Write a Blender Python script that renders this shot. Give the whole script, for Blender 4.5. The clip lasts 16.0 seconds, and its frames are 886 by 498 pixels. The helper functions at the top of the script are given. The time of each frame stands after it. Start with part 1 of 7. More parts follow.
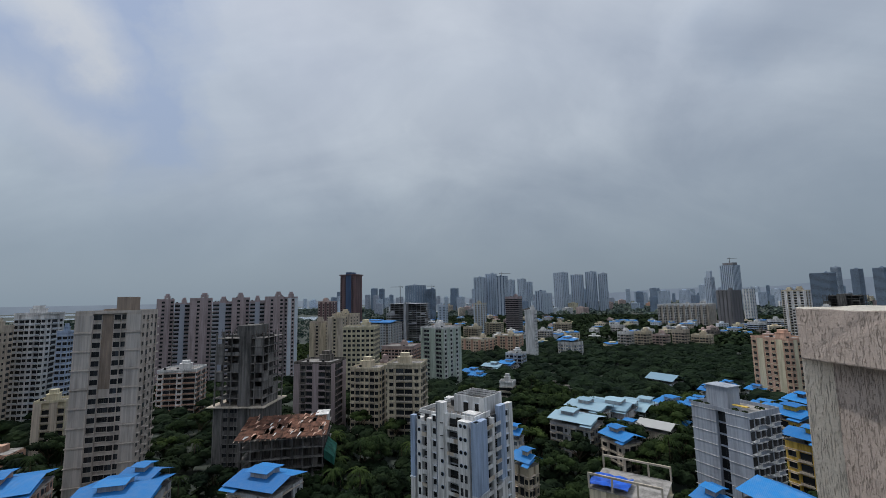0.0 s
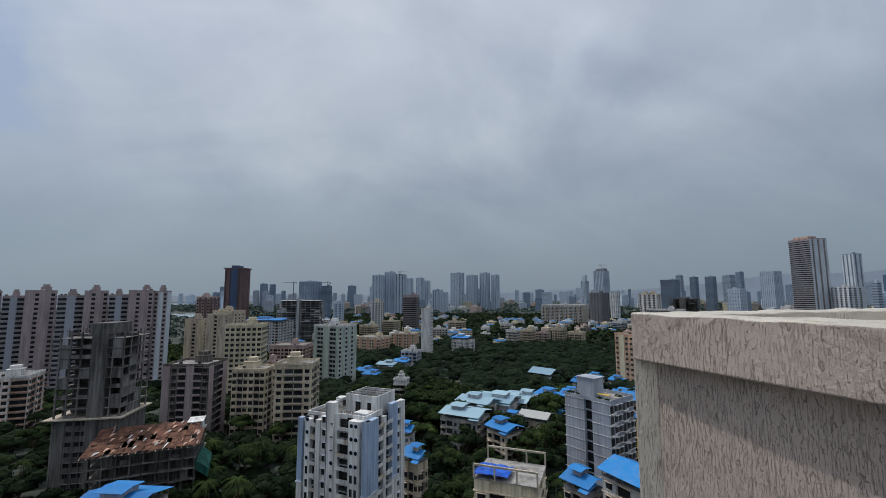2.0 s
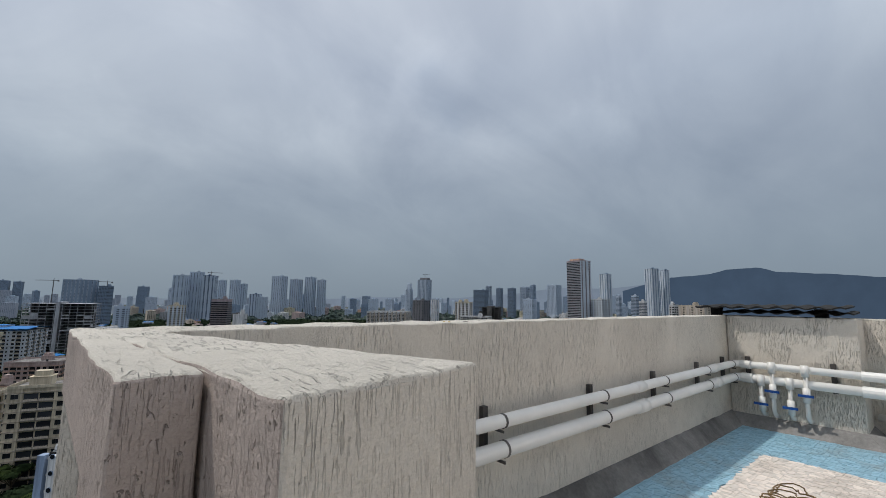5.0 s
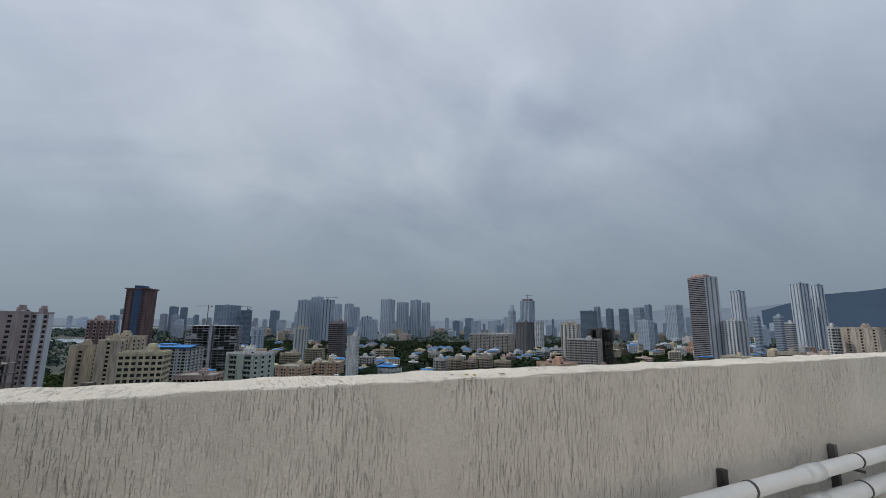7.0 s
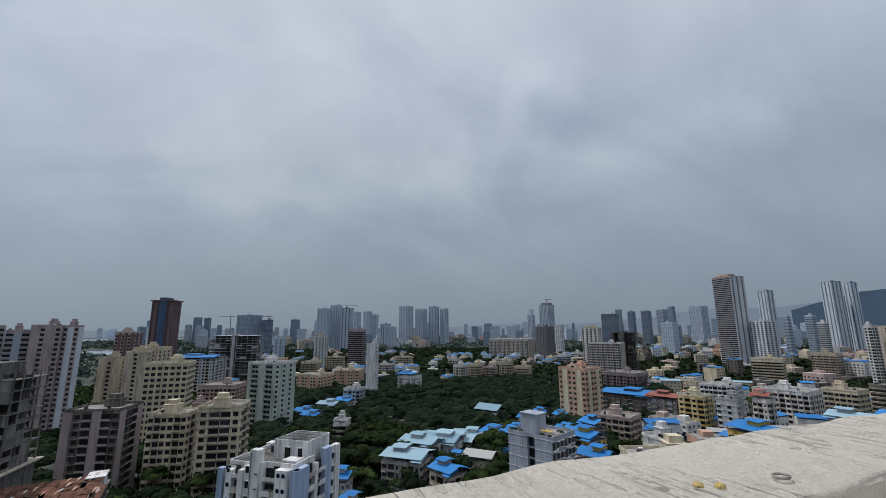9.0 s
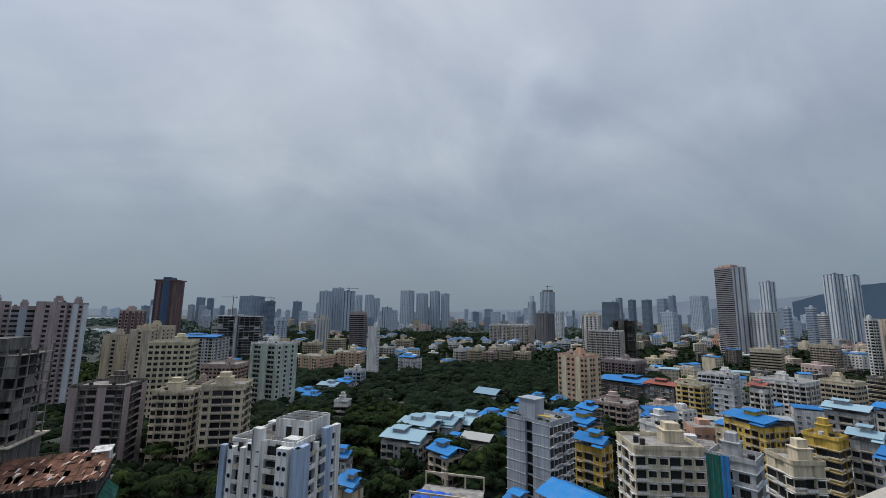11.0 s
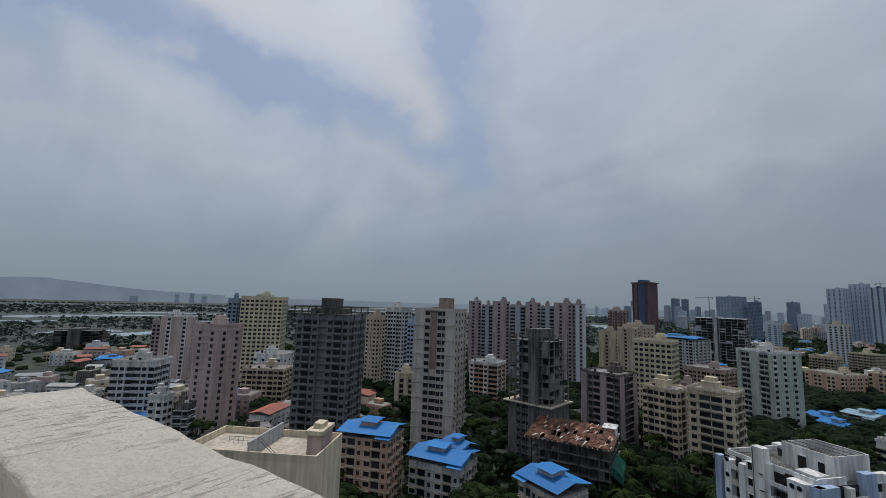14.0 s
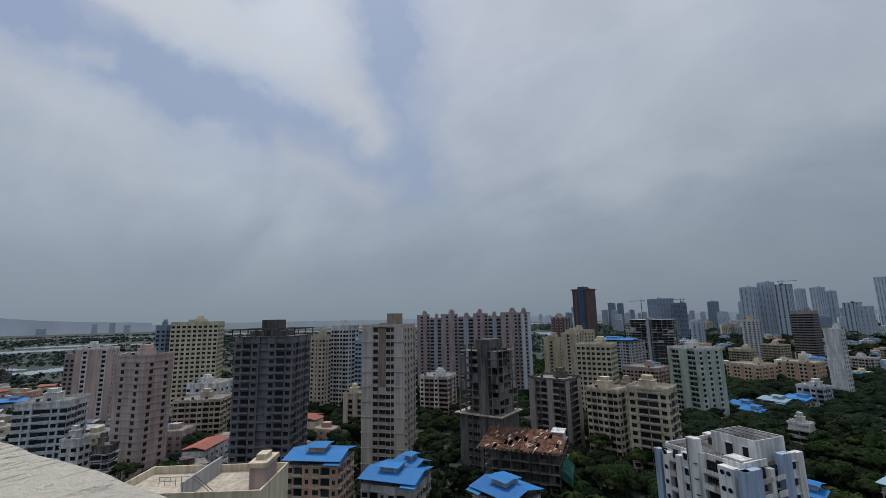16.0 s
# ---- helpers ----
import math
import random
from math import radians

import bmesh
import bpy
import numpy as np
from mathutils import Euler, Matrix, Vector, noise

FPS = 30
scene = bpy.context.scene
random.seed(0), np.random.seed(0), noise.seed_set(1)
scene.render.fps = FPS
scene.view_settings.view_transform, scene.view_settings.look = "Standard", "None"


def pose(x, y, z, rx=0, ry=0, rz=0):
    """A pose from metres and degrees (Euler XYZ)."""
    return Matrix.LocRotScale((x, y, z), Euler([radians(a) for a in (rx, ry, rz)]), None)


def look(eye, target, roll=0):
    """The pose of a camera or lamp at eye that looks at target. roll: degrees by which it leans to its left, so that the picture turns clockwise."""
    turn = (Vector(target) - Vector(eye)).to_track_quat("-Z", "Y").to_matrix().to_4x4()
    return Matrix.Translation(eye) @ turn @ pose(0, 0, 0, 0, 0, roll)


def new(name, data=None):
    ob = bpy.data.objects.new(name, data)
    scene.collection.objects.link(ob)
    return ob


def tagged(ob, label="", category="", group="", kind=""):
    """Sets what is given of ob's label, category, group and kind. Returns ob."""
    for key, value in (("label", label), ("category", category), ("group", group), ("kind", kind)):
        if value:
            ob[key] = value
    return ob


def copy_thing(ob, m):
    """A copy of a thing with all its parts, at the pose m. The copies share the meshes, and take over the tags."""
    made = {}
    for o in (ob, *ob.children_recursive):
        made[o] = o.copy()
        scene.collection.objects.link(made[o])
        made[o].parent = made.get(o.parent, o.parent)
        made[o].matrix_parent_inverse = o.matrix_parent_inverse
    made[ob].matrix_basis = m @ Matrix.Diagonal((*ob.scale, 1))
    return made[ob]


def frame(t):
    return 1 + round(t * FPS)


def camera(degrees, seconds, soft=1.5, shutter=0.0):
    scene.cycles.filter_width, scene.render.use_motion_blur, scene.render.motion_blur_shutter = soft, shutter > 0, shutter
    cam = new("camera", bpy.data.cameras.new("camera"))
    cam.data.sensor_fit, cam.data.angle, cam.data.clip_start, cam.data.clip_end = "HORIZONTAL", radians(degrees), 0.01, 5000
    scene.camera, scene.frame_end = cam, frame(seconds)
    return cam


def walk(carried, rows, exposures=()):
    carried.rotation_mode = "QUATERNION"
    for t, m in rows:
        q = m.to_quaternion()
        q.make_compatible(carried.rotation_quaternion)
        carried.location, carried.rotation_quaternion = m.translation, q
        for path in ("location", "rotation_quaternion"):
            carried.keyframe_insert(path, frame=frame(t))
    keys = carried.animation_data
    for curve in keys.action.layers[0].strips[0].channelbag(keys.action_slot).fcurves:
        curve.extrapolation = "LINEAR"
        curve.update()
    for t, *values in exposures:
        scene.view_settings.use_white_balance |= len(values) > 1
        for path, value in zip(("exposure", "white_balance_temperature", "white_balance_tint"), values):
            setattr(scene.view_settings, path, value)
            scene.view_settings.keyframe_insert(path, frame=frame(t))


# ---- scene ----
cam = camera(93.44, 16.0, 0.55)
PATH = [
    (0.0, look((-1.455, -1.764, 64.070), (-1.484, 8.169, 65.229), -1.18)),
    (0.5, look((-1.439, -1.768, 64.074), (-0.805, 8.150, 65.182), -0.94)),
    (1.0, look((-1.419, -1.767, 64.080), (0.007, 8.071, 65.166), -0.86)),
    (1.5, look((-1.390, -1.755, 64.085), (0.574, 7.990, 65.166), -0.40)),
    (2.0, look((-1.294, -1.690, 64.085), (1.033, 7.974, 65.172), -0.16)),
    (2.5, look((-1.140, -1.742, 64.090), (1.792, 7.760, 65.145), -0.43)),
    (3.0, look((-0.966, -1.813, 64.094), (2.376, 7.554, 65.139), 0.03)),
    (3.5, look((-0.775, -1.875, 64.098), (3.788, 6.958, 65.176), -0.39)),
    (4.0, look((-0.501, -1.904, 64.102), (5.457, 6.049, 65.227), 1.04)),
    (6.5, look((0.808, -1.667, 64.146), (5.955, 6.747, 65.797), 1.26)),
    (7.0, look((0.837, -1.458, 64.183), (4.652, 7.621, 65.919), 0.73)),
    (7.5, look((0.880, -1.125, 64.186), (4.500, 8.029, 65.944), 0.24)),
    (8.0, look((0.923, -0.807, 64.190), (4.511, 8.341, 66.047), -0.04)),
    (8.5, look((0.964, -0.630, 64.197), (4.435, 8.552, 66.105), -0.19)),
    (9.0, look((0.998, -0.515, 64.204), (4.432, 8.688, 66.077), -0.29)),
    (11.5, look((1.014, -0.247, 64.222), (4.335, 9.083, 65.609), 1.52)),
    (12.0, look((1.056, -0.275, 64.232), (1.977, 9.586, 65.613), 1.30)),
    (12.5, look((1.117, -0.302, 64.240), (-0.055, 9.536, 65.596), 0.64)),
    (13.0, look((1.199, -0.323, 64.250), (-1.991, 9.060, 65.586), 1.55)),
    (13.5, look((1.289, -0.323, 64.285), (-3.595, 8.311, 65.547), 1.57)),
    (14.0, look((1.488, -0.308, 64.255), (-4.725, 7.421, 65.546), 1.77)),
    (14.5, look((1.397, -0.295, 64.222), (-5.743, 6.558, 65.652), -0.50)),
    (15.0, look((1.414, -0.308, 64.225), (-5.940, 6.280, 65.809), -0.71)),
    (15.5, look((1.317, -0.283, 64.202), (-5.417, 6.918, 65.874), -1.33)),
    (16.0, look((1.300, -0.249, 64.201), (-3.828, 8.179, 65.832), -1.22)),
]
EXPOSURES = [(0.0, 0.0), (4.0, 0.08), (7.0, 0.03), (9.0, 0.05), (11.5, 0.03), (13.0, -0.08), (14.5, -0.19), (16.0, -0.15)]
walk(cam, PATH, EXPOSURES)

# ---- light ----
SUN_ELEVATION, SUN_AZIMUTH = 62.0, 48.0  # azimuth to the left of +y
_e, _a = radians(SUN_ELEVATION), radians(SUN_AZIMUTH)
SUN_WAY = Vector((-math.sin(_a) * math.cos(_e), math.cos(_a) * math.cos(_e), math.sin(_e)))
sun = new("sun", bpy.data.lights.new("sun", "SUN"))
sun.data.energy, sun.data.angle, sun.data.color = 2.0, radians(1.2), (1.0, 0.95, 0.88)
sun.matrix_world = look(SUN_WAY * 100, (0, 0, 0))


class Nodes:
    """A short way to write node trees."""

    def __init__(self, tree):
        self.tree = tree
        tree.nodes.clear()

    def add(self, kind, at=None, **inputs):
        n = self.tree.nodes.new("ShaderNode" + kind)
        for key, value in (at or {}).items():
            if key == "operation":
                n.operation = value
            elif key == "use_clamp":
                n.use_clamp = value
            elif key == "data_type":
                n.data_type = value
            elif key == "blend_type":
                n.blend_type = value
            elif key == "bands_direction":
                n.bands_direction = value
            elif key == "sky_type":
                n.sky_type = value
            elif key == "sun_disc":
                n.sun_disc = value
            elif key == "sun_elevation":
                n.sun_elevation = value
            elif key == "sun_rotation":
                n.sun_rotation = value
            elif key == "dust_density":
                n.dust_density = value
        for key, value in inputs.items():
            self.put(n.inputs[int(key[1:])] if key[0] == "i" and key[1:].isdigit() else n.inputs[key.replace("_", " ")], value)
        return n

    def put(self, socket, value):
        if isinstance(value, bpy.types.NodeSocket):
            self.tree.links.new(value, socket)
        else:
            socket.default_value = value

    def math(self, op, a, b=0.0, clamp=False):
        return self.add("Math", {"operation": op, "use_clamp": clamp}, i0=a, i1=b).outputs[0]

    def ramp(self, fac, stops):
        n = self.add("ValToRGB", None, Fac=fac)
        while len(n.color_ramp.elements) < len(stops):
            n.color_ramp.elements.new(0.5)
        for e, (p, c) in zip(n.color_ramp.elements, stops):
            e.position, e.color = p, (*c, 1) if len(c) == 3 else c
        return n.outputs[0]

    def mix(self, fac, a, b, blend="MIX"):
        n = self.add("Mix", {"data_type": "RGBA", "blend_type": blend})
        for i, v in ((0, fac), (6, a), (7, b)):
            self.put(n.inputs[i], v if not isinstance(v, tuple) or len(v) == 4 else (*v, 1))
        return n.outputs[2]


# ---- sky ----
world = bpy.data.worlds.new("sky")
scene.world = world
world.use_nodes = True
N = Nodes(world.node_tree)
way = N.add("TexCoord").outputs["Generated"]
sep = N.add("SeparateXYZ", None, i0=way).outputs
clear = N.add("TexSky", {"sky_type": "NISHITA", "sun_disc": False, "sun_elevation": _e, "sun_rotation": -_a, "dust_density": 3.0}).outputs[0]
clear = N.mix(1.0, clear, (0.085, 0.085, 0.085), "MULTIPLY")
height = N.math("MAXIMUM", sep[2], 0.0)
# a broken, stretched sheet of cloud
lift = N.math("ADD", height, 0.75)
flat = N.add("CombineXYZ", None, i0=N.math("DIVIDE", sep[0], lift), i1=N.math("DIVIDE", sep[1], lift), i2=0.0).outputs[0]
turn = N.add("Mapping", None, Vector=flat, Rotation=(0, 0, radians(24)), Scale=(1.0, 2.0, 1)).outputs[0]
big = N.add("TexNoise", None, Vector=turn, Scale=1.9, Detail=7.0, Roughness=0.55, Distortion=0.7).outputs[0]
soft = N.add("TexNoise", None, Vector=flat, Scale=2.4, Detail=5.0, Roughness=0.5, Distortion=0.4).outputs[0]
grey = N.ramp(height, [(0.0, (0.212, 0.264, 0.318)), (0.10, (0.25, 0.303, 0.362)), (0.26, (0.345, 0.395, 0.462)), (0.5, (0.465, 0.515, 0.60)), (0.68, (0.55, 0.59, 0.67)), (0.8, (0.85, 0.89, 0.97)), (1.0, (1.15, 1.18, 1.24))])
shade = N.ramp(soft, [(0.32, (0.87, 0.885, 0.91)), (0.68, (1.10, 1.095, 1.08))])
streak = N.ramp(big, [(0.32, (0.88, 0.895, 0.92)), (0.70, (1.13, 1.12, 1.10))])
calm = N.ramp(height, [(0.02, (0, 0, 0)), (0.22, (1, 1, 1))])
relief = N.mix(calm, (1.0, 1.0, 1.0), N.mix(1.0, shade, streak, "MULTIPLY"))
cloud = N.mix(1.0, grey, relief, "MULTIPLY")


def towards(c):
    return N.add("VectorMath", {"operation": "DOT_PRODUCT"}, i0=way, i1=tuple(Vector(c).normalized())).outputs["Value"]


def sky_way(az, el):
    a, e = radians(az), radians(el)
    return (-math.sin(a) * math.cos(e), math.cos(a) * math.cos(e), math.sin(e))


# the side of the sun is brighter
side = towards((-0.906, 0.423, 0.0))
warm = N.ramp(N.math("ADD", N.math("MULTIPLY", side, 0.5), 0.5), [(0.25, (0.93, 0.95, 0.965)), (0.72, (1.02, 1.025, 1.02)), (0.95, (1.13, 1.15, 1.155)), (1.0, (1.14, 1.16, 1.165))])
cloud = N.mix(1.0, cloud, warm, "MULTIPLY")
# ways bent by a noise, so that the drifting cloud has torn edges
bent = N.add("TexNoise", None, Vector=way, Scale=3.4, Detail=8.0, Roughness=0.58).outputs["Color"]
bent = N.add("VectorMath", {"operation": "SUBTRACT"}, i0=bent, i1=(0.5, 0.5, 0.5)).outputs[0]
bent = N.add("VectorMath", {"operation": "MULTIPLY"}, i0=bent, i1=(0.26, 0.26, 0.17)).outputs[0]
bent = N.add("VectorMath", {"operation": "ADD"}, i0=way, i1=bent).outputs[0]
torn = N.add("TexNoise", None, Vector=bent, Scale=9.0, Detail=7.0, Roughness=0.6).outputs[0]


def wisp(points, wide, core=0.15):
    """1 along a line through the sky, fading to 0 at its width in degrees."""
    near = None
    for p, q in zip(points, points[1:]):
        a, b = Vector(sky_way(*p)), Vector(sky_way(*q))
        off = N.add("VectorMath", {"operation": "SUBTRACT"}, i0=bent, i1=tuple(a)).outputs[0]
        f = N.math("DIVIDE", N.add("VectorMath", {"operation": "DOT_PRODUCT"}, i0=off, i1=tuple(b - a)).outputs["Value"], (b - a).length_squared, True)
        along = N.add("VectorMath", {"operation": "SCALE"}, i0=tuple(b - a))
        N.put(along.inputs["Scale"], f)
        rest = N.add("VectorMath", {"operation": "SUBTRACT"}, i0=off, i1=along.outputs[0]).outputs[0]
        d = N.add("VectorMath", {"operation": "LENGTH"}, i0=rest).outputs["Value"]
        near = d if near is None else N.math("MINIMUM", near, d)
    near = N.math("ADD", near, N.math("MULTIPLY", N.math("SUBTRACT", torn, 0.5), radians(wide) * 1.0))
    return N.ramp(N.math("DIVIDE", near, radians(wide)), [(core, (1, 1, 1)), (0.55, (0.4, 0.4, 0.4)), (1.0, (0, 0, 0))])


def tint(under, points, wide, amount, factor, core=0.15):
    return N.mix(N.math("MULTIPLY", wisp(points, wide, core), amount), under, N.mix(1.0, under, factor, "MULTIPLY"))


# pale streaks, the dim belt under them and one dark hole
cloud = tint(cloud, [(36, 9), (10, 12.5), (-8, 13.2), (-24, 15), (-40, 14), (-58, 11)], 7.5, 0.55, (0.84, 0.865, 0.895))
cloud = tint(cloud, [(24, 34), (17, 27), (21, 19), (30, 15)], 13.0, 0.5, (1.13, 1.10, 1.09))
cloud = tint(cloud, [(8, 14.5), (0, 18.0), (-8, 18.6), (-17, 21.8), (-30, 25.5), (-36, 32)], 6.0, 0.8, (1.20, 1.18, 1.15))
cloud = tint(cloud, [(-34, 20.6), (-41, 21.4), (-49, 22.4), (-58, 23.5)], 5.5, 0.8, (1.20, 1.18, 1.15))
cloud = tint(cloud, [(-62, 26), (-82, 30)], 8.0, 0.5, (1.10, 1.10, 1.09))
cloud = tint(cloud, [(-36, 29), (-38, 24.5)], 4.2, 0.55, (0.82, 0.86, 0.905))
cloud = tint(cloud, [(-43, 27), (-60, 19), (-72, 17)], 5.0, 0.4, (0.86, 0.885, 0.91))
# the opening of blue in several arms
gap = None
for points, wide, amount in (
    ([(37, 52), (38.5, 38), (39, 31.5)], 8.5, 1.0),
    ([(39, 31.5), (36.6, 24.5), (34.0, 18)], 6.0, 1.0),
    ([(96, 28), (84, 28.2), (74, 29.2), (64, 26.0), (53, 24.5), (38, 22.5)], 8.0, 1.0),
    ([(89, 27), (86, 20)], 6.0, 0.7),
    ([(66, 24), (58, 22.5)], 5.0, 0.5),
    ([(52, 46), (58, 40)], 5.0, 0.6),
):
    arm = N.math("MULTIPLY", wisp(points, wide, 0.25), amount)
    gap = arm if gap is None else N.math("MAXIMUM", gap, arm)
blue = N.ramp(height, [(0.1, (0.31, 0.38, 0.48)), (0.45, (0.33, 0.42, 0.60)), (1.0, (0.28, 0.39, 0.62))])
blue = N.mix(0.15, blue, clear)
# white cloud round the opening and across it
veil = None
for points, wide, amount in (
    ([(98, 37), (85, 32.3), (71, 34.2), (60, 33.8), (48, 29.8), (40.5, 25.8)], 4.4, 0.85),
    ([(48, 29.3), (47, 38)], 3.4, 0.45),
    ([(75.5, 26.7), (73, 27)], 1.6, 0.4),
    ([(54, 21.6), (46.5, 20.8), (39, 18.2)], 4.0, 0.5),
    ([(97, 19), (87, 19.6)], 4.6, 0.45),
    ([(80, 21.8), (69, 21)], 4.6, 0.45),
    ([(92, 15.5), (82.6, 16.4), (66, 15.5)], 2.6, 0.4),
):
    arm = N.math("MULTIPLY", wisp(points, wide), amount)
    veil = arm if veil is None else N.math("MAXIMUM", veil, arm)
white = N.ramp(height, [(0.2, (0.46, 0.50, 0.56)), (0.36, (0.52, 0.56, 0.62)), (0.6, (0.64, 0.67, 0.73))])
colour = N.mix(veil, N.mix(gap, N.mix(0.05, cloud, clear), blue), white)
N.add("OutputWorld", None, Surface=N.add("Background", None, Color=colour, Strength=1.0).outputs[0])

# ---- materials ----
MATS = {}


def paint(name, base, rough=0.85, vary=0.12, scale=0.35, stain=0.25, bump=0.15, fine=9.0, metal=0.0, spec=0.3, streak=0.0):
    """A weathered painted or plastered surface: broad stains, fine grain and a slight change from object to object."""
    if name in MATS:
        return MATS[name]
    m = bpy.data.materials.new(name)
    m.use_nodes = True
    n = Nodes(m.node_tree)
    co = n.add("TexCoord").outputs["Object"]
    up = n.add("Mapping", None, Vector=co, Scale=(1, 1, 0.22)).outputs[0]
    broad = n.add("TexNoise", None, Vector=up, Scale=scale, Detail=5.0, Roughness=0.6).outputs[0]
    grain = n.add("TexNoise", None, Vector=co, Scale=fine, Detail=4.0, Roughness=0.65).outputs[0]
    rnd = n.add("ObjectInfo").outputs["Random"]
    dark = tuple(c * (1 - 2.2 * stain) for c in base)
    c = n.mix(n.ramp(broad, [(0.36, (1, 1, 1)), (0.58, (0, 0, 0))]), base, tuple(max(v, 0.004) for v in dark))
    lo, hi = 1 - vary, 1 + vary
    c = n.mix(1.0, c, n.ramp(grain, [(0.25, (lo, lo, lo)), (0.75, (hi, hi, hi))]), "MULTIPLY")
    c = n.mix(1.0, c, n.ramp(rnd, [(0.0, (lo, lo, lo)), (1.0, (hi, hi, hi))]), "MULTIPLY")
    if streak:
        drip = n.add("TexNoise", None, Vector=n.add("Mapping", None, Vector=co, Scale=(1.4, 1.4, 0.05)).outputs[0], Scale=1.3, Detail=4.0).outputs[0]
        k = 1 - streak
        c = n.mix(1.0, c, n.ramp(drip, [(0.40, (k, k, k)), (0.58, (1, 1, 1))]), "MULTIPLY")
    bp = n.add("Bump", None, Strength=bump, Distance=0.05, Height=grain).outputs[0]
    p = n.add("BsdfPrincipled", None, Base_Color=c, Roughness=rough, Metallic=metal, Normal=bp)
    p.inputs["Specular IOR Level"].default_value = spec
    n.add("OutputMaterial", None, Surface=p.outputs[0])
    MATS[name] = m
    return m


def glass(name, base):
    m = bpy.data.materials.new(name)
    m.use_nodes = True
    n = Nodes(m.node_tree)
    rnd = n.add("ObjectInfo").outputs["Random"]
    isl = n.add("NewGeometry").outputs["Random Per Island"]
    k = n.math("MULTIPLY", n.math("ADD", rnd, isl), 0.5)
    c = n.ramp(k, [(0.0, tuple(v * 0.35 for v in base)), (0.6, base), (0.85, tuple(v * 1.8 for v in base)), (1.0, tuple(v * 3.5 for v in base))])
    p = n.add("BsdfPrincipled", None, Base_Color=c, Roughness=0.3)
    p.inputs["Specular IOR Level"].default_value = 0.22
    n.add("OutputMaterial", None, Surface=p.outputs[0])
    return m


GLASS = glass("window_glass", (0.014, 0.016, 0.019))
# paler than the near glass: haze over distant windows is put into the colour
FARGLASS = glass("hazed_window_glass", (0.125, 0.155, 0.195))
# near-black paint standing in for the shade inside recesses and doorways
VOID = paint("interior_shade", (0.022, 0.021, 0.02), 0.9, 0.3)
FRAME = paint("window_frame", (0.13, 0.125, 0.12), 0.6, 0.1)
ROOF = paint("roof_screed", (0.27, 0.26, 0.25), 0.95, 0.2, 0.5, 0.25)
RAIL = paint("grille_metal", (0.16, 0.16, 0.16), 0.6, 0.2)
TANK = paint("black_tank", (0.03, 0.03, 0.032), 0.5, 0.2)
CONCRETE = paint("raw_concrete", (0.20, 0.19, 0.182), 0.95, 0.18, 0.4, 0.28, streak=0.35)
# a darker grey than the raw concrete
DARKCON = paint("dark_concrete", (0.15, 0.145, 0.14), 0.95, 0.2, 0.4, 0.28, streak=0.35)
RUST = paint("rusty_sheet", (0.13, 0.06, 0.04), 0.9, 0.35, 0.6, 0.3)
WALLS = {
    "tan": paint("tan_render", (0.54, 0.48, 0.432), 0.9, 0.07, 0.3, 0.12, streak=0.15),
    "tan_dark": paint("brown_render", (0.31, 0.245, 0.2), 0.9, 0.08, 0.3, 0.15, streak=0.2),
    "white": paint("white_render", (0.744, 0.744, 0.744), 0.85, 0.07, 0.35, 0.16, streak=0.25),
    "cream": paint("cream_render", (0.672, 0.588, 0.444), 0.85, 0.08, 0.35, 0.14, streak=0.22),
    "yellow": paint("pale_yellow_render", (0.63, 0.575, 0.42), 0.85, 0.07, 0.3, 0.12, streak=0.15),
    "ochre": paint("ochre_render", (0.696, 0.48, 0.108), 0.85, 0.08, 0.35, 0.15, streak=0.25),
    "pink": paint("pinkish_render", (0.504, 0.396, 0.372), 0.85, 0.07, 0.3, 0.12, streak=0.18),
    "mauve": paint("mauve_render", (0.40, 0.33, 0.34), 0.85, 0.07, 0.3, 0.12, streak=0.18),
    "orange": paint("orange_pink_render", (0.624, 0.396, 0.3), 0.85, 0.08, 0.35, 0.14, streak=0.2),
    "brick": paint("red_brown_render", (0.165, 0.108, 0.112), 0.85, 0.1, 0.35, 0.15),
    "grey": paint("grey_render", (0.432, 0.444, 0.468), 0.85, 0.07, 0.3, 0.14, streak=0.2),
    "bluegrey": paint("blue_grey_render", (0.22, 0.26, 0.33), 0.85, 0.08, 0.3, 0.14, streak=0.2),
    "slate": paint("dark_slate_render", (0.19, 0.19, 0.205), 0.8, 0.1, 0.3, 0.14),
    "blue": paint("deep_blue_panel", (0.06, 0.10, 0.19), 0.5, 0.1, 0.3, 0.1),
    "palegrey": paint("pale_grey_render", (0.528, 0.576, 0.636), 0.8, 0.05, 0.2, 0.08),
    # distance haze is put into the next three wall colours
    "hazebleachgrey": paint("hazed_grey_render", (0.43, 0.50, 0.595), 0.8, 0.04, 0.2, 0.04),
    "hazebleachmauve": paint("hazed_mauve_render", (0.36, 0.39, 0.46), 0.8, 0.04, 0.2, 0.04),
    "farblue": paint("hazed_blue_grey_render", (0.23, 0.30, 0.395), 0.8, 0.05, 0.2, 0.06),
    "old": paint("soot_stained_render", (0.2, 0.18, 0.165), 0.95, 0.2, 0.45, 0.32, streak=0.45),
    "skyblue": paint("pale_blue_render", (0.36, 0.456, 0.624), 0.85, 0.07, 0.35, 0.14, streak=0.2),
    "beige": paint("beige_render", (0.564, 0.492, 0.408), 0.85, 0.08, 0.35, 0.16, streak=0.25),
    "green": paint("pale_green_render", (0.48, 0.552, 0.48), 0.85, 0.08, 0.35, 0.16, streak=0.2),
}


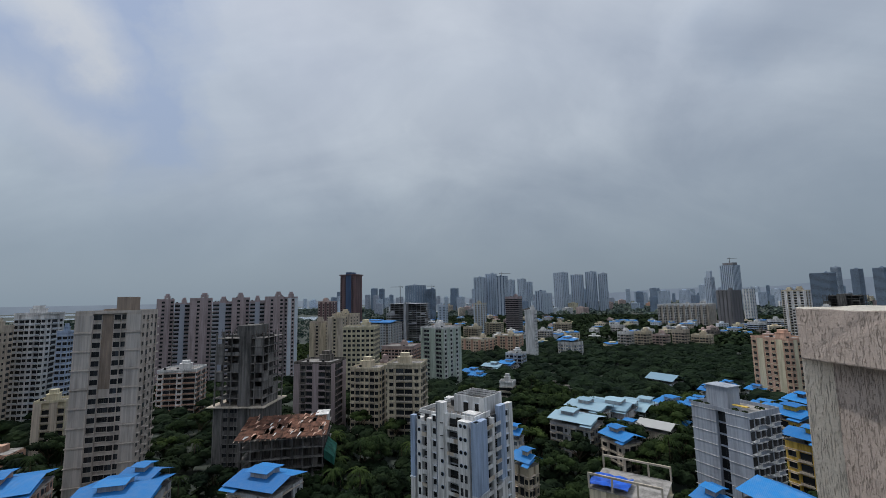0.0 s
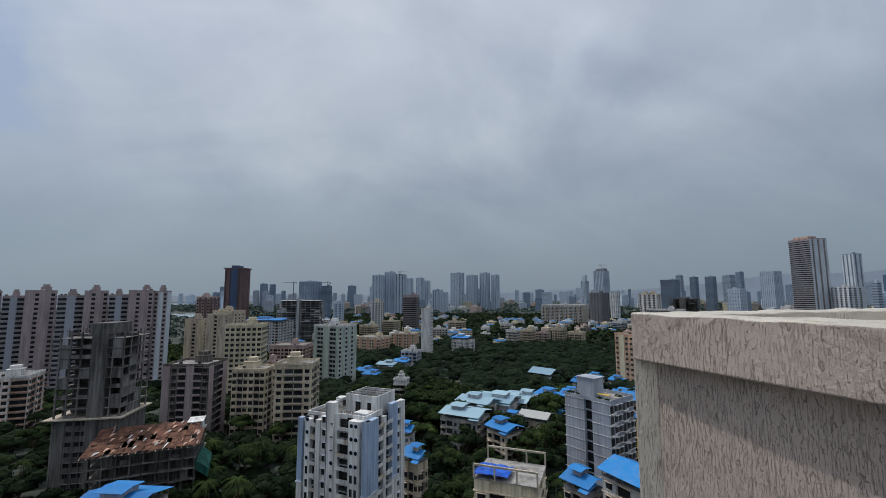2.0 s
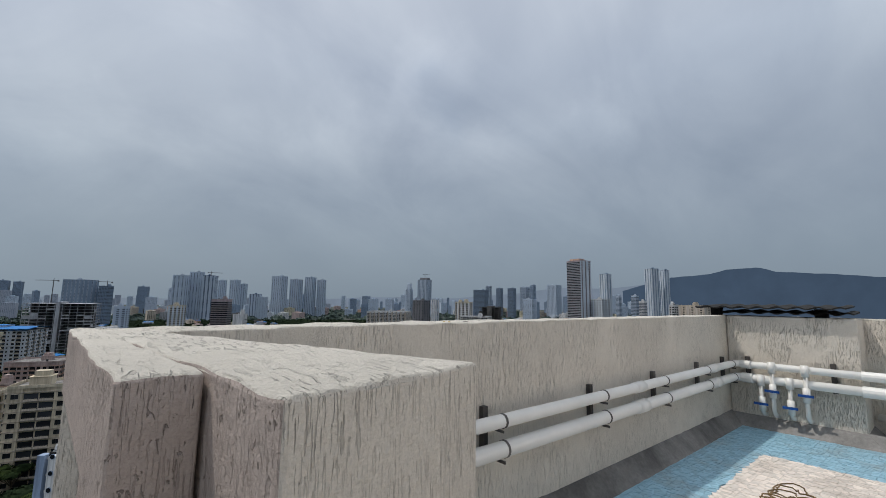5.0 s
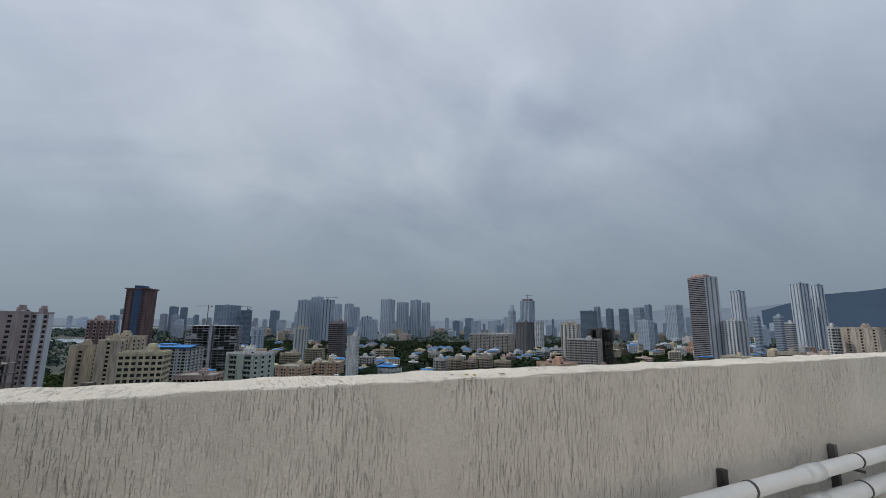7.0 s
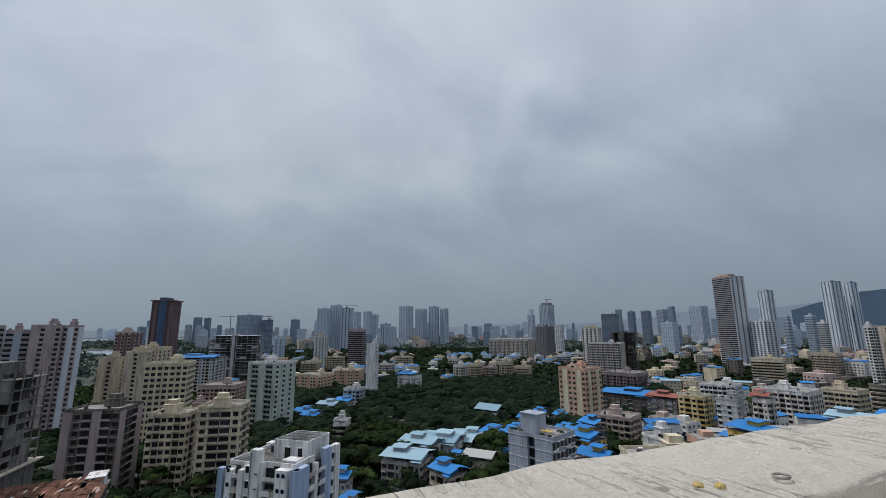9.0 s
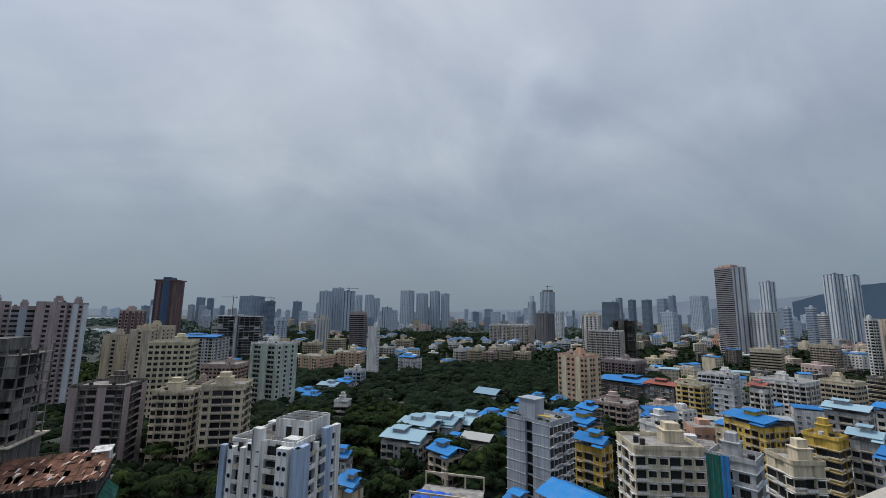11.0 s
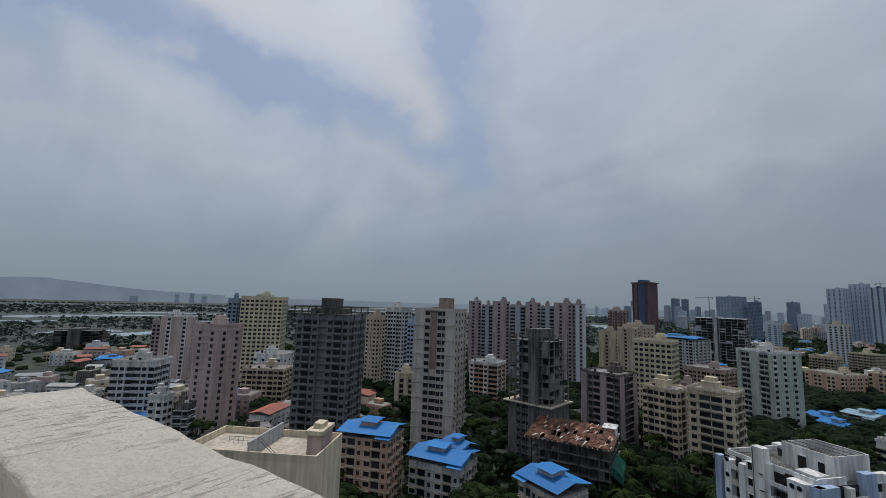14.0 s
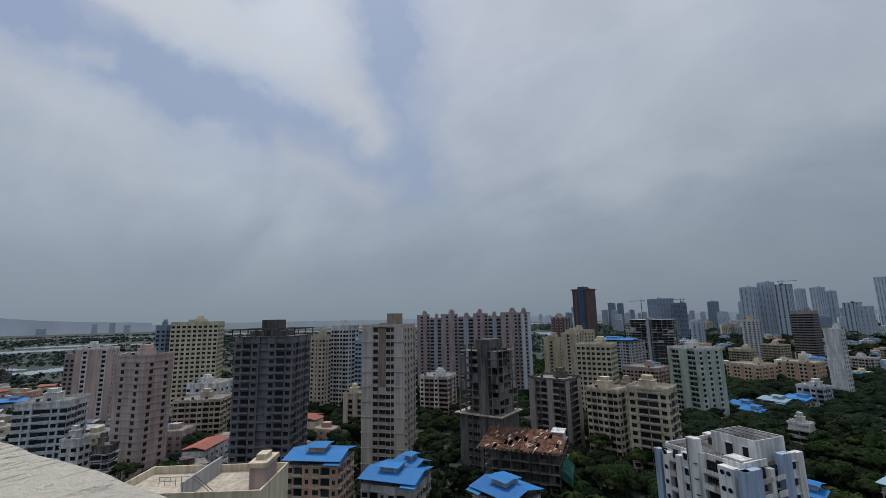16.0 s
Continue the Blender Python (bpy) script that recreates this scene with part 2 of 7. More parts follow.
def sheet_paint(name, base):
    """Profiled roofing sheet: ribs, faded patches and rust specks."""
    m = bpy.data.materials.new(name)
    m.use_nodes = True
    n = Nodes(m.node_tree)
    co = n.add("TexCoord").outputs["Object"]
    rib = n.add("TexWave", {"bands_direction": "X"}, Vector=co, Scale=1.3, Distortion=0.0).outputs["Fac"]
    fade = n.add("TexNoise", None, Vector=co, Scale=0.5, Detail=5.0, Roughness=0.65).outputs[0]
    rnd = n.add("ObjectInfo").outputs["Random"]
    c = n.mix(n.ramp(fade, [(0.40, (0, 0, 0)), (0.75, (0.55, 0.55, 0.55))]), base, tuple(0.7 * v + 0.09 for v in base))
    c = n.mix(1.0, c, n.ramp(rnd, [(0.0, (0.72, 0.76, 0.8)), (1.0, (1.2, 1.15, 1.1))]), "MULTIPLY")
    bp = n.add("Bump", None, Strength=0.4, Distance=0.05, Height=rib).outputs[0]
    p = n.add("BsdfPrincipled", None, Base_Color=c, Roughness=0.6, Normal=bp)
    p.inputs["Specular IOR Level"].default_value = 0.2
    n.add("OutputMaterial", None, Surface=p.outputs[0])
    return m


SHEET = {
    "blue": sheet_paint("blue_roof_sheet", (0.012, 0.17, 0.47)),
    "pale": sheet_paint("faded_roof_sheet", (0.24, 0.38, 0.48)),
    "grey": sheet_paint("grey_roof_sheet", (0.32, 0.34, 0.35)),
    "red": sheet_paint("red_roof_sheet", (0.34, 0.10, 0.07)),
}


# ---- mesh building ----
class Solid:
    """Collects boxes and faces for one mesh."""

    def __init__(self):
        self.v, self.f, self.m = [], [], []

    def box(self, x0, y0, z0, x1, y1, z1, mat=0):
        b = len(self.v)
        self.v += [(x0, y0, z0), (x1, y0, z0), (x1, y1, z0), (x0, y1, z0), (x0, y0, z1), (x1, y0, z1), (x1, y1, z1), (x0, y1, z1)]
        self.f += [tuple(b + i for i in q) for q in ((3, 2, 1, 0), (4, 5, 6, 7), (0, 1, 5, 4), (1, 2, 6, 5), (2, 3, 7, 6), (3, 0, 4, 7))]
        self.m += [mat] * 6
        return self

    def prism(self, ring, z0, z1, mat=0):
        """An upright prism over a ring of (x, y), counter-clockwise."""
        b, n = len(self.v), len(ring)
        self.v += [(x, y, z0) for x, y in ring] + [(x, y, z1) for x, y in ring]
        self.f += [tuple(b + i for i in reversed(range(n))), tuple(b + n + i for i in range(n))]
        self.f += [(b + i, b + (i + 1) % n, b + n + (i + 1) % n, b + n + i) for i in range(n)]
        self.m += [mat] * (n + 2)
        return self

    def tube(self, path, r, sides=10, mat=0):
        """A closed tube along a path of points."""
        rings = []
        for i, p in enumerate(path):
            a, c = Vector(path[max(i - 1, 0)]), Vector(path[min(i + 1, len(path) - 1)])
            q = (c - a).to_track_quat("Z", "Y")
            b = len(self.v)
            for k in range(sides):
                w = 2 * math.pi * k / sides
                self.v.append(tuple(Vector(p) + q @ Vector((r * math.cos(w), r * math.sin(w), 0))))
            rings.append(b)
        for a, b in zip(rings, rings[1:]):
            for k in range(sides):
                j = (k + 1) % sides
                self.f.append((a + k, a + j, b + j, b + k))
                self.m.append(mat)
        self.f += [tuple(rings[0] + k for k in reversed(range(sides))), tuple(rings[-1] + k for k in range(sides))]
        self.m += [mat, mat]
        return self

    def panel(self, a, b, c, d, thick, mat=0):
        """A flat sheet with four corners, counter-clockwise from above."""
        i = len(self.v)
        self.v += [tuple(p) for p in (a, b, c, d)] + [(p[0], p[1], p[2] - thick) for p in (a, b, c, d)]
        self.f += [tuple(i + k for k in q) for q in ((0, 1, 2, 3), (7, 6, 5, 4), (0, 4, 5, 1), (1, 5, 6, 2), (2, 6, 7, 3), (3, 7, 4, 0))]
        self.m += [mat] * 6
        return self

    def mesh(self, name, mats, smooth=False):
        me = bpy.data.meshes.new(name)
        me.from_pydata(self.v, [], self.f)
        for m in mats if isinstance(mats, (list, tuple)) else [mats]:
            me.materials.append(m)
        me.polygons.foreach_set("material_index", self.m)
        if smooth:
            me.polygons.foreach_set("use_smooth", [True] * len(self.f))
        me.update()
        return me


def part(name, solid, mats, parent=None, label="", smooth=False, kind=""):
    ob = new(name, solid.mesh(name, mats, smooth) if isinstance(solid, Solid) else solid)
    ob.parent = parent
    return tagged(ob, label, kind=kind)


def thing(name, x, y, z=0.0, rot=0.0, label="", category="", group="", kind=""):
    ob = new(name)
    ob.matrix_world = pose(x, y, z, 0, 0, rot)
    ob.empty_display_size = 0.2
    return tagged(ob, label, category, group, kind)


SHARED = {}


def window_mesh(w, h, style):
    """A window that looks out to -y: frame, glass in two leaves, sill, and a sunshade or grille box."""
    key = (round(w, 1), round(h, 1), style)
    if key in SHARED:
        return SHARED[key]
    s = Solid()
    s.box(-w / 2, -0.03, 0, w / 2, 0.02, h, 1)
    s.box(-w / 2 + 0.05, -0.045, 0.05, -0.02, -0.02, h - 0.05, 0)
    s.box(0.02, -0.045, 0.05, w / 2 - 0.05, -0.02, h - 0.05, 0)
    if style == "shade":
        s.box(-w / 2 - 0.15, -0.55, h + 0.06, w / 2 + 0.15, 0.0, h + 0.14, 2)
        s.box(-w / 2 - 0.08, -0.12, -0.08, w / 2 + 0.08, 0.0, 0.0, 2)
    if style == "grille":
        s.box(-w / 2 - 0.1, -0.5, -0.12, w / 2 + 0.1, 0.0, -0.04, 2)
        for i in range(6):
            x = -w / 2 + i * w / 5
            s.box(x - 0.02, -0.48, -0.04, x + 0.02, -0.44, h * 0.75, 1)
        s.box(-w / 2 - 0.1, -0.55, h + 0.04, w / 2 + 0.1, 0.0, h + 0.12, 2)
    if style == "balcony":
        s.box(-w / 2, -0.05, -0.4, w / 2, 0.0, h, 0)
        s.box(-w / 2 - 0.1, -1.0, -0.55, w / 2 + 0.1, 0.0, -0.4, 2)
        s.box(-w / 2 - 0.1, -1.0, -0.4, w / 2 + 0.1, -0.93, 0.15, 2)
        s.box(-w / 2 - 0.1, -0.98, 0.38, w / 2 + 0.1, -0.95, 0.42, 1)
    if style == "strip":
        s.box(-w / 2 - 0.3, -0.3, -0.35, w / 2 + 0.3, 0.0, 0.0, 2)
    SHARED[key] = s
    return s


def add_window(bag, key, m, trim):
    """Puts a window at the local pose m: as an object, or into a joined mesh."""
    bag.append((key, m, trim))


def face_spots(w, d, side):
    """The local pose of a facade: its origin at the middle of the wall's foot, x along it, -y outwards; and its width."""
    if side == "front":
        return Matrix.Translation((0, -d / 2, 0)), w
    if side == "right":
        return Matrix.Translation((w / 2, 0, 0)) @ Matrix.Rotation(radians(90), 4, "Z"), d
    if side == "left":
        return Matrix.Translation((-w / 2, 0, 0)) @ Matrix.Rotation(radians(-90), 4, "Z"), d
    return Matrix.Translation((0, d / 2, 0)) @ Matrix.Rotation(radians(180), 4, "Z"), w


def put_windows(root, spots, detail):
    """Windows as objects of their own (detail 2), a mesh a column (1), or one joined mesh (0). spots: (key, matrix, trim, column)."""
    if detail == 2:
        for key, m, trim, col in spots:
            name = "balcony" if key[2] == "balcony" else "window"
            mk = ("mesh", key, trim.name)
            if mk not in SHARED:
                SHARED[mk] = window_mesh(*key).mesh(name, [GLASS, FRAME, trim])
            ob = new(name, SHARED[mk])
            ob.parent = root
            ob.matrix_local = m
        return
    groups = {}
    for key, m, trim, col in spots:
        groups.setdefault(col if detail == 1 else 0, []).append((key, m, trim))
    for col, some in groups.items():
        s = Solid()
        for key, m, trim in some:
            src, b = window_mesh(*key), len(s.v)
            s.v += [tuple(m @ Vector(v)) for v in src.v]
            s.f += [tuple(b + i for i in q) for q in src.f]
            s.m += src.m
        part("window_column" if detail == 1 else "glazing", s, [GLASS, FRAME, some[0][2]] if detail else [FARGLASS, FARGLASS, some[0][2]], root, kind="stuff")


def roof_kit(root, w, d, h, rng, wall, clutter=True):
    """Parapet, roof slab, stair head and water tanks."""
    s = Solid()
    t = 0.18
    for x0, y0, x1, y1 in ((-w / 2, -d / 2, w / 2, -d / 2 + t), (-w / 2, d / 2 - t, w / 2, d / 2), (-w / 2, -d / 2 + t, -w / 2 + t, d / 2 - t), (w / 2 - t, -d / 2 + t, w / 2, d / 2 - t)):
        s.box(x0, y0, h, x1, y1, h + 1.0)
    part("parapet", s, wall, root)
    part("roof", Solid().box(-w / 2 + t, -d / 2 + t, h, w / 2 - t, d / 2 - t, h + 0.08), ROOF, root)
    if not clutter:
        return
    a, b = min(w * 0.35, 5.5), min(d * 0.45, 5.0)
    x, y = rng.uniform(-0.2, 0.2) * w, rng.uniform(-0.1, 0.25) * d
    s = Solid().box(x - a / 2, y - b / 2, h + 0.08, x + a / 2, y + b / 2, h + 3.0)
    s.box(x - a / 2 - 0.25, y - b / 2 - 0.25, h + 3.0, x + a / 2 + 0.25, y + b / 2 + 0.25, h + 3.2)
    head = part("stair_head", s, wall, root)
    part("tank_room", Solid().box(x - a * 0.35, y - b * 0.35, h + 3.2, x + a * 0.35, y + b * 0.35, h + 4.9), wall, head)
    for i in range(rng.randint(1, 3)):
        tx, ty = rng.uniform(-0.4, 0.4) * w, -0.3 * d + rng.uniform(-0.05, 0.05) * d
        if abs(tx - x) < a / 2 + 1 and abs(ty - y) < b / 2 + 1:
            continue
        s = Solid().tube([(tx, ty, h + 0.08), (tx, ty, h + 1.4), (tx, ty, h + 1.65)], 0.65, 10)
        part("water_tank", s, TANK if rng.random() < 0.6 else WALLS["white"], root)


def flats(x, y, rot, w, d, h, wall="cream", trim=None, pat="W.W", pat2=None, storey=3.0, detail=1, wstyle="shade", bays=True, bands=True, roof=True, label="", tower=None, seed=None, low=0.0, sides=("front", "right", "left"), name="apartment_building", group="", ww=1.9, wh=1.55):
    """A block of flats. Its front looks to local -y. pat: the rhythm of one facade, W window, B balcony, S strip window, P projecting pier, R deep recess, . blank."""
    rng = random.Random(int(x * 7 + y * 13) if seed is None else seed)
    wm, tm = WALLS[wall], WALLS[trim or wall]
    root = thing(name, x, y, 0, rot, label or "%s painted concrete apartment building with rows of windows" % wall, "building", group)
    n = max(1, int(h / storey))
    spots, band = [], []
    R = 0.9
    # one outline round the block, stepped in and out by the cells of its facades
    ring, tones = [], []
    for side in ("front", "right", "back", "left"):
        m, wide = face_spots(w, d, side)
        p = (pat if side in ("front", "back") else (pat2 or pat)) if side in sides else "."
        unit = max(1.0, wide / max(1, round(wide / 3.1 / len(p))) / len(p)) if wide > 3.1 * len(p) * 0.6 else wide / len(p)
        cells = max(1, round(wide / unit))
        cw = wide / cells
        for c in range(cells):
            k = p[c % len(p)]
            xa, xb = -wide / 2 + c * cw, -wide / 2 + (c + 1) * cw
            out = {"P": 0.0, "R": R, "B": R * 0.8, "S": 0.25}.get(k, 0.18)
            if c == 0:
                xa = xa + out
            q = xb - out if c == cells - 1 else xb
            for px in (xa, q):
                v = m @ Vector((px, out, 0))
                tone = 1 if k == "P" and px == xa else 0
                if ring and math.hypot(v.x - ring[-1][0], v.y - ring[-1][1]) < 0.01:
                    tones[-1] = tone
                    continue
                ring.append((v.x, v.y))
                tones.append(tone)
            if k in ".PR" or side == "back":
                continue
            for i in range(n):
                z = i * storey + 0.95
                if z < low:
                    continue
                if k == "W":
                    key = (min(ww, cw * 0.68), wh, wstyle)
                elif k == "w":
                    key = (min(ww * 0.55, cw * 0.5), wh * 0.8, "plain")
                elif k == "S":
                    key = (cw * 0.98, 1.5, "strip")
                else:
                    key = (cw * 0.9, 1.75, "balcony")
                spots.append((key, m @ Matrix.Translation(((xa + q) / 2, out, z - (0.3 if k == "B" else 0))), tm, (side, c)))
    body = Solid().prism(ring, 0, h)
    body.m[2:] = tones
    part("wall", body, [wm, tm], root)
    if bands:
        for i in range(1, n + 1, 1 if detail else 2):
            z = i * storey
            if z < low:
                continue
            s = band[0] if (band and detail < 2) else Solid()
            if not band or detail == 2:
                band.append(s)
            e = 0.06
            s.box(-w / 2 - e, -d / 2 - e, z - 0.14, w / 2 + e, d / 2 + e, z)
        for s in band:
            part("floor_band", s, tm, root, kind="" if detail == 2 else "stuff")
    put_windows(root, spots, detail)
    if roof:
        roof_kit(root, w, d, h, rng, wm)
    if tower:
        a, b, c, t2 = tower
        part("roof_tower", Solid().box(a * w, -0.2 * d, h, b * w, 0.3 * d, h + c), WALLS[t2], root)
    return root


def hip(root, x0, y0, x1, y1, z, rise, sheet, over=0.7):
    """A sheet roof of two slopes on short posts, each slope a part."""
    x0, y0, x1, y1 = x0 - over, y0 - over, x1 + over, y1 + over
    ym = (y0 + y1) / 2
    part("roof_sheet", Solid().panel((x0, y0, z), (x1, y0, z), (x1, ym + 0.15, z + rise), (x0, ym + 0.15, z + rise), 0.06), sheet, root)
    part("roof_sheet", Solid().panel((x0, ym - 0.1, z + rise - 0.12), (x1, ym - 0.1, z + rise - 0.12), (x1, y1, z), (x0, y1, z), 0.06), sheet, root)


def shed_flats(x, y, rot, w, d, h, wall="cream", sheet="blue", pat="WBw", detail=1, rise=1.6, bump=True, label="", seed=None, trim=None, low=0.0):
    """Low flats under a sheet-metal roof with a raised middle part."""
    rng = random.Random(int(x * 3 + y * 11) if seed is None else seed)
    root = flats(x, y, rot, w, d, h, wall, trim or "beige", pat, detail=detail, roof=False, wstyle="shade", label=label or "low %s apartment building under a %s sheet-metal roof" % (wall, "faded blue" if sheet == "pale" else sheet), low=low)
    part("roof", Solid().box(-w / 2 + 0.1, -d / 2 + 0.1, h, w / 2 - 0.1, d / 2 - 0.1, h + 0.12), ROOF, root)
    s = Solid()
    nx = max(2, int(w / 5))
    for i in range(nx + 1):
        for yy in (-d / 2 + 0.15, d / 2 - 0.3):
            px = -w / 2 + 0.1 + i * (w - 0.35) / nx
            s.box(px, yy, h + 0.12, px + 0.15, yy + 0.15, h + 1.5)
    part("roof_post", s, RAIL, root, kind="stuff")
    hip(root, -w / 2, -d / 2, w / 2, d / 2, h + 1.5, rise, SHEET[sheet])
    if bump:
        a = w * rng.uniform(0.26, 0.38)
        cx = rng.uniform(-0.2, 0.2) * w
        part("stair_head", Solid().box(cx - a / 2, -d * 0.2, h + 0.12, cx + a / 2, d * 0.2, h + 2.4 + rise), WALLS[wall], root)
        hip(root, cx - a / 2, -d * 0.2, cx + a / 2, d * 0.2, h + 2.45 + rise, 0.5, SHEET[sheet], 0.9)
        # a lower lean-to roof over the end bays
        e = w * rng.uniform(0.2, 0.32)
        sg = rng.choice((-1, 1))
        xa, xb = sorted((sg * (w / 2 + 0.9), sg * (w / 2 - e)))
        part("roof_sheet", Solid().panel((xa, -d / 2 - 1.7, h + 0.75), (xb, -d / 2 - 1.7, h + 0.75), (xb, -d * 0.1, h + 2.2), (xa, -d * 0.1, h + 2.2), 0.06), SHEET[sheet], root)
    return root


def frame_block(x, y, rot, w, d, h, nx=4, ny=3, storey=3.0, con=None, infill=0.35, label="", core=(0.4, 0.65), podium=None, seed=3, top_cols=True, low=0.0):
    """An unfinished concrete frame: slabs, columns, a solid core, some infill walls and a ragged top."""
    rng = random.Random(seed)
    con = con or CONCRETE
    root = thing("unfinished_building", x, y, 0, rot, label or "unfinished grey concrete building frame with open floors", "building")
    n = int(h / storey)
    for i in range(n + 1):
        z = i * storey
        if z >= low:
            part("floor_slab", Solid().box(-w / 2, -d / 2, z - 0.22, w / 2, d / 2, z), con, root)
    for i in range(nx + 1):
        for j in range(ny + 1):
            if 0 < i < nx and 0 < j < ny:
                continue
            px, py = -w / 2 + 0.25 + i * (w - 0.9) / nx, -d / 2 + 0.12 + j * (d - 0.65) / ny
            part("column", Solid().box(px, py, 0, px + 0.4, py + 0.4, h - 0.22 + (rng.uniform(0.3, 1.6) if top_cols else 0)), con, root)
    c0, c1 = -w / 2 + core[0] * w, -w / 2 + core[1] * w
    part("core_wall", Solid().box(c0, -d / 2 - 0.12, 0, c1, d * 0.2, h + 1.6), con, root)
    part("inner_wall", Solid().box(-w / 2 + 1.2, -d * 0.08, 0, w / 2 - 1.2, d * 0.12, h - 0.3), DARKCON, root)
    for i in range(n):
        z = i * storey
        if z < low:
            continue
        for k in range(nx):
            if rng.random() < infill:
                px = -w / 2 + 0.5 + k * (w - 0.9) / nx
                pw = (w - 0.9) / nx
                if px + pw > c0 and px < c1:
                    continue
                top = storey - 0.22 if rng.random() < 0.35 else 1.0
                part("infill_wall", Solid().box(px + 0.2, -d / 2 + 0.2, z, px + pw - 0.2, -d / 2 + 0.35, z + top), con, root)
            if rng.random() < infill and k < ny:
                py, pw = -d / 2 + 0.4 + k * (d - 0.65) / ny, (d - 0.65) / ny
                part("infill_wall", Solid().box(w / 2 - 0.35, py + 0.2, z, w / 2 - 0.2, py + pw - 0.2, z + (storey - 0.22 if rng.random() < 0.4 else 1.0)), con, root)
    if podium:
        px0, px1, ph = podium
        part("podium", Solid().box(px0 * w, -d * 0.75, 0, px1 * w, d / 2 + 1, ph), DARKCON, root)
    return root


# ---- foliage ----
def leaf_paint(name, base):
    m = bpy.data.materials.new(name)
    m.use_nodes = True
    n = Nodes(m.node_tree)
    g = n.add("NewGeometry")
    rnd = n.add("ObjectInfo").outputs["Random"]
    isl = g.outputs["Random Per Island"]
    patch = n.add("TexNoise", None, Vector=g.outputs["Position"], Scale=0.11, Detail=4.0).outputs[0]
    c = n.ramp(isl, [(0.0, tuple(v * 0.82 for v in base)), (0.7, base), (1.0, (base[0] * 1.3, base[1] * 1.2, base[2] * 1.05))])
    c = n.mix(1.0, c, n.ramp(rnd, [(0.0, (0.7, 0.75, 0.8)), (1.0, (1.35, 1.25, 1.0))]), "MULTIPLY")
    c = n.mix(1.0, c, n.ramp(patch, [(0.35, (0.5, 0.55, 0.6)), (0.65, (1.45, 1.4, 1.15))]), "MULTIPLY")
    p = n.add("BsdfPrincipled", None, Base_Color=c, Roughness=0.9)
    p.inputs["Specular IOR Level"].default_value = 0.06
    n.add("OutputMaterial", None, Surface=p.outputs[0])
    return m


LEAVES = [leaf_paint("dark_leaves", (0.016, 0.028, 0.0165)), leaf_paint("green_leaves", (0.022, 0.038, 0.017)), leaf_paint("palm_leaves", (0.026, 0.045, 0.02))]
# far leaves are lighter and bluer, with the haze painted in
HAZELEAF = leaf_paint("far_hazed_leaves", (0.075, 0.105, 0.115))
# mangrove green shifted to blue to hold some of the distance haze
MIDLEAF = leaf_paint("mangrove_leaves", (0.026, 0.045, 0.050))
BARK = paint("bark", (0.11, 0.085, 0.06), 0.95, 0.25, 2.0, 0.2)


def leaf_clump(rng, r, squash, count, size=None, s=None, at=(0, 0, 0)):
    """Many small leaf blades round a centre, facing outwards and up."""
    s = s or Solid()
    size = size or r * 0.32
    g = np.random.RandomState(rng.randrange(1 << 30))
    d = g.normal(0, 1, (count, 3))
    d[:, 2] = np.abs(d[:, 2] * 0.9 + 0.25)
    d /= np.linalg.norm(d, axis=1, keepdims=True)
    p = np.array(at) + d * (r, r, r * squash) * g.uniform(0.72, 1.06, (count, 1))
    nrm = d + g.uniform((-0.28, -0.28, 0), (0.28, 0.28, 0.3), (count, 3))
    nrm /= np.linalg.norm(nrm, axis=1, keepdims=True)
    t = g.normal(0, 1, (count, 3))
    t -= nrm * (t * nrm).sum(1, keepdims=True)
    t /= np.linalg.norm(t, axis=1, keepdims=True)
    k = size * g.uniform(0.6, 1.3, (count, 1))
    b = np.cross(nrm, t) * k * 0.6
    t, lift = t * k, nrm * k * 0.12
    o = len(s.v)
    s.v += map(tuple, np.stack([p - t, p + b + lift, p + t, p - b + lift], 1).reshape(-1, 3).tolist())
    s.f += [(i, i + 1, i + 2, i + 3) for i in range(o, o + 4 * count, 4)]
    s.m += [0] * count
    return s


def crown_shell(rng, r, squash, s, at, rings=5, sides=11):
    """The closed inner mass of a crown: a lumpy dome under the outer leaves."""
    o, k0 = len(s.v), rng.uniform(0, 99)
    for i in range(rings):
        e = 1.45 * i / (rings - 1) - 0.25
        for k in range(sides):
            w = 2 * math.pi * (k + 0.5 * (i % 2)) / sides
            d = Vector((math.cos(w) * math.cos(e), math.sin(w) * math.cos(e), math.sin(e)))
            g = r * (0.84 + 0.30 * noise.noise(d * 2.6 + Vector((k0, 0, 0))))
            s.v.append((at[0] + d.x * g, at[1] + d.y * g, at[2] + d.z * g * squash))
    s.v.append((at[0], at[1], at[2] + r * 0.86 * squash))
    for i in range(rings - 1):
        for k in range(sides):
            a, b, j = o + i * sides, o + (i + 1) * sides, (k + 1) % sides
            s.f.append((a + k, a + j, b + j, b + k))
            s.m.append(0)
    a, t = o + (rings - 1) * sides, len(s.v) - 1
    for k in range(sides):
        s.f.append((a + k, a + (k + 1) % sides, t))
        s.m.append(0)


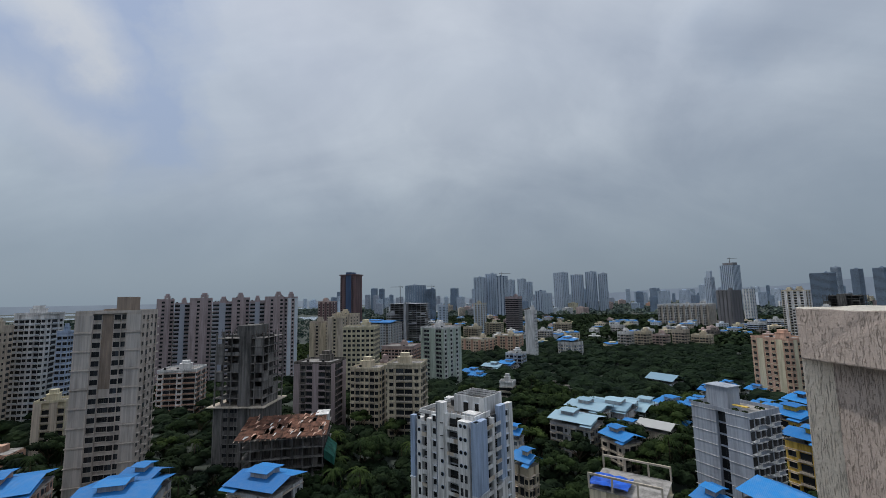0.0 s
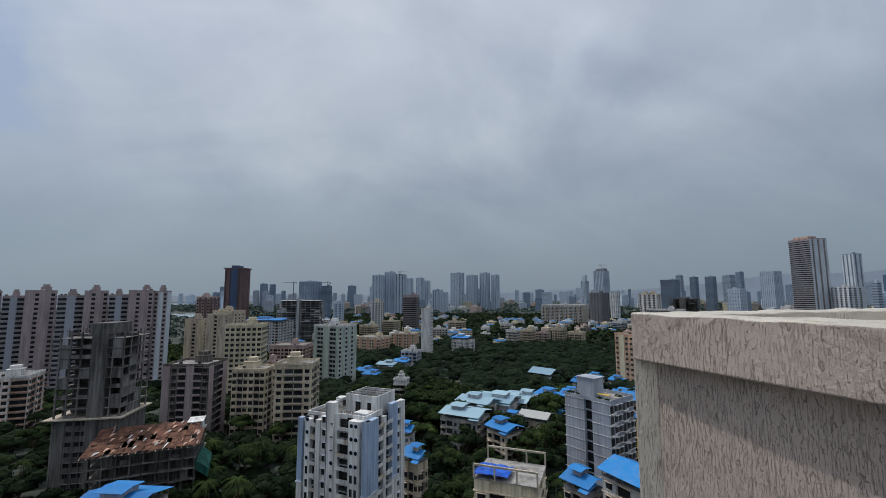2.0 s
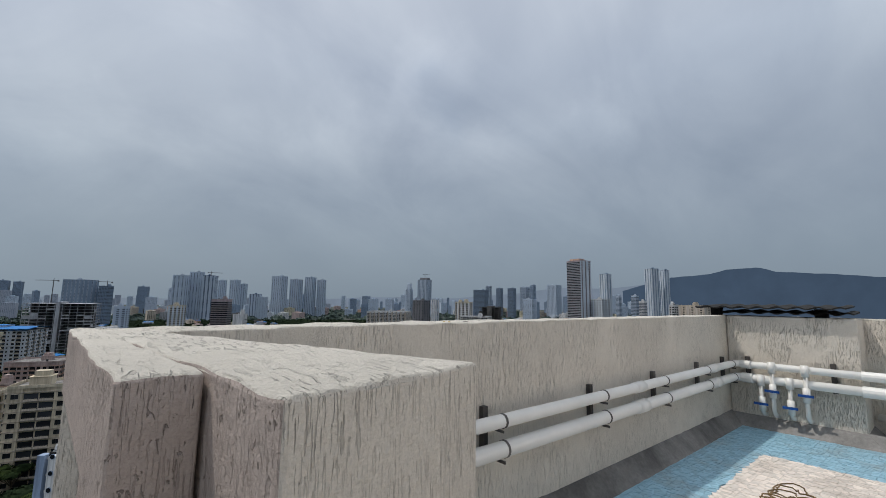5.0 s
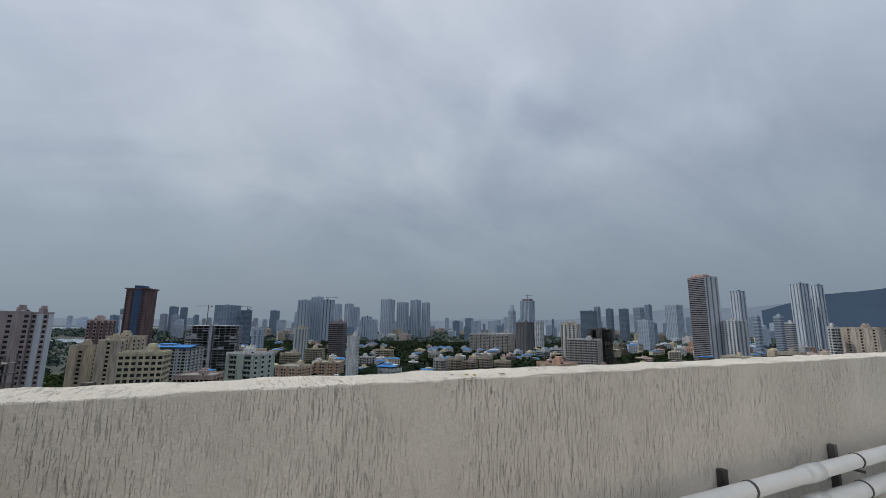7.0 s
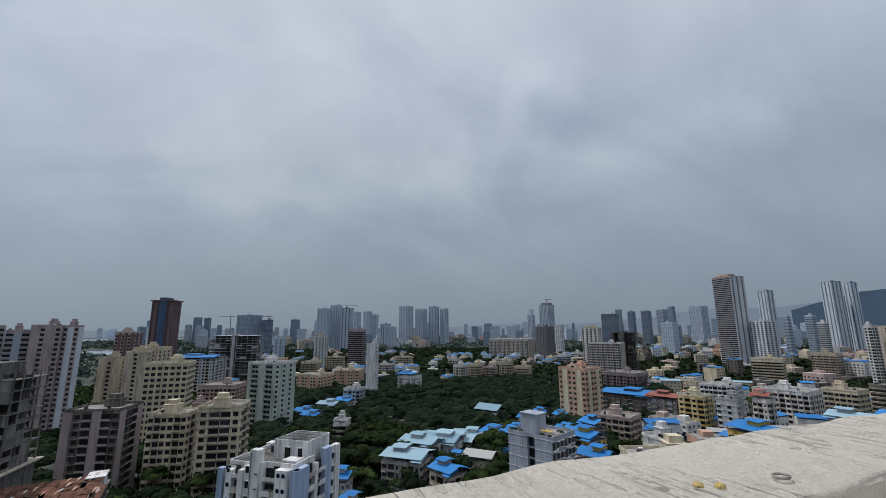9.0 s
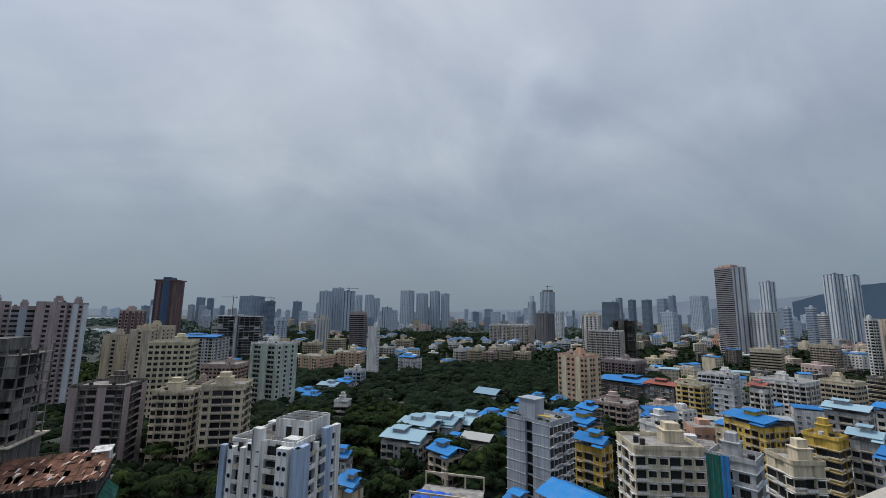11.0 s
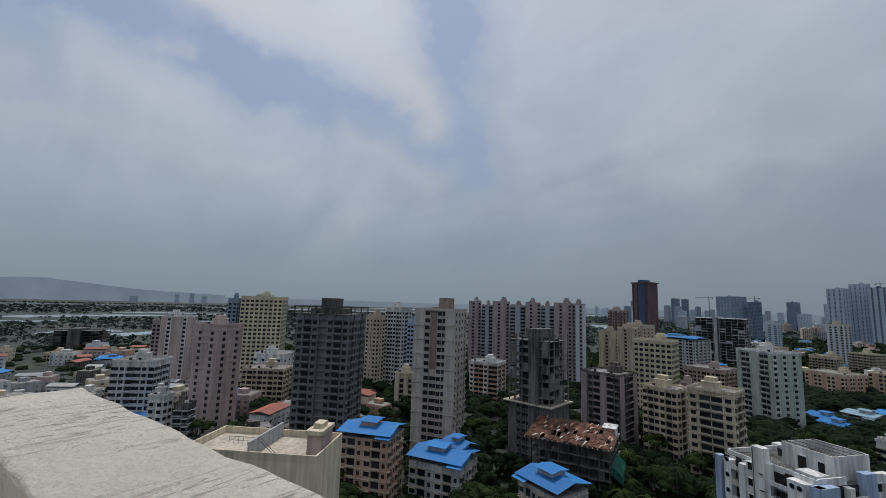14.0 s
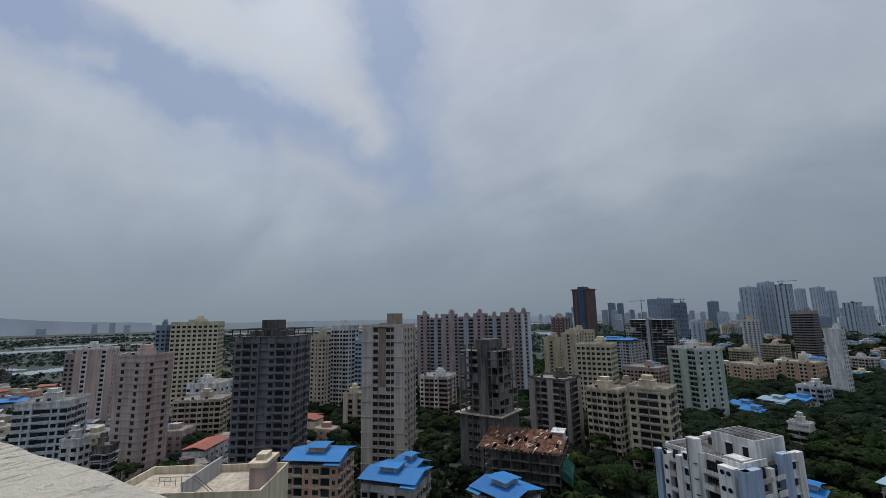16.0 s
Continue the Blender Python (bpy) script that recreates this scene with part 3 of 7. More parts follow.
def broad_tree(name, seed, height, spread, leaves, label):
    """A tapered trunk with limbs, and a crown of leaf clumps at the ends of the limbs."""
    rng = random.Random(seed)
    root = thing(name, 0, 0, -500, 0, label, "tree")
    s = Solid()
    bole = height * 0.42
    crown = Solid()
    for i in range(3):
        z0, z1 = bole * i / 3, bole * (i + 1) / 3
        r0 = 0.32 * (1 - 0.22 * i)
        s.tube([(0, 0, z0), (0.1 * i, 0.05, z1)], r0, 7)
    lobes = []
    for i in range(rng.randint(9, 12)):
        a = i * 2.4 + rng.uniform(-0.4, 0.4)
        rr = spread * rng.uniform(0.15, 0.78)
        z = height * (0.60 + 0.32 * (1 - (rr / spread) ** 1.5) * rng.uniform(0.7, 1.1))
        c = (rr * math.cos(a), rr * math.sin(a), z)
        s.tube([(0.15, 0.05, bole * 0.95), (c[0] * 0.5, c[1] * 0.5, (bole + z) * 0.5), (c[0], c[1], z)], 0.11, 5)
        lobes.append((c, spread * rng.uniform(0.28, 0.45)))
    for c, r in lobes:
        crown_shell(rng, r * 0.9, 0.62, crown, c, 4, 8)
        leaf_clump(rng, r, 0.62, 85, 0.38, crown, c)
        leaf_clump(rng, r * 0.6, 0.6, 25, 0.42, crown, (c[0], c[1], c[2] - r * 0.25))
    part("trunk", s, BARK, root)
    part("crown", crown, leaves, root)
    return root


def palm_tree(name, seed, height, label):
    rng = random.Random(seed)
    root = thing(name, 0, 0, -500, 0, label, "tree")
    s = Solid().tube([(0, 0, 0), (0.3, 0.1, height * 0.4), (0.4, 0.3, height * 0.75), (0.3, 0.3, height)], 0.17, 7)
    part("trunk", s, BARK, root)
    crown = Solid()
    for i in range(22):
        a, lift = i * 2.4, rng.uniform(-0.15, 0.9)
        ln = rng.uniform(2.6, 3.6)
        prev = None
        for j in range(9):
            f = j / 8
            p = Vector((0.3 + math.cos(a) * ln * f, 0.3 + math.sin(a) * ln * f, height + ln * (lift * f - 0.95 * f * f)))
            if prev is not None:
                side = Vector((-math.sin(a), math.cos(a), 0)) * 0.55 * (1 - 0.6 * f)
                for sg in (-1, 1):
                    o = len(crown.v)
                    crown.v += [tuple(prev), tuple(p), tuple(p + sg * side + Vector((0, 0, -0.28)))]
                    crown.f.append((o, o + 1, o + 2))
                    crown.m.append(0)
            prev = p
    part("crown", crown, LEAVES[2], root)
    return root


# ---- ground ----
def ground_paint():
    m = bpy.data.materials.new("ground_soil_and_scrub")
    m.use_nodes = True
    n = Nodes(m.node_tree)
    co = n.add("NewGeometry").outputs["Position"]
    broad = n.add("TexNoise", None, Vector=co, Scale=0.012, Detail=6.0, Roughness=0.6).outputs[0]
    fine = n.add("TexNoise", None, Vector=co, Scale=0.25, Detail=5.0, Roughness=0.7).outputs[0]
    c = n.ramp(broad, [(0.38, (0.018, 0.027, 0.022)), (0.5, (0.03, 0.042, 0.034)), (0.62, (0.05, 0.056, 0.044))])
    c = n.mix(1.0, c, n.ramp(fine, [(0.3, (0.55, 0.55, 0.55)), (0.7, (1.4, 1.4, 1.4))]), "MULTIPLY")
    p = n.add("BsdfPrincipled", None, Base_Color=c, Roughness=0.95)
    n.add("OutputMaterial", None, Surface=p.outputs[0])
    return m


def disc(radius, z, rings=24, sides=96):
    s = Solid()
    s.v.append((0, 0, z))
    for i in range(1, rings + 1):
        r = radius * (i / rings) ** 2
        s.v += [(r * math.cos(2 * math.pi * k / sides), r * math.sin(2 * math.pi * k / sides), z) for k in range(sides)]
    for k in range(sides):
        s.f.append((0, 1 + k, 1 + (k + 1) % sides))
        for i in range(rings - 1):
            a, b = 1 + i * sides, 1 + (i + 1) * sides
            s.f.append((a + k, b + k, b + (k + 1) % sides, a + (k + 1) % sides))
    s.m = [0] * len(s.f)
    return s


ground = part("ground", disc(4900, 0.0), ground_paint())
tagged(ground, "dark soil, scrub and built-up land reaching the horizon", "ground", kind="structure")


def water_paint():
    m = bpy.data.materials.new("still_water")
    m.use_nodes = True
    n = Nodes(m.node_tree)
    co = n.add("NewGeometry").outputs["Position"]
    w = n.add("TexNoise", None, Vector=co, Scale=0.05, Detail=4.0).outputs[0]
    bp = n.add("Bump", None, Strength=0.05, Distance=0.2, Height=w).outputs[0]
    p = n.add("BsdfPrincipled", None, Base_Color=(0.30, 0.36, 0.42, 1), Roughness=0.12, Normal=bp)
    n.add("OutputMaterial", None, Surface=p.outputs[0])
    return m


WATER = water_paint()
PONDS = []


def pond(az, near, far, span, seed, label="pale tidal water lying between mangroves"):
    """A tidal channel that lies across the view: az degrees left of +y, with ragged banks."""
    PONDS.append((az, near, far, span))
    rng = random.Random(seed)
    n = 40
    out, back = [], []
    for i in range(n + 1):
        f = i / n
        a = radians(az + (f - 0.5) * span)
        taper = min(1.0, 4 * f, 4 * (1 - f)) ** 0.5
        mid = (near + far) / 2 * (1 + 0.03 * math.sin(5 * f + seed))
        half = max((far - near) / 2 * taper * rng.uniform(0.55, 1.1), 0.5)
        out.append((-math.sin(a) * (mid + half), math.cos(a) * (mid + half)))
        back.append((-math.sin(a) * (mid - half), math.cos(a) * (mid - half)))
    s = Solid()
    for (x0, y0), (x1, y1) in zip(out, back):
        s.v += [(x0, y0, 0.5), (x1, y1, 0.5)]
    s.f = [(2 * i, 2 * i + 1, 2 * i + 3, 2 * i + 2) for i in range(n)]
    s.m = [0] * n
    tagged(part("water", s, WATER), label, "water", kind="structure")


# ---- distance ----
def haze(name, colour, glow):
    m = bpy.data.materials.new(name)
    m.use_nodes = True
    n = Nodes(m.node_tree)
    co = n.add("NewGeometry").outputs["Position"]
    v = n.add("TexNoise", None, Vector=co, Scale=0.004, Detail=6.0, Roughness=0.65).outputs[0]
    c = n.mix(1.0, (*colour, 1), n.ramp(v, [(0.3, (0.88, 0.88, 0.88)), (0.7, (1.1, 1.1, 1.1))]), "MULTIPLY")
    # the backdrop glows in its hazed colour rather than being lit
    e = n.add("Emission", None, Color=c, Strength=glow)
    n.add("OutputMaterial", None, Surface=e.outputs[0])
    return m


def ridge(name, a0, a1, radius, profile, mat, label, rough=6.0, seed=1):
    """A range of hills far off, from azimuth a0 to a1 (degrees left of +y). profile: its height in metres by the fraction along it."""
    s = Solid()
    n = 160
    for i in range(n + 1):
        f = i / n
        a = radians(a0 + (a1 - a0) * f)
        h = float(np.interp(f, [p for p, _ in profile], [q for _, q in profile]))
        h += rough * noise.fractal(Vector((f * 14, seed, 0)), 1.0, 2.0, 4)
        x, y = -math.sin(a), math.cos(a)
        s.v += [(x * radius, y * radius, -2), (x * (radius + 60), y * (radius + 60), max(h, 1.0)), (x * (radius + 150), y * (radius + 150), -2)]
    for i in range(n):
        b = 3 * i
        s.f += [(b, b + 3, b + 4, b + 1), (b + 1, b + 4, b + 5, b + 2)]
    s.m = [0] * len(s.f)
    tagged(part(name, s, mat, smooth=True), label, "backdrop", kind="structure")


# ---- special buildings ----
def tantower(x, y, rot, w, d, h):
    """The tan tower: two panelled bays, window columns, a brown recess and a raised lift tower."""
    root = thing("apartment_tower", x, y, 0, rot, "tall tan apartment tower with panelled bays and a brown lift tower", "building")
    tan, dark = WALLS["tan"], WALLS["tan_dark"]
    q = w / 17.7
    cols = [(-8.85, -4.3, 0.0, "bay"), (-4.3, -2.0, 0.5, "win"), (-2.0, 1.2, 1.0, "mid"), (1.2, 3.2, 0.3, "win"), (3.2, 4.6, 0.6, "win"), (4.6, 8.85, 0.1, "bay")]
    s, deep = Solid(), Solid()
    s.box(-w / 2, -d / 2 + 1.4, 0, w / 2, d / 2, h)
    spots = []
    st = 3.05
    n = int(h / st)
    for a, b, out, k in cols:
        a, b = a * q, b * q
        top = h - (0.3 if k == "win" else 0)
        if k == "mid":
            deep.box(a, -d / 2 + out, h - 25, b, -d / 2 + 1.45, top)
            part("bay_wall", Solid().box(a, -d / 2 + out, 0, b, -d / 2 + 1.45, h - 25), tan, root)
        else:
            part("bay_wall", Solid().box(a, -d / 2 + out, 0, b, -d / 2 + 1.45, top), tan, root)
        for i in range(n):
            z = i * st + 0.9
            if k == "win":
                spots.append((((b - a) * 0.88, 1.75, "plain"), Matrix.Translation(((a + b) / 2, -d / 2 + out, z)), tan, 0))
                part("sill", Solid().box(a + 0.05, -d / 2 + out - 0.3, z - 0.22, b - 0.05, -d / 2 + out, z - 0.08), tan, root)
            if k == "mid" and z < h - 27:
                spots.append((((b - a) * 0.85, 1.7, "grille"), Matrix.Translation(((a + b) / 2, -d / 2 + out, z)), tan, 0))
        if k == "bay":
            for i in range(n // 2 + 1):
                z = h - 0.5 - i * 2 * st
                if z < 3:
                    continue
                part("panel", Solid().box(a + 0.35, -d / 2 + out - 0.07, z - 2 * st + 0.75, b - 0.35, -d / 2 + out, z), paint("pale_tan_panel", (0.52, 0.475, 0.44), 0.9, 0.06, 0.4, 0.1, streak=0.2), root)
                part("floor_band", Solid().box(a - 0.2, -d / 2 + out - 0.4, z - 2 * st + 0.15, b + 0.2, -d / 2 + out + 0.1, z - 2 * st + 0.45), tan, root)
    m, wide = face_spots(w, d, "right")
    for i in range(n):
        for c in range(4):
            spots.append(((1.5, 1.3, "balcony" if c % 2 else "shade"), m @ Matrix.Translation((-wide / 2 + (c + 0.5) * wide / 4, 0, i * st + 0.9)), tan, 0))
    part("wall", s, tan, root)
    part("recess_wall", deep, dark, root, "brown painted recess wall")
    part("lift_tower", Solid().box(1.6 * q, -d / 2 + 0.6, h, 5.2 * q, d * 0.1, h + 5.6).box(-1.9 * q, -d / 2 + 1.1, h, 1.6 * q, d * 0.1, h + 1.6), dark, root, "brown lift tower")
    put_windows(root, spots, 2)
    roof_kit(root, w, d, h, random.Random(2), tan, False)


def greytower(x, y, rot, w, d, h):
    """The bare grey tower: piers, shaded windows and an open crown on the roof, over a podium."""
    con = DARKCON
    root = flats(x, y, rot, w, d, h - 3.4, "slate", "slate", "WBWRWBW", "WBW", 3.1, 2, "shade", bands=True, roof=False, name="unfinished_tower", label="tall bare grey concrete tower with an open roof frame")
    z = h - 3.4
    part("roof", Solid().box(-w / 2, -d / 2, z, w / 2, d / 2, z + 0.2), con, root)
    part("crown_beam", Solid().box(-w / 2 - 1, -d / 2 - 1, h - 0.5, w / 2 + 1, -d / 2 - 0.5, h).box(-w / 2 - 1, d / 2 + 0.5, h - 0.5, w / 2 + 1, d / 2 + 1, h).box(-w / 2 - 1, -d / 2 - 0.5, h - 0.5, -w / 2 - 0.5, d / 2 + 0.5, h).box(w / 2 + 0.5, -d / 2 - 0.5, h - 0.5, w / 2 + 1, d / 2 + 0.5, h), con, root)
    for i in range(9):
        for sy in (-1, 1):
            px = -w / 2 - 0.8 + i * (w + 1.3) / 8
            part("crown_post", Solid().box(px, sy * (d / 2 + 0.55) - 0.2, z - 0.5, px + 0.35, sy * (d / 2 + 0.55) + 0.2, h - 0.5), con, root)
    part("lift_room", Solid().box(-w * 0.12, -d * 0.3, z + 0.2, w * 0.16, d * 0.1, h + 3.6).box(-w * 0.3, -d * 0.35, z + 0.2, w * 0.3, d * 0.2, h - 1.0), con, root)
    part("podium", Solid().box(-w / 2 - 5, -d / 2 - 4, 0, w / 2 + 5, d / 2 + 4, 9.5), CONCRETE, root)


def unftower(x, y, rot, w, d, h):
    """The raw frame behind the rusty block: finished lower floors, a ledge, an open frame above."""
    root = frame_block(x, y, rot, w, d, h, 6, 4, 3.0, CONCRETE, 0.6, "unfinished concrete tower with open upper floors and a ragged top", (0.52, 0.74), None, 5, True, 27.0)
    part("lower_wall", Solid().box(-w / 2 + 0.3, -d / 2 + 0.3, 0, w / 2 - 0.3, d / 2 - 0.3, 26.8), CONCRETE, root)
    part("ledge", Solid().box(-w / 2 - 1.6, -d / 2 - 1.4, 26.85, w / 2 + 1.2, d / 2 + 1.0, 27.2), WALLS["beige"], root)
    spots = []
    for i in range(9):
        for px in (-0.24, -0.12, -0.02):
            spots.append(((1.6, 1.4, "shade"), Matrix.Translation((px * w, -d / 2 + 0.3, i * 3 + 0.9)), CONCRETE, 0))
    put_windows(root, spots, 2)
    s = Solid()
    rng = random.Random(8)
    for i in range(46):
        px, py = rng.uniform(-w / 2, w / 2), rng.choice((-d / 2 + 0.3, d / 2 - 0.3, rng.uniform(-d / 2, d / 2)))
        s.box(px, py, h - 0.3, px + 0.05, py + 0.05, h + rng.uniform(0.8, 3.2))
    part("reinforcing_bars", s, RUST, root, "rusty reinforcing bars", kind="stuff")
    part("top_wall", Solid().box(-w * 0.05, -d / 2 - 0.1, h, w * 0.28, d * 0.2, h + 3.4), DARKCON, root)


def rustblock(x, y, rot, w, d, h):
    """The stripped block: open floors with slab edges and broken balcony fronts under a collapsing rust-brown roof."""
    root = thing("derelict_building", x, y, 0, rot, "derelict concrete apartment block with a rusty broken roof", "building")
    rng = random.Random(4)
    st, z = 3.0, h - 1.5
    n = int(z / st)
    part("wall", Solid().box(-w / 2 + 2.4, -d / 2 + 2.4, 0, w / 2 - 2.2, d / 2, z), WALLS["old"], root)
    for i in range(1, n + 1):
        zz = z - (n - i) * st
        part("floor_slab", Solid().box(-w / 2, -d / 2, zz - 0.25, w / 2, d / 2 + 0.1, zz), CONCRETE, root)
    for i in range(9):
        px = -w / 2 + 0.2 + i * (w - 0.8) / 8
        part("column", Solid().box(px, -d / 2 + 0.3, 0, px + 0.4, -d / 2 + 0.7, z - 0.25), DARKCON, root)
        part("cross_wall", Solid().box(px, -d / 2 + 0.7, 0, px + 0.25, -d / 2 + 2.5, z - 0.25), WALLS["old"], root)
    for i in range(6):
        py = -d / 2 + 1 + i * (d - 2) / 6
        part("column", Solid().box(w / 2 - 0.6, py, 0, w / 2 - 0.2, py + 0.4, z - 0.25), DARKCON, root)
    for i in range(n):
        zz = z - (n - i) * st
        for k in range(8):
            xa = -w / 2 + 0.5 + k * (w - 0.8) / 8
            if rng.random() < 0.62:
                part("balcony_front", Solid().panel((xa, -d / 2 - 0.9, zz + 0.75 - rng.uniform(0, 0.5)), (xa + 2.7, -d / 2 - 0.9, zz + 0.75 - rng.uniform(0, 0.4)), (xa + 2.7, -d / 2 + 0.05, zz + 0.1), (xa, -d / 2 + 0.05, zz + 0.1), 0.45), CONCRETE, root)
            if rng.random() < 0.4:
                part("infill_wall", Solid().box(xa, -d / 2 + 1.2, zz, xa + rng.uniform(1, 2.6), -d / 2 + 1.35, zz + rng.uniform(0.9, 2.6)), WALLS["old"], root)
    # the roof: rows of rusted sheets over rafters, torn and slipped
    m, rows = 18, 5
    deep = d * 0.7 / rows
    for i in range(m):
        xa, xb = -w / 2 - 1.0 + i * (w + 2.0) / m, -w / 2 - 1.0 + (i + 0.97) * (w + 2.0) / m
        part("rafter", Solid().panel((xa, -d / 2 - 1.9, z + 0.42), (xa + 0.12, -d / 2 - 1.9, z + 0.42), (xa + 0.12, -d / 2 + rows * deep, z + 0.42 + rows * 0.6), (xa, -d / 2 + rows * deep, z + 0.42 + rows * 0.6), 0.12), WALLS["orange"] if i % 4 else WALLS["beige"], root)
        for j in range(rows):
            if rng.random() < 0.16:
                continue
            ya, yb = -d / 2 - 1.2 + j * deep + rng.uniform(-0.3, 0.2), -d / 2 - 1.2 + (j + 1.05) * deep
            t = [rng.uniform(-0.22, 0.22) for _ in range(4)]
            za, zb = z + 0.7 + j * 0.6, z + 0.7 + (j + 1) * 0.6
            part("roof_sheet", Solid().panel((xa, ya, za + t[0]), (xb, ya, za + t[1]), (xb, yb, zb + t[2]), (xa, yb, zb + t[3]), 0.05), RUST, root)
    for i in range(40):
        px, py = rng.uniform(-w / 2, w / 2), rng.uniform(-d / 2 - 1, d * 0.15)
        zz = z + 1.0 + (py + d / 2) / deep * 0.6
        part("timber", Solid().panel((px, py, zz), (px + 0.14, py, zz), (px + rng.uniform(0.5, 1.6), py + 1.0, zz + 0.6), (px + 0.4, py + 1.0, zz + 0.6), 0.08), WALLS["orange"] if i % 3 else WALLS["white"], root)
    part("tank_room", Solid().box(w / 2 - 4.2, d * 0.05, z, w / 2 - 0.2, d * 0.3, z + 3.6).box(w / 2 - 4.5, d * 0.03, z + 3.6, w / 2, d * 0.32, z + 3.8), WALLS["white"], root)
    net = paint("torn_green_net", (0.02, 0.13, 0.10), 0.9, 0.25, 0.8, 0.25)
    part("netting", Solid().panel((w / 2 + 0.1, -d / 2 - 0.5, z - 4), (w / 2 + 3.2, -d / 2 + 1, z - 7), (w / 2 + 3.0, 0, z - 6), (w / 2 + 0.1, 0, z - 3.5), 2.5), net, root, "torn green netting")


def browntower(x, y, rot, w, d, h):
    root = flats(x, y, rot, w, d, h, "brick", "brick", "WP", "WP", 3.1, 1, "plain", label="tall red-brown tower with a deep blue central shaft", bands=True)
    part("blue_shaft", Solid().box(-w * 0.13, -d / 2 - 0.8, 0, w * 0.22, d * 0.2, h + 5.5), WALLS["blue"], root)
    part("crown", Solid().box(-w / 2 - 1.5, -d / 2 - 1.5, h + 1.0, w / 2 + 1.5, d / 2 + 1.5, h + 2.4), WALLS["brick"], root)


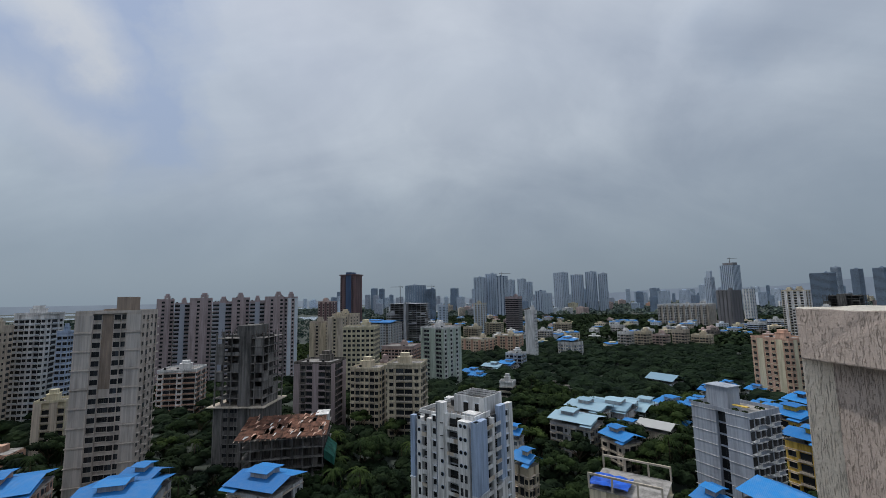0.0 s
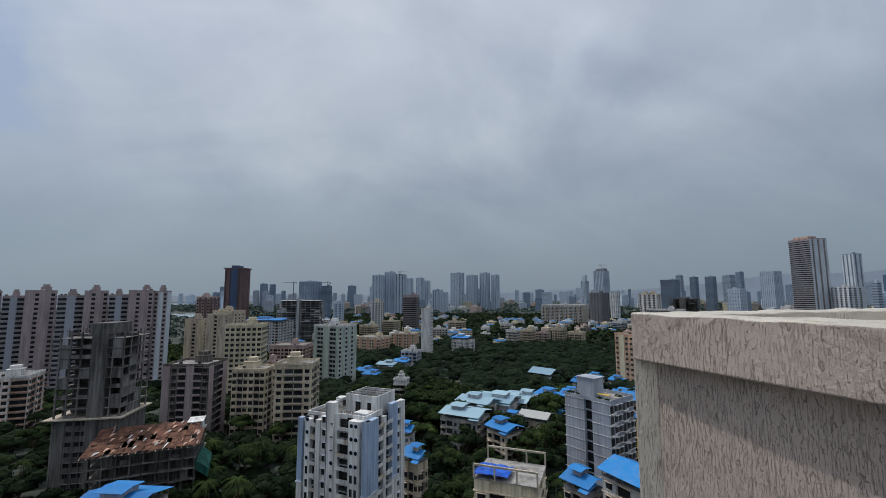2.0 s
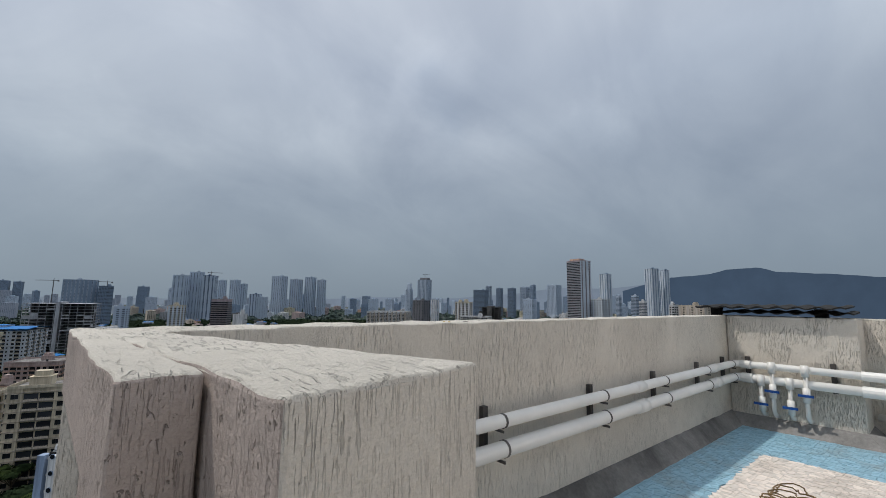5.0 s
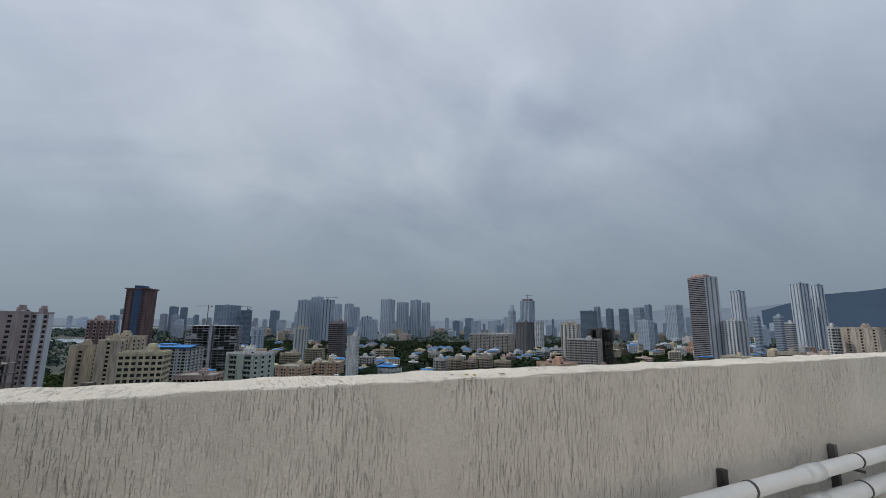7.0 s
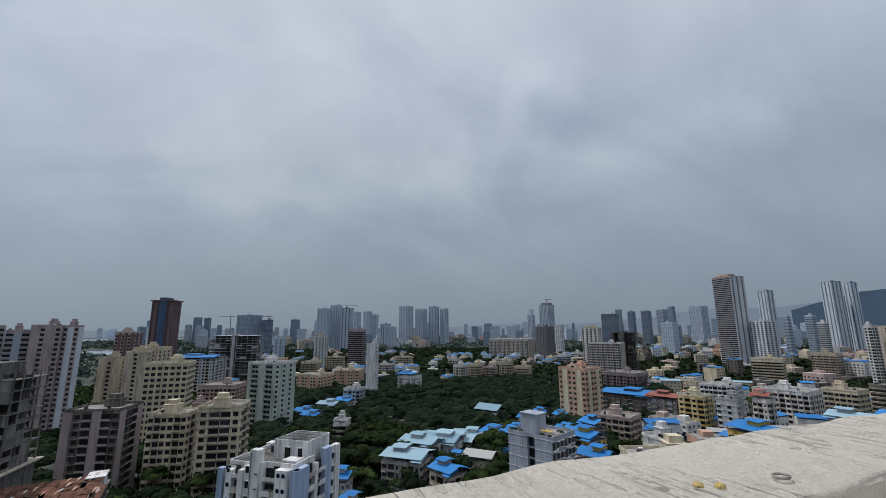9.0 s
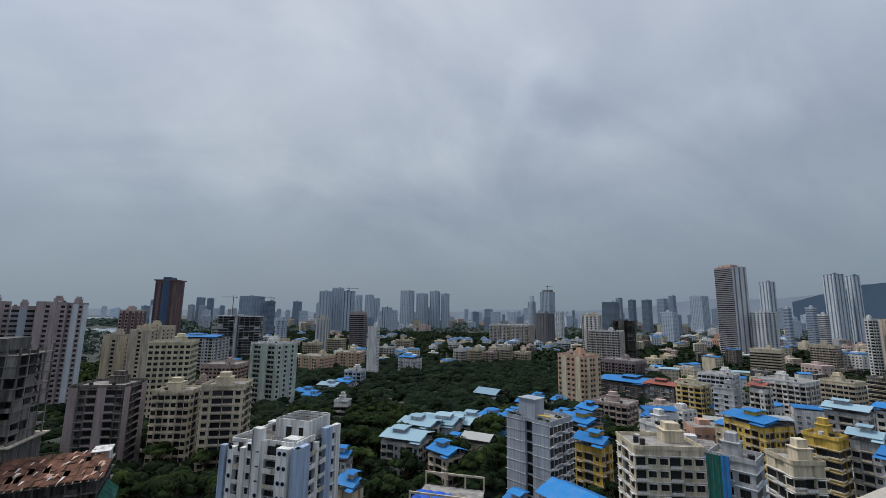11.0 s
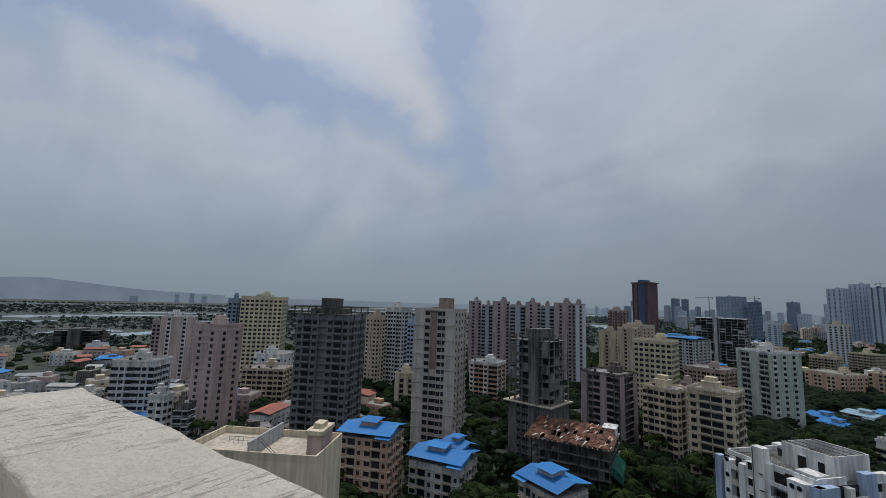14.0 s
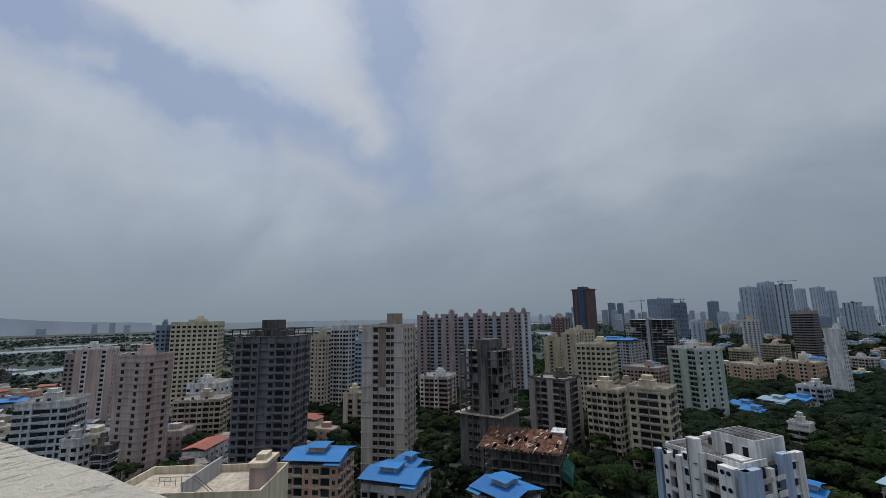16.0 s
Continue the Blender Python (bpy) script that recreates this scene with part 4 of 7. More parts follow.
def whiteblue(x, y, rot, w, d, h):
    """The white block in front: stepped bays, pale blue corner fins, round windows, dark balcony stacks and an open roof pen."""
    root = thing("apartment_building", x, y, 0, rot, "white apartment building with pale blue fins and round windows", "building")
    wh, bl, gr = WALLS["white"], WALLS["skyblue"], WALLS["palegrey"]
    st = 3.0
    n = int(h / st)
    foot = h - n * st
    spots = []
    part("wall", Solid().box(-w / 2 + 1.7, -d / 2 + 1.7, 0, w / 2 - 1.7, d / 2, h - 1.0), wh, root)
    # bays of the two facades: start, end, setback, rise over the roof, kind
    front = [(0.0, 0.07, 0.35, -1.5, "fin"), (0.07, 0.115, 1.0, -1.2, "slot"), (0.115, 0.19, 0.15, -1.6, "round1"), (0.19, 0.265, 1.2, -1.7, "stack"), (0.265, 0.33, 0.3, -1.5, "plain"), (0.33, 0.42, 0.8, -0.6, "pair"), (0.42, 0.53, 0.0, 3.0, "ledges"), (0.53, 0.57, 0.5, 0.4, "plain"), (0.57, 0.67, 1.3, -0.9, "stack"), (0.67, 0.735, 1.2, -0.4, "stack"), (0.735, 0.885, 0.0, -0.6, "round2"), (0.885, 0.935, 0.9, -0.7, "slot"), (0.935, 1.0, 0.1, -0.4, "fin")]
    side = [(0.0, 0.26, 0.1, -0.4, "fin"), (0.26, 0.42, 1.2, -1.0, "stack"), (0.42, 0.49, 0.5, -1.0, "plain"), (0.49, 0.63, 1.3, -1.0, "stack"), (0.63, 0.78, 0.3, 1.2, "fin"), (0.78, 0.90, 0.8, 0.9, "pair"), (0.90, 1.0, 0.4, 0.9, "plain")]
    rim = Solid().tube([(0, 0.02, 0), (0, -0.1, 0)], 0.5, 16, 1).tube([(0, -0.03, 0), (0, -0.12, 0)], 0.43, 16, 0).mesh("window", [GLASS, bl])
    for facade, bays in (("front", front), ("right", side)):
        m, wide = face_spots(w, d, facade)

        def add(name, solid, mat, label=""):
            solid.v = [tuple(m @ Vector(v)) for v in solid.v]
            return part(name, solid, mat, root, label)

        for a, b, out, up, k in bays:
            xa, xb = -wide / 2 + a * wide, -wide / 2 + b * wide
            mid, bw = (xa + xb) / 2, xb - xa
            if k == "fin":
                # pale blue above, white below the belt
                cut = h - 16.5
                add("fin", Solid().box(xa, out, cut, xb, 1.75, h + up), bl, "pale blue vertical fin")
                add("fin_foot", Solid().box(xa, out, 0, xb, 1.75, cut - 0.4), wh)
                add("belt", Solid().box(xa - 0.15, out - 0.2, cut - 0.4, xb + 0.15, 1.74, cut), gr)
            elif k in ("stack", "slot"):
                # the shade of the balcony stack is painted on as a near-black wall
                add("recess_wall", Solid().box(xa, out + 0.25, 0, xb, 1.75, h + up), VOID, "recess wall painted near-black as shade")
            else:
                add("bay_wall", Solid().box(xa, out, 0, xb, 1.75, h + up), wh)
            for i in range(n):
                z = i * st + foot
                if k == "stack":
                    add("balcony_slab", Solid().box(xa + 0.01, 0.12, z - 0.12, xb - 0.01, out + 0.3, z), wh)
                    add("balcony_front", Solid().box(xa + 0.01, 0.12, z, xb - 0.01, 0.22, z + (0.75 if i % 3 else 1.0)), WALLS["beige"] if (i * 5 + int(a * 100)) % 4 == 0 else wh)
                    spots.append(((bw * 0.8, 1.3, "grille" if i % 2 else "plain"), m @ Matrix.Translation((mid, out + 0.25, z + 0.9)), gr, 0))
                elif k == "slot":
                    add("sill", Solid().box(xa + 0.01, out - 0.05, z + 0.6, xb - 0.01, out + 0.3, z + 0.95), wh)
                elif k == "pair":
                    spots.append(((bw * 0.66, 1.5, "shade"), m @ Matrix.Translation((mid, out, z + 0.9)), gr, 0))
                elif k == "ledges":
                    if i >= n - 3:
                        add("ledge", Solid().box(xb - bw * 0.3, out - 0.45, z + 1.2, xb, out, z + 1.32), TANK)
                    elif i >= n - 7:
                        ob = new("window", rim)
                        ob.parent = root
                        ob.matrix_local = m @ Matrix.Translation((xb - bw * 0.18, out, z + 1.3))
                elif k in ("round1", "round2"):
                    for px in ((mid,) if k == "round1" else (mid - bw * 0.2, mid + bw * 0.2)):
                        if i >= n - 4:
                            ob = new("window", rim)
                            ob.parent = root
                            ob.matrix_local = m @ Matrix.Translation((px, out, z + 1.4))
                        else:
                            spots.append(((0.75, 1.7, "plain"), m @ Matrix.Translation((px, out, z + 0.7)), wh, 0))
    put_windows(root, spots, 2)
    # drain pipe beside the stair tower
    m, wide = face_spots(w, d, "front")
    pipe = Solid().tube([(-wide / 2 + 0.435 * wide, -0.1, 0), (-wide / 2 + 0.435 * wide, -0.1, h + 2.6)], 0.09, 8)
    pipe.v = [tuple(m @ Vector(v)) for v in pipe.v]
    part("drain_pipe", pipe, WALLS["bluegrey"], root)
    # roof: the high pen behind the stair tower, a sunk terrace and low walls
    z = h - 1.0
    part("roof", Solid().box(-w / 2 + 1.7, -d / 2 + 1.7, z, w / 2 - 1.7, d / 2 - 0.05, z + 0.1), DARKCON, root)
    x0, y0, x1, y1 = -w * 0.08, -d * 0.06, w * 0.36, d * 0.44
    for a, b, c, e in ((x0, y0, x1, y0 + 0.2), (x0, y1 - 0.2, x1, y1), (x0, y0 + 0.2, x0 + 0.2, y1 - 0.2), (x1 - 0.2, y0 + 0.2, x1, y1 - 0.2)):
        part("pen_wall", Solid().box(a, b, z + 0.1, c, e, z + 4.4), wh, root, "white open walled roof pen")
    part("pen_floor", Solid().box(x0 + 0.2, y0 + 0.2, z + 2.4, x1 - 0.2, y1 - 0.2, z + 2.6), DARKCON, root)
    for i in range(4):
        part("pen_beam", Solid().box(x0 + 0.1, y0 + (i + 0.5) * (y1 - y0) / 4, z + 4.4, x1 - 0.1, y0 + (i + 0.5) * (y1 - y0) / 4 + 0.15, z + 4.52), RAIL, root)
    for px, wd, arch in ((0.10 * w, 1.5, False), (0.26 * w, 1.1, True)):
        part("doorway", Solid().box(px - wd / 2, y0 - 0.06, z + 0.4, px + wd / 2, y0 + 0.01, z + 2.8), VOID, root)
        part("door_trim", Solid().box(px - wd / 2 - 0.1, y0 - 0.25, z + 2.8, px + wd / 2 + 0.1, y0 + 0.01, z + 3.0), gr, root)
    for a, b, c, e, t in ((0.02, -0.40, 0.42, -0.385, 1.3), (0.40, -0.38, 0.415, 0.0, 1.4), (-0.41, -0.40, -0.10, -0.385, 0.9), (-0.415, -0.38, -0.40, 0.48, 1.0), (-0.40, 0.47, -0.09, 0.485, 1.0), (0.20, -0.33, 0.38, -0.16, 1.5)):
        part("parapet", Solid().box(a * w, b * d, z + 0.1, c * w, e * d, z + t), wh, root)
    part("water_tank", Solid().tube([(-0.25 * w, 0.2 * d, z + 0.1), (-0.25 * w, 0.2 * d, z + 1.6)], 0.8, 12), TANK, root)
    for i in range(7):
        px = (0.03 + i * 0.06) * w
        part("starter_post", Solid().box(px, -0.395 * d, z + 1.3, px + 0.08, -0.385 * d, z + 1.8), gr, root)


def greynear(x, y, rot, w, d, h):
    """The blue-grey block: blank panelled front with one balcony slot, busy side, planted roof with a kiosk."""
    root = thing("apartment_building", x, y, 0, rot, "blue-grey apartment building with thin floor ledges and a planted roof", "building")
    g = paint("cool_grey_render", (0.36, 0.40, 0.47), 0.85, 0.06, 0.3, 0.12, streak=0.2)
    st, spots = 3.0, []
    n = int(h / st)
    part("wall", Solid().box(-w / 2, -d / 2 + 1.0, 0, w / 2, d / 2, h), g, root)
    part("front_wall", Solid().box(-w / 2, -d / 2, 0, -w * 0.05, -d / 2 + 1.0, h), g, root)
    part("front_wall", Solid().box(w * 0.12, -d / 2, 0, w / 2, -d / 2 + 1.0, h), g, root)
    for i in range(n + 1):
        z = i * st + (h - n * st)
        part("floor_ledge", Solid().box(-w / 2 - 0.35, -d / 2 - 0.1, z - 0.1, -w * 0.05, -d / 2 + 0.1, z).box(w * 0.12, -d / 2 - 0.1, z - 0.1, w / 2 + 0.4, -d / 2 + 0.1, z), WALLS["white"], root)
        if i < n:
            spots.append(((w * 0.165, 2.5, "plain"), Matrix.Translation((w * 0.035, -d / 2 + 1.0, z + 0.2)), g, 0))
    m, wide = face_spots(w, d, "right")
    for i in range(n):
        z = i * st + (h - n * st)
        for c in range(6):
            px = -wide / 2 + (c + 0.5) * wide / 6
            spots.append(((wide / 6 * 0.72, 1.7, "balcony" if c in (0, 3) else "grille"), m @ Matrix.Translation((px, 0, z + 0.7)), WALLS["white"], 0))
    put_windows(root, spots, 2)
    roof_kit(root, w, d, h, random.Random(3), g, False)
    part("kiosk", Solid().box(-w * 0.26, -d * 0.38, h + 0.08, w * 0.12, d * 0.0, h + 6.0).box(-w * 0.28, -d * 0.40, h + 6.0, w * 0.14, d * 0.02, h + 6.2), g, root)
    part("yellow_awning", Solid().box(w * 0.18, -d * 0.38, h + 1.8, w * 0.42, -d * 0.28, h + 2.0), WALLS["ochre"], root)
    rng = random.Random(9)
    for i in range(14):
        px, py = rng.choice((-1, 1)) * rng.uniform(0.2, 0.45) * w, rng.choice((-0.44, -0.4, 0.1, 0.3)) * d
        shrub = part("shrub", leaf_clump(rng, 0.7, 0.6, 60), LEAVES[1], root)
        shrub.location = (px, py, h + 0.9)


def greennet(x, y, rot, w, d, h):
    root = flats(x, y, rot, w, d, h, "grey", "palegrey", "SW", "SB", 3.0, 2, "plain", label="grey apartment building partly wrapped in green and blue netting", bands=True)
    net = paint("green_netting", (0.02, 0.16, 0.13), 0.9, 0.2, 0.8, 0.2)
    part("netting", Solid().box(-w / 2 - 0.2, -d / 2 - 0.6, 0, -w * 0.2, -d / 2 - 0.55, h + 0.6), net, root, "green scaffold netting")
    part("tarpaulin", Solid().box(-w * 0.2, -d / 2 - 0.62, h - 12, -w * 0.02, -d / 2 - 0.57, h + 0.8), SHEET["blue"], root, "blue tarpaulin")
    for i in range(5):
        px = -w / 2 + i * w * 0.12
        part("scaffold_pole", Solid().box(px, -d / 2 - 0.75, 0, px + 0.06, -d / 2 - 0.69, h + 1.2), RAIL, root)
    return root


def roofframe(x, y, rot, w, d, h):
    """A flat roof with a bare cream frame round it and a blue tarpaulin."""
    root = flats(x, y, rot, w, d, h - 3.2, "cream", "cream", "WB", "WB", 3.0, 1, "shade", roof=False, label="cream building with an open roof frame and blue tarpaulin")
    z = h - 3.2
    c = WALLS["beige"]
    part("roof", Solid().box(-w / 2, -d / 2, z, w / 2, d / 2, z + 0.15), ROOF, root)
    for px in (-w / 2, -w * 0.17, w * 0.17, w / 2 - 0.35):
        for py in (-d / 2, d / 2 - 0.35):
            part("post", Solid().box(px, py, z + 0.15, px + 0.35, py + 0.35, h - 0.4), c, root)
    for py in (-d / 2, d / 2 - 0.35):
        part("beam", Solid().box(-w / 2, py, h - 0.4, w / 2, py + 0.35, h), c, root)
    rng = random.Random(3)
    s = Solid()
    n = 8
    for i in range(n + 1):
        for j in range(n + 1):
            s.v.append((-w * 0.5 + i * w * 0.55 / n, -d * 0.5 + j * d * 0.5 / n, z + 1.2 + rng.uniform(-0.25, 0.25)))
    s.f = [(i * (n + 1) + j, (i + 1) * (n + 1) + j, (i + 1) * (n + 1) + j + 1, i * (n + 1) + j + 1) for i in range(n) for j in range(n)]
    s.m = [0] * len(s.f)
    part("tarpaulin", s, paint("blue_tarpaulin", (0.01, 0.10, 0.55), 0.5, 0.15), root, "crumpled blue tarpaulin")


def crane(x, y, z, reach, rot, tall=14.0):
    """A tower crane on an unfinished tower."""
    root = thing("tower_crane", x, y, z, rot, "thin tower crane standing on an unfinished tower", "crane")
    part("mast", Solid().box(-0.6, -0.6, 0, 0.6, 0.6, tall), RAIL, root)
    part("jib", Solid().box(-reach * 0.3, -0.4, tall - 1.4, reach, 0.4, tall - 0.4), RAIL, root)
    part("apex", Solid().box(-0.3, -0.3, tall, 0.3, 0.3, tall + 4), RAIL, root)
    part("counterweight", Solid().box(-reach * 0.3, -0.8, tall - 3.2, -reach * 0.3 + 2.5, 0.8, tall - 1.4), DARKCON, root)


def neighbour_roof(x, y, rot, w, d, z):
    """The lower roof beside the terrace: cream parapets, a steel rail and a small stair house."""
    root = thing("neighbour_building", x, y, 0, rot, "cream building with a flat roof, steel rail and stair house", "building")
    c = WALLS["cream"]
    part("wall", Solid().box(-w / 2, -d / 2, 0, w / 2, d / 2, z), c, root)
    part("roof", Solid().box(-w / 2 + 0.2, -d / 2 + 0.2, z, w / 2 - 0.2, d / 2 - 0.2, z + 0.05), WALLS["beige"], root)
    for a, b, e, f in ((-w / 2, -d / 2, w / 2, -d / 2 + 0.2), (-w / 2, d / 2 - 0.2, w / 2, d / 2), (-w / 2, -d / 2 + 0.2, -w / 2 + 0.2, d / 2 - 0.2), (w / 2 - 0.2, -d / 2 + 0.2, w / 2, d / 2 - 0.2)):
        part("parapet", Solid().box(a, b, z, e, f, z + 0.9), c, root)
    part("divider", Solid().box(-0.12, -d / 2 + 0.2, z + 0.05, 0.12, d / 2 - 0.2, z + 1.9), WALLS["grey"], root)
    rail = part("rail", Solid().box(-w * 0.3, -0.03, z + 1.0, -0.12, 0.03, z + 1.05).box(-w * 0.3, -0.02, z + 0.55, -0.12, 0.02, z + 0.58), RAIL, root, "steel hand rail")
    for i in range(8):
        px = -w * 0.3 + i * w * 0.3 / 8
        part("baluster", Solid().box(px, -0.02, z + 0.05, px + 0.04, 0.02, z + 1.0), RAIL, rail)
    for k in (0.0, 0.5):
        part("ladder", Solid().panel((0.15, -d * 0.3 + k, z + 1.9), (0.15, -d * 0.3 + k + 0.06, z + 1.9), (2.4, -d * 0.3 + k + 0.06, z + 0.1), (2.4, -d * 0.3 + k, z + 0.1), 0.08), RAIL, root)
    head = part("stair_house", Solid().box(w * 0.36, -d * 0.2, z + 0.05, w * 0.47, d * 0.2, z + 2.4), WALLS["pink"], root, "pinkish stair house")
    part("cap", Solid().box(w * 0.35, -d * 0.23, z + 2.4, w * 0.48, d * 0.23, z + 2.9).box(w * 0.38, -d * 0.1, z + 2.9, w * 0.45, d * 0.1, z + 3.5), c, head)

# ---- creek, hills and skyline ----
for q in ((82, 1430, 1600, 24, 1), (70, 1690, 1840, 14, 4), (88, 1450, 1560, 8, 2), (84, 1250, 1310, 7, 3), (79, 870, 950, 7, 6), (73.5, 820, 900, 7, 7), (80, 2800, 2960, 26, 11), (52, 2500, 2740, 34, 5), (18, 1450, 1800, 12, 8), (30, 3300, 4200, 40, 9), (66, 1150, 1230, 9, 10)):
    pond(*q)
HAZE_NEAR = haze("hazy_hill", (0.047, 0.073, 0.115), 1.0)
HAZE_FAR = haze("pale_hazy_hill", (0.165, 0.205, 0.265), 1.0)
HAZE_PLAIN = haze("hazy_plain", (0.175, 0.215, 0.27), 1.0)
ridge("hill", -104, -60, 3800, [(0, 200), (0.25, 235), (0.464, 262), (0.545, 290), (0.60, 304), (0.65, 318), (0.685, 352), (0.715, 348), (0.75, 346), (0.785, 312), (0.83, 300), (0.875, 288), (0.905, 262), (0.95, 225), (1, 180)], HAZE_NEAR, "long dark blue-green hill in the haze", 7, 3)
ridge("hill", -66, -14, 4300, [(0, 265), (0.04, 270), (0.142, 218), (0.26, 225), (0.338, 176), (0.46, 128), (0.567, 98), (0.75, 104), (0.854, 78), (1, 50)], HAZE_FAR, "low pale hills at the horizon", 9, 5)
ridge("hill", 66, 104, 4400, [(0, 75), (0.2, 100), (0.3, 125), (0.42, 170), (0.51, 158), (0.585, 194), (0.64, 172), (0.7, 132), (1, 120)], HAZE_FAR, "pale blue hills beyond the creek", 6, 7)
# added ring, raised to eye height to hide the gap below the horizon
ridge("far_plain", -106, 106, 4650, [(0, 60), (1, 60)], HAZE_PLAIN, "glowing haze-coloured backdrop ring raised to the horizon", 3, 9)


# ---- the roof terrace ----
TOP = 64.0  # top of the parapet
FLOOR = TOP - 1.18
TURN = 3.0


def rough_plaster(name, base, deep=1.0, pits=False, top=False):
    """Hand-combed cement plaster: worm-like vertical grooves over a sandy grain."""
    m = bpy.data.materials.new(name)
    m.use_nodes = True
    n = Nodes(m.node_tree)
    co = n.add("TexCoord").outputs["Object"]
    grain = n.add("TexNoise", None, Vector=co, Scale=170.0, Detail=6.0, Roughness=0.75).outputs[0]
    lump = n.add("TexNoise", None, Vector=co, Scale=38.0, Detail=5.0, Roughness=0.6).outputs[0]
    stretch = n.add("Mapping", None, Vector=co, Scale=(1, 1, 0.06) if not top else (1, 0.16, 1), Rotation=(0, 0, 0 if not top else radians(70))).outputs[0]
    worm = n.add("TexNoise", None, Vector=stretch, Scale=270.0 if not top else 75.0, Detail=2.0, Roughness=0.5, Distortion=0.9).outputs[0]
    where = n.add("TexNoise", None, Vector=co, Scale=3.2, Detail=3.0).outputs[0]
    cut = n.ramp(worm, [(0.0, (1, 1, 1)), (0.385, (1, 1, 1)), (0.42, (0, 0, 0))])
    cut = n.math("MULTIPLY", cut, n.ramp(where, [(0.38, (0.1, 0.1, 0.1)), (0.55, (1, 1, 1))]))
    if pits:
        short = n.add("Mapping", None, Vector=co, Scale=(1, 1, 0.4)).outputs[0]
        hole = n.add("TexNoise", None, Vector=short, Scale=75.0, Detail=3.0, Roughness=0.6, Distortion=1.2).outputs[0]
        cut = n.math("MAXIMUM", cut, n.ramp(hole, [(0.0, (1, 1, 1)), (0.345, (1, 1, 1)), (0.385, (0, 0, 0))]))
    broad = n.add("TexNoise", None, Vector=co, Scale=1.7, Detail=6.0, Roughness=0.65).outputs[0]
    c = n.mix(n.ramp(broad, [(0.35, (0, 0, 0)), (0.7, (0.8, 0.8, 0.8))]), base, tuple(v * 0.78 for v in base))
    c = n.mix(1.0, c, n.ramp(grain, [(0.3, (0.86, 0.86, 0.86)), (0.7, (1.1, 1.1, 1.1))]), "MULTIPLY")
    # grooves are darkened in the colour too, painting in their shade
    c = n.mix(n.math("MULTIPLY", cut, 0.48 * deep), c, tuple(v * 0.22 for v in base))
    if top:
        spot = n.add("TexNoise", None, Vector=co, Scale=9.0, Detail=7.0, Roughness=0.7).outputs[0]
        c = n.mix(n.ramp(spot, [(0.62, (0, 0, 0)), (0.68, (0.7, 0.7, 0.7))]), c, tuple(v * 0.35 for v in base))
    hgt = n.math("SUBTRACT", n.math("ADD", n.math("MULTIPLY", grain, 0.25), n.math("MULTIPLY", lump, 0.9)), n.math("MULTIPLY", cut, 1.0 * deep))
    bp = n.add("Bump", None, Strength=1.0, Distance=0.02 if top else 0.008, Height=hgt).outputs[0]
    p = n.add("BsdfPrincipled", None, Base_Color=c, Roughness=0.93, Normal=bp)
    p.inputs["Specular IOR Level"].default_value = 0.2
    n.add("OutputMaterial", None, Surface=p.outputs[0])
    return m


PLASTER = rough_plaster("combed_plaster", (0.71, 0.655, 0.575), 0.8)
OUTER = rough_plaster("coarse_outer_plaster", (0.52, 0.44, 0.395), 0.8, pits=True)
CAP = rough_plaster("whitewashed_cap", (0.66, 0.62, 0.55), 0.7, top=True)
SKIRT = paint("grey_cement_skirting", (0.25, 0.24, 0.23), 0.9, 0.2, 2.0, 0.25, fine=40)
PVC = paint("white_pvc", (0.74, 0.73, 0.70), 0.35, 0.04, 2.0, 0.04, 0.02, spec=0.5)
STEEL = paint("rusted_bracket", (0.11, 0.10, 0.095), 0.7, 0.25, 6.0, 0.25)
VALVE = paint("blue_valve_handle", (0.03, 0.13, 0.50), 0.4, 0.05)
terrace_pose = pose(0, 0, 0, 0, 0, TURN)


def slab_mesh(ring, z0, z1, edge=0.012, step=0.035, jitter=0.007, seed=0):
    """A wall over a four-sided ring with softened, slightly uneven edges."""
    bm = bmesh.new()
    lo = [bm.verts.new((x, y, z0)) for x, y in ring]
    hi = [bm.verts.new((x, y, z1)) for x, y in ring]
    n = len(ring)
    bm.faces.new(hi)
    bm.faces.new(list(reversed(lo)))
    for i in range(n):
        bm.faces.new((lo[i], lo[(i + 1) % n], hi[(i + 1) % n], hi[i]))
    long_edges = [e for e in bm.edges if abs(e.verts[0].co.z - e.verts[1].co.z) < 1e-6 and e.verts[0].co.z > z1 - 0.01]
    for e in long_edges:
        cuts = int(e.calc_length() / step)
        if cuts > 1:
            bmesh.ops.subdivide_edges(bm, edges=[e], cuts=min(cuts, 170))
    bmesh.ops.bevel(bm, geom=[e for e in bm.edges if len(e.link_faces) == 2 and e.calc_face_angle(0) > 0.5], offset=edge, segments=3, affect="EDGES", profile=0.5)
    for v in bm.verts:
        if v.co.z > z1 - 0.04:
            k = noise.noise_vector(v.co * 9 + Vector((seed, 0, 0)))
            v.co += k * jitter
    return bm


def bm_part(name, bm, mats, parent, label=""):
    me = bpy.data.meshes.new(name)
    bm.normal_update()
    bmesh.ops.triangulate(bm, faces=[f for f in bm.faces if len(f.verts) > 4])
    bm.to_mesh(me)
    bm.free()
    for m in mats:
        me.materials.append(m)
    for p in me.polygons:
        p.use_smooth = False
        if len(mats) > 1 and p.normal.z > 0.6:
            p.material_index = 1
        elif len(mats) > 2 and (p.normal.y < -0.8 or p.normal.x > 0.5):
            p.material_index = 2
    ob = new(name, me)
    ob.parent = parent
    return tagged(ob, label)


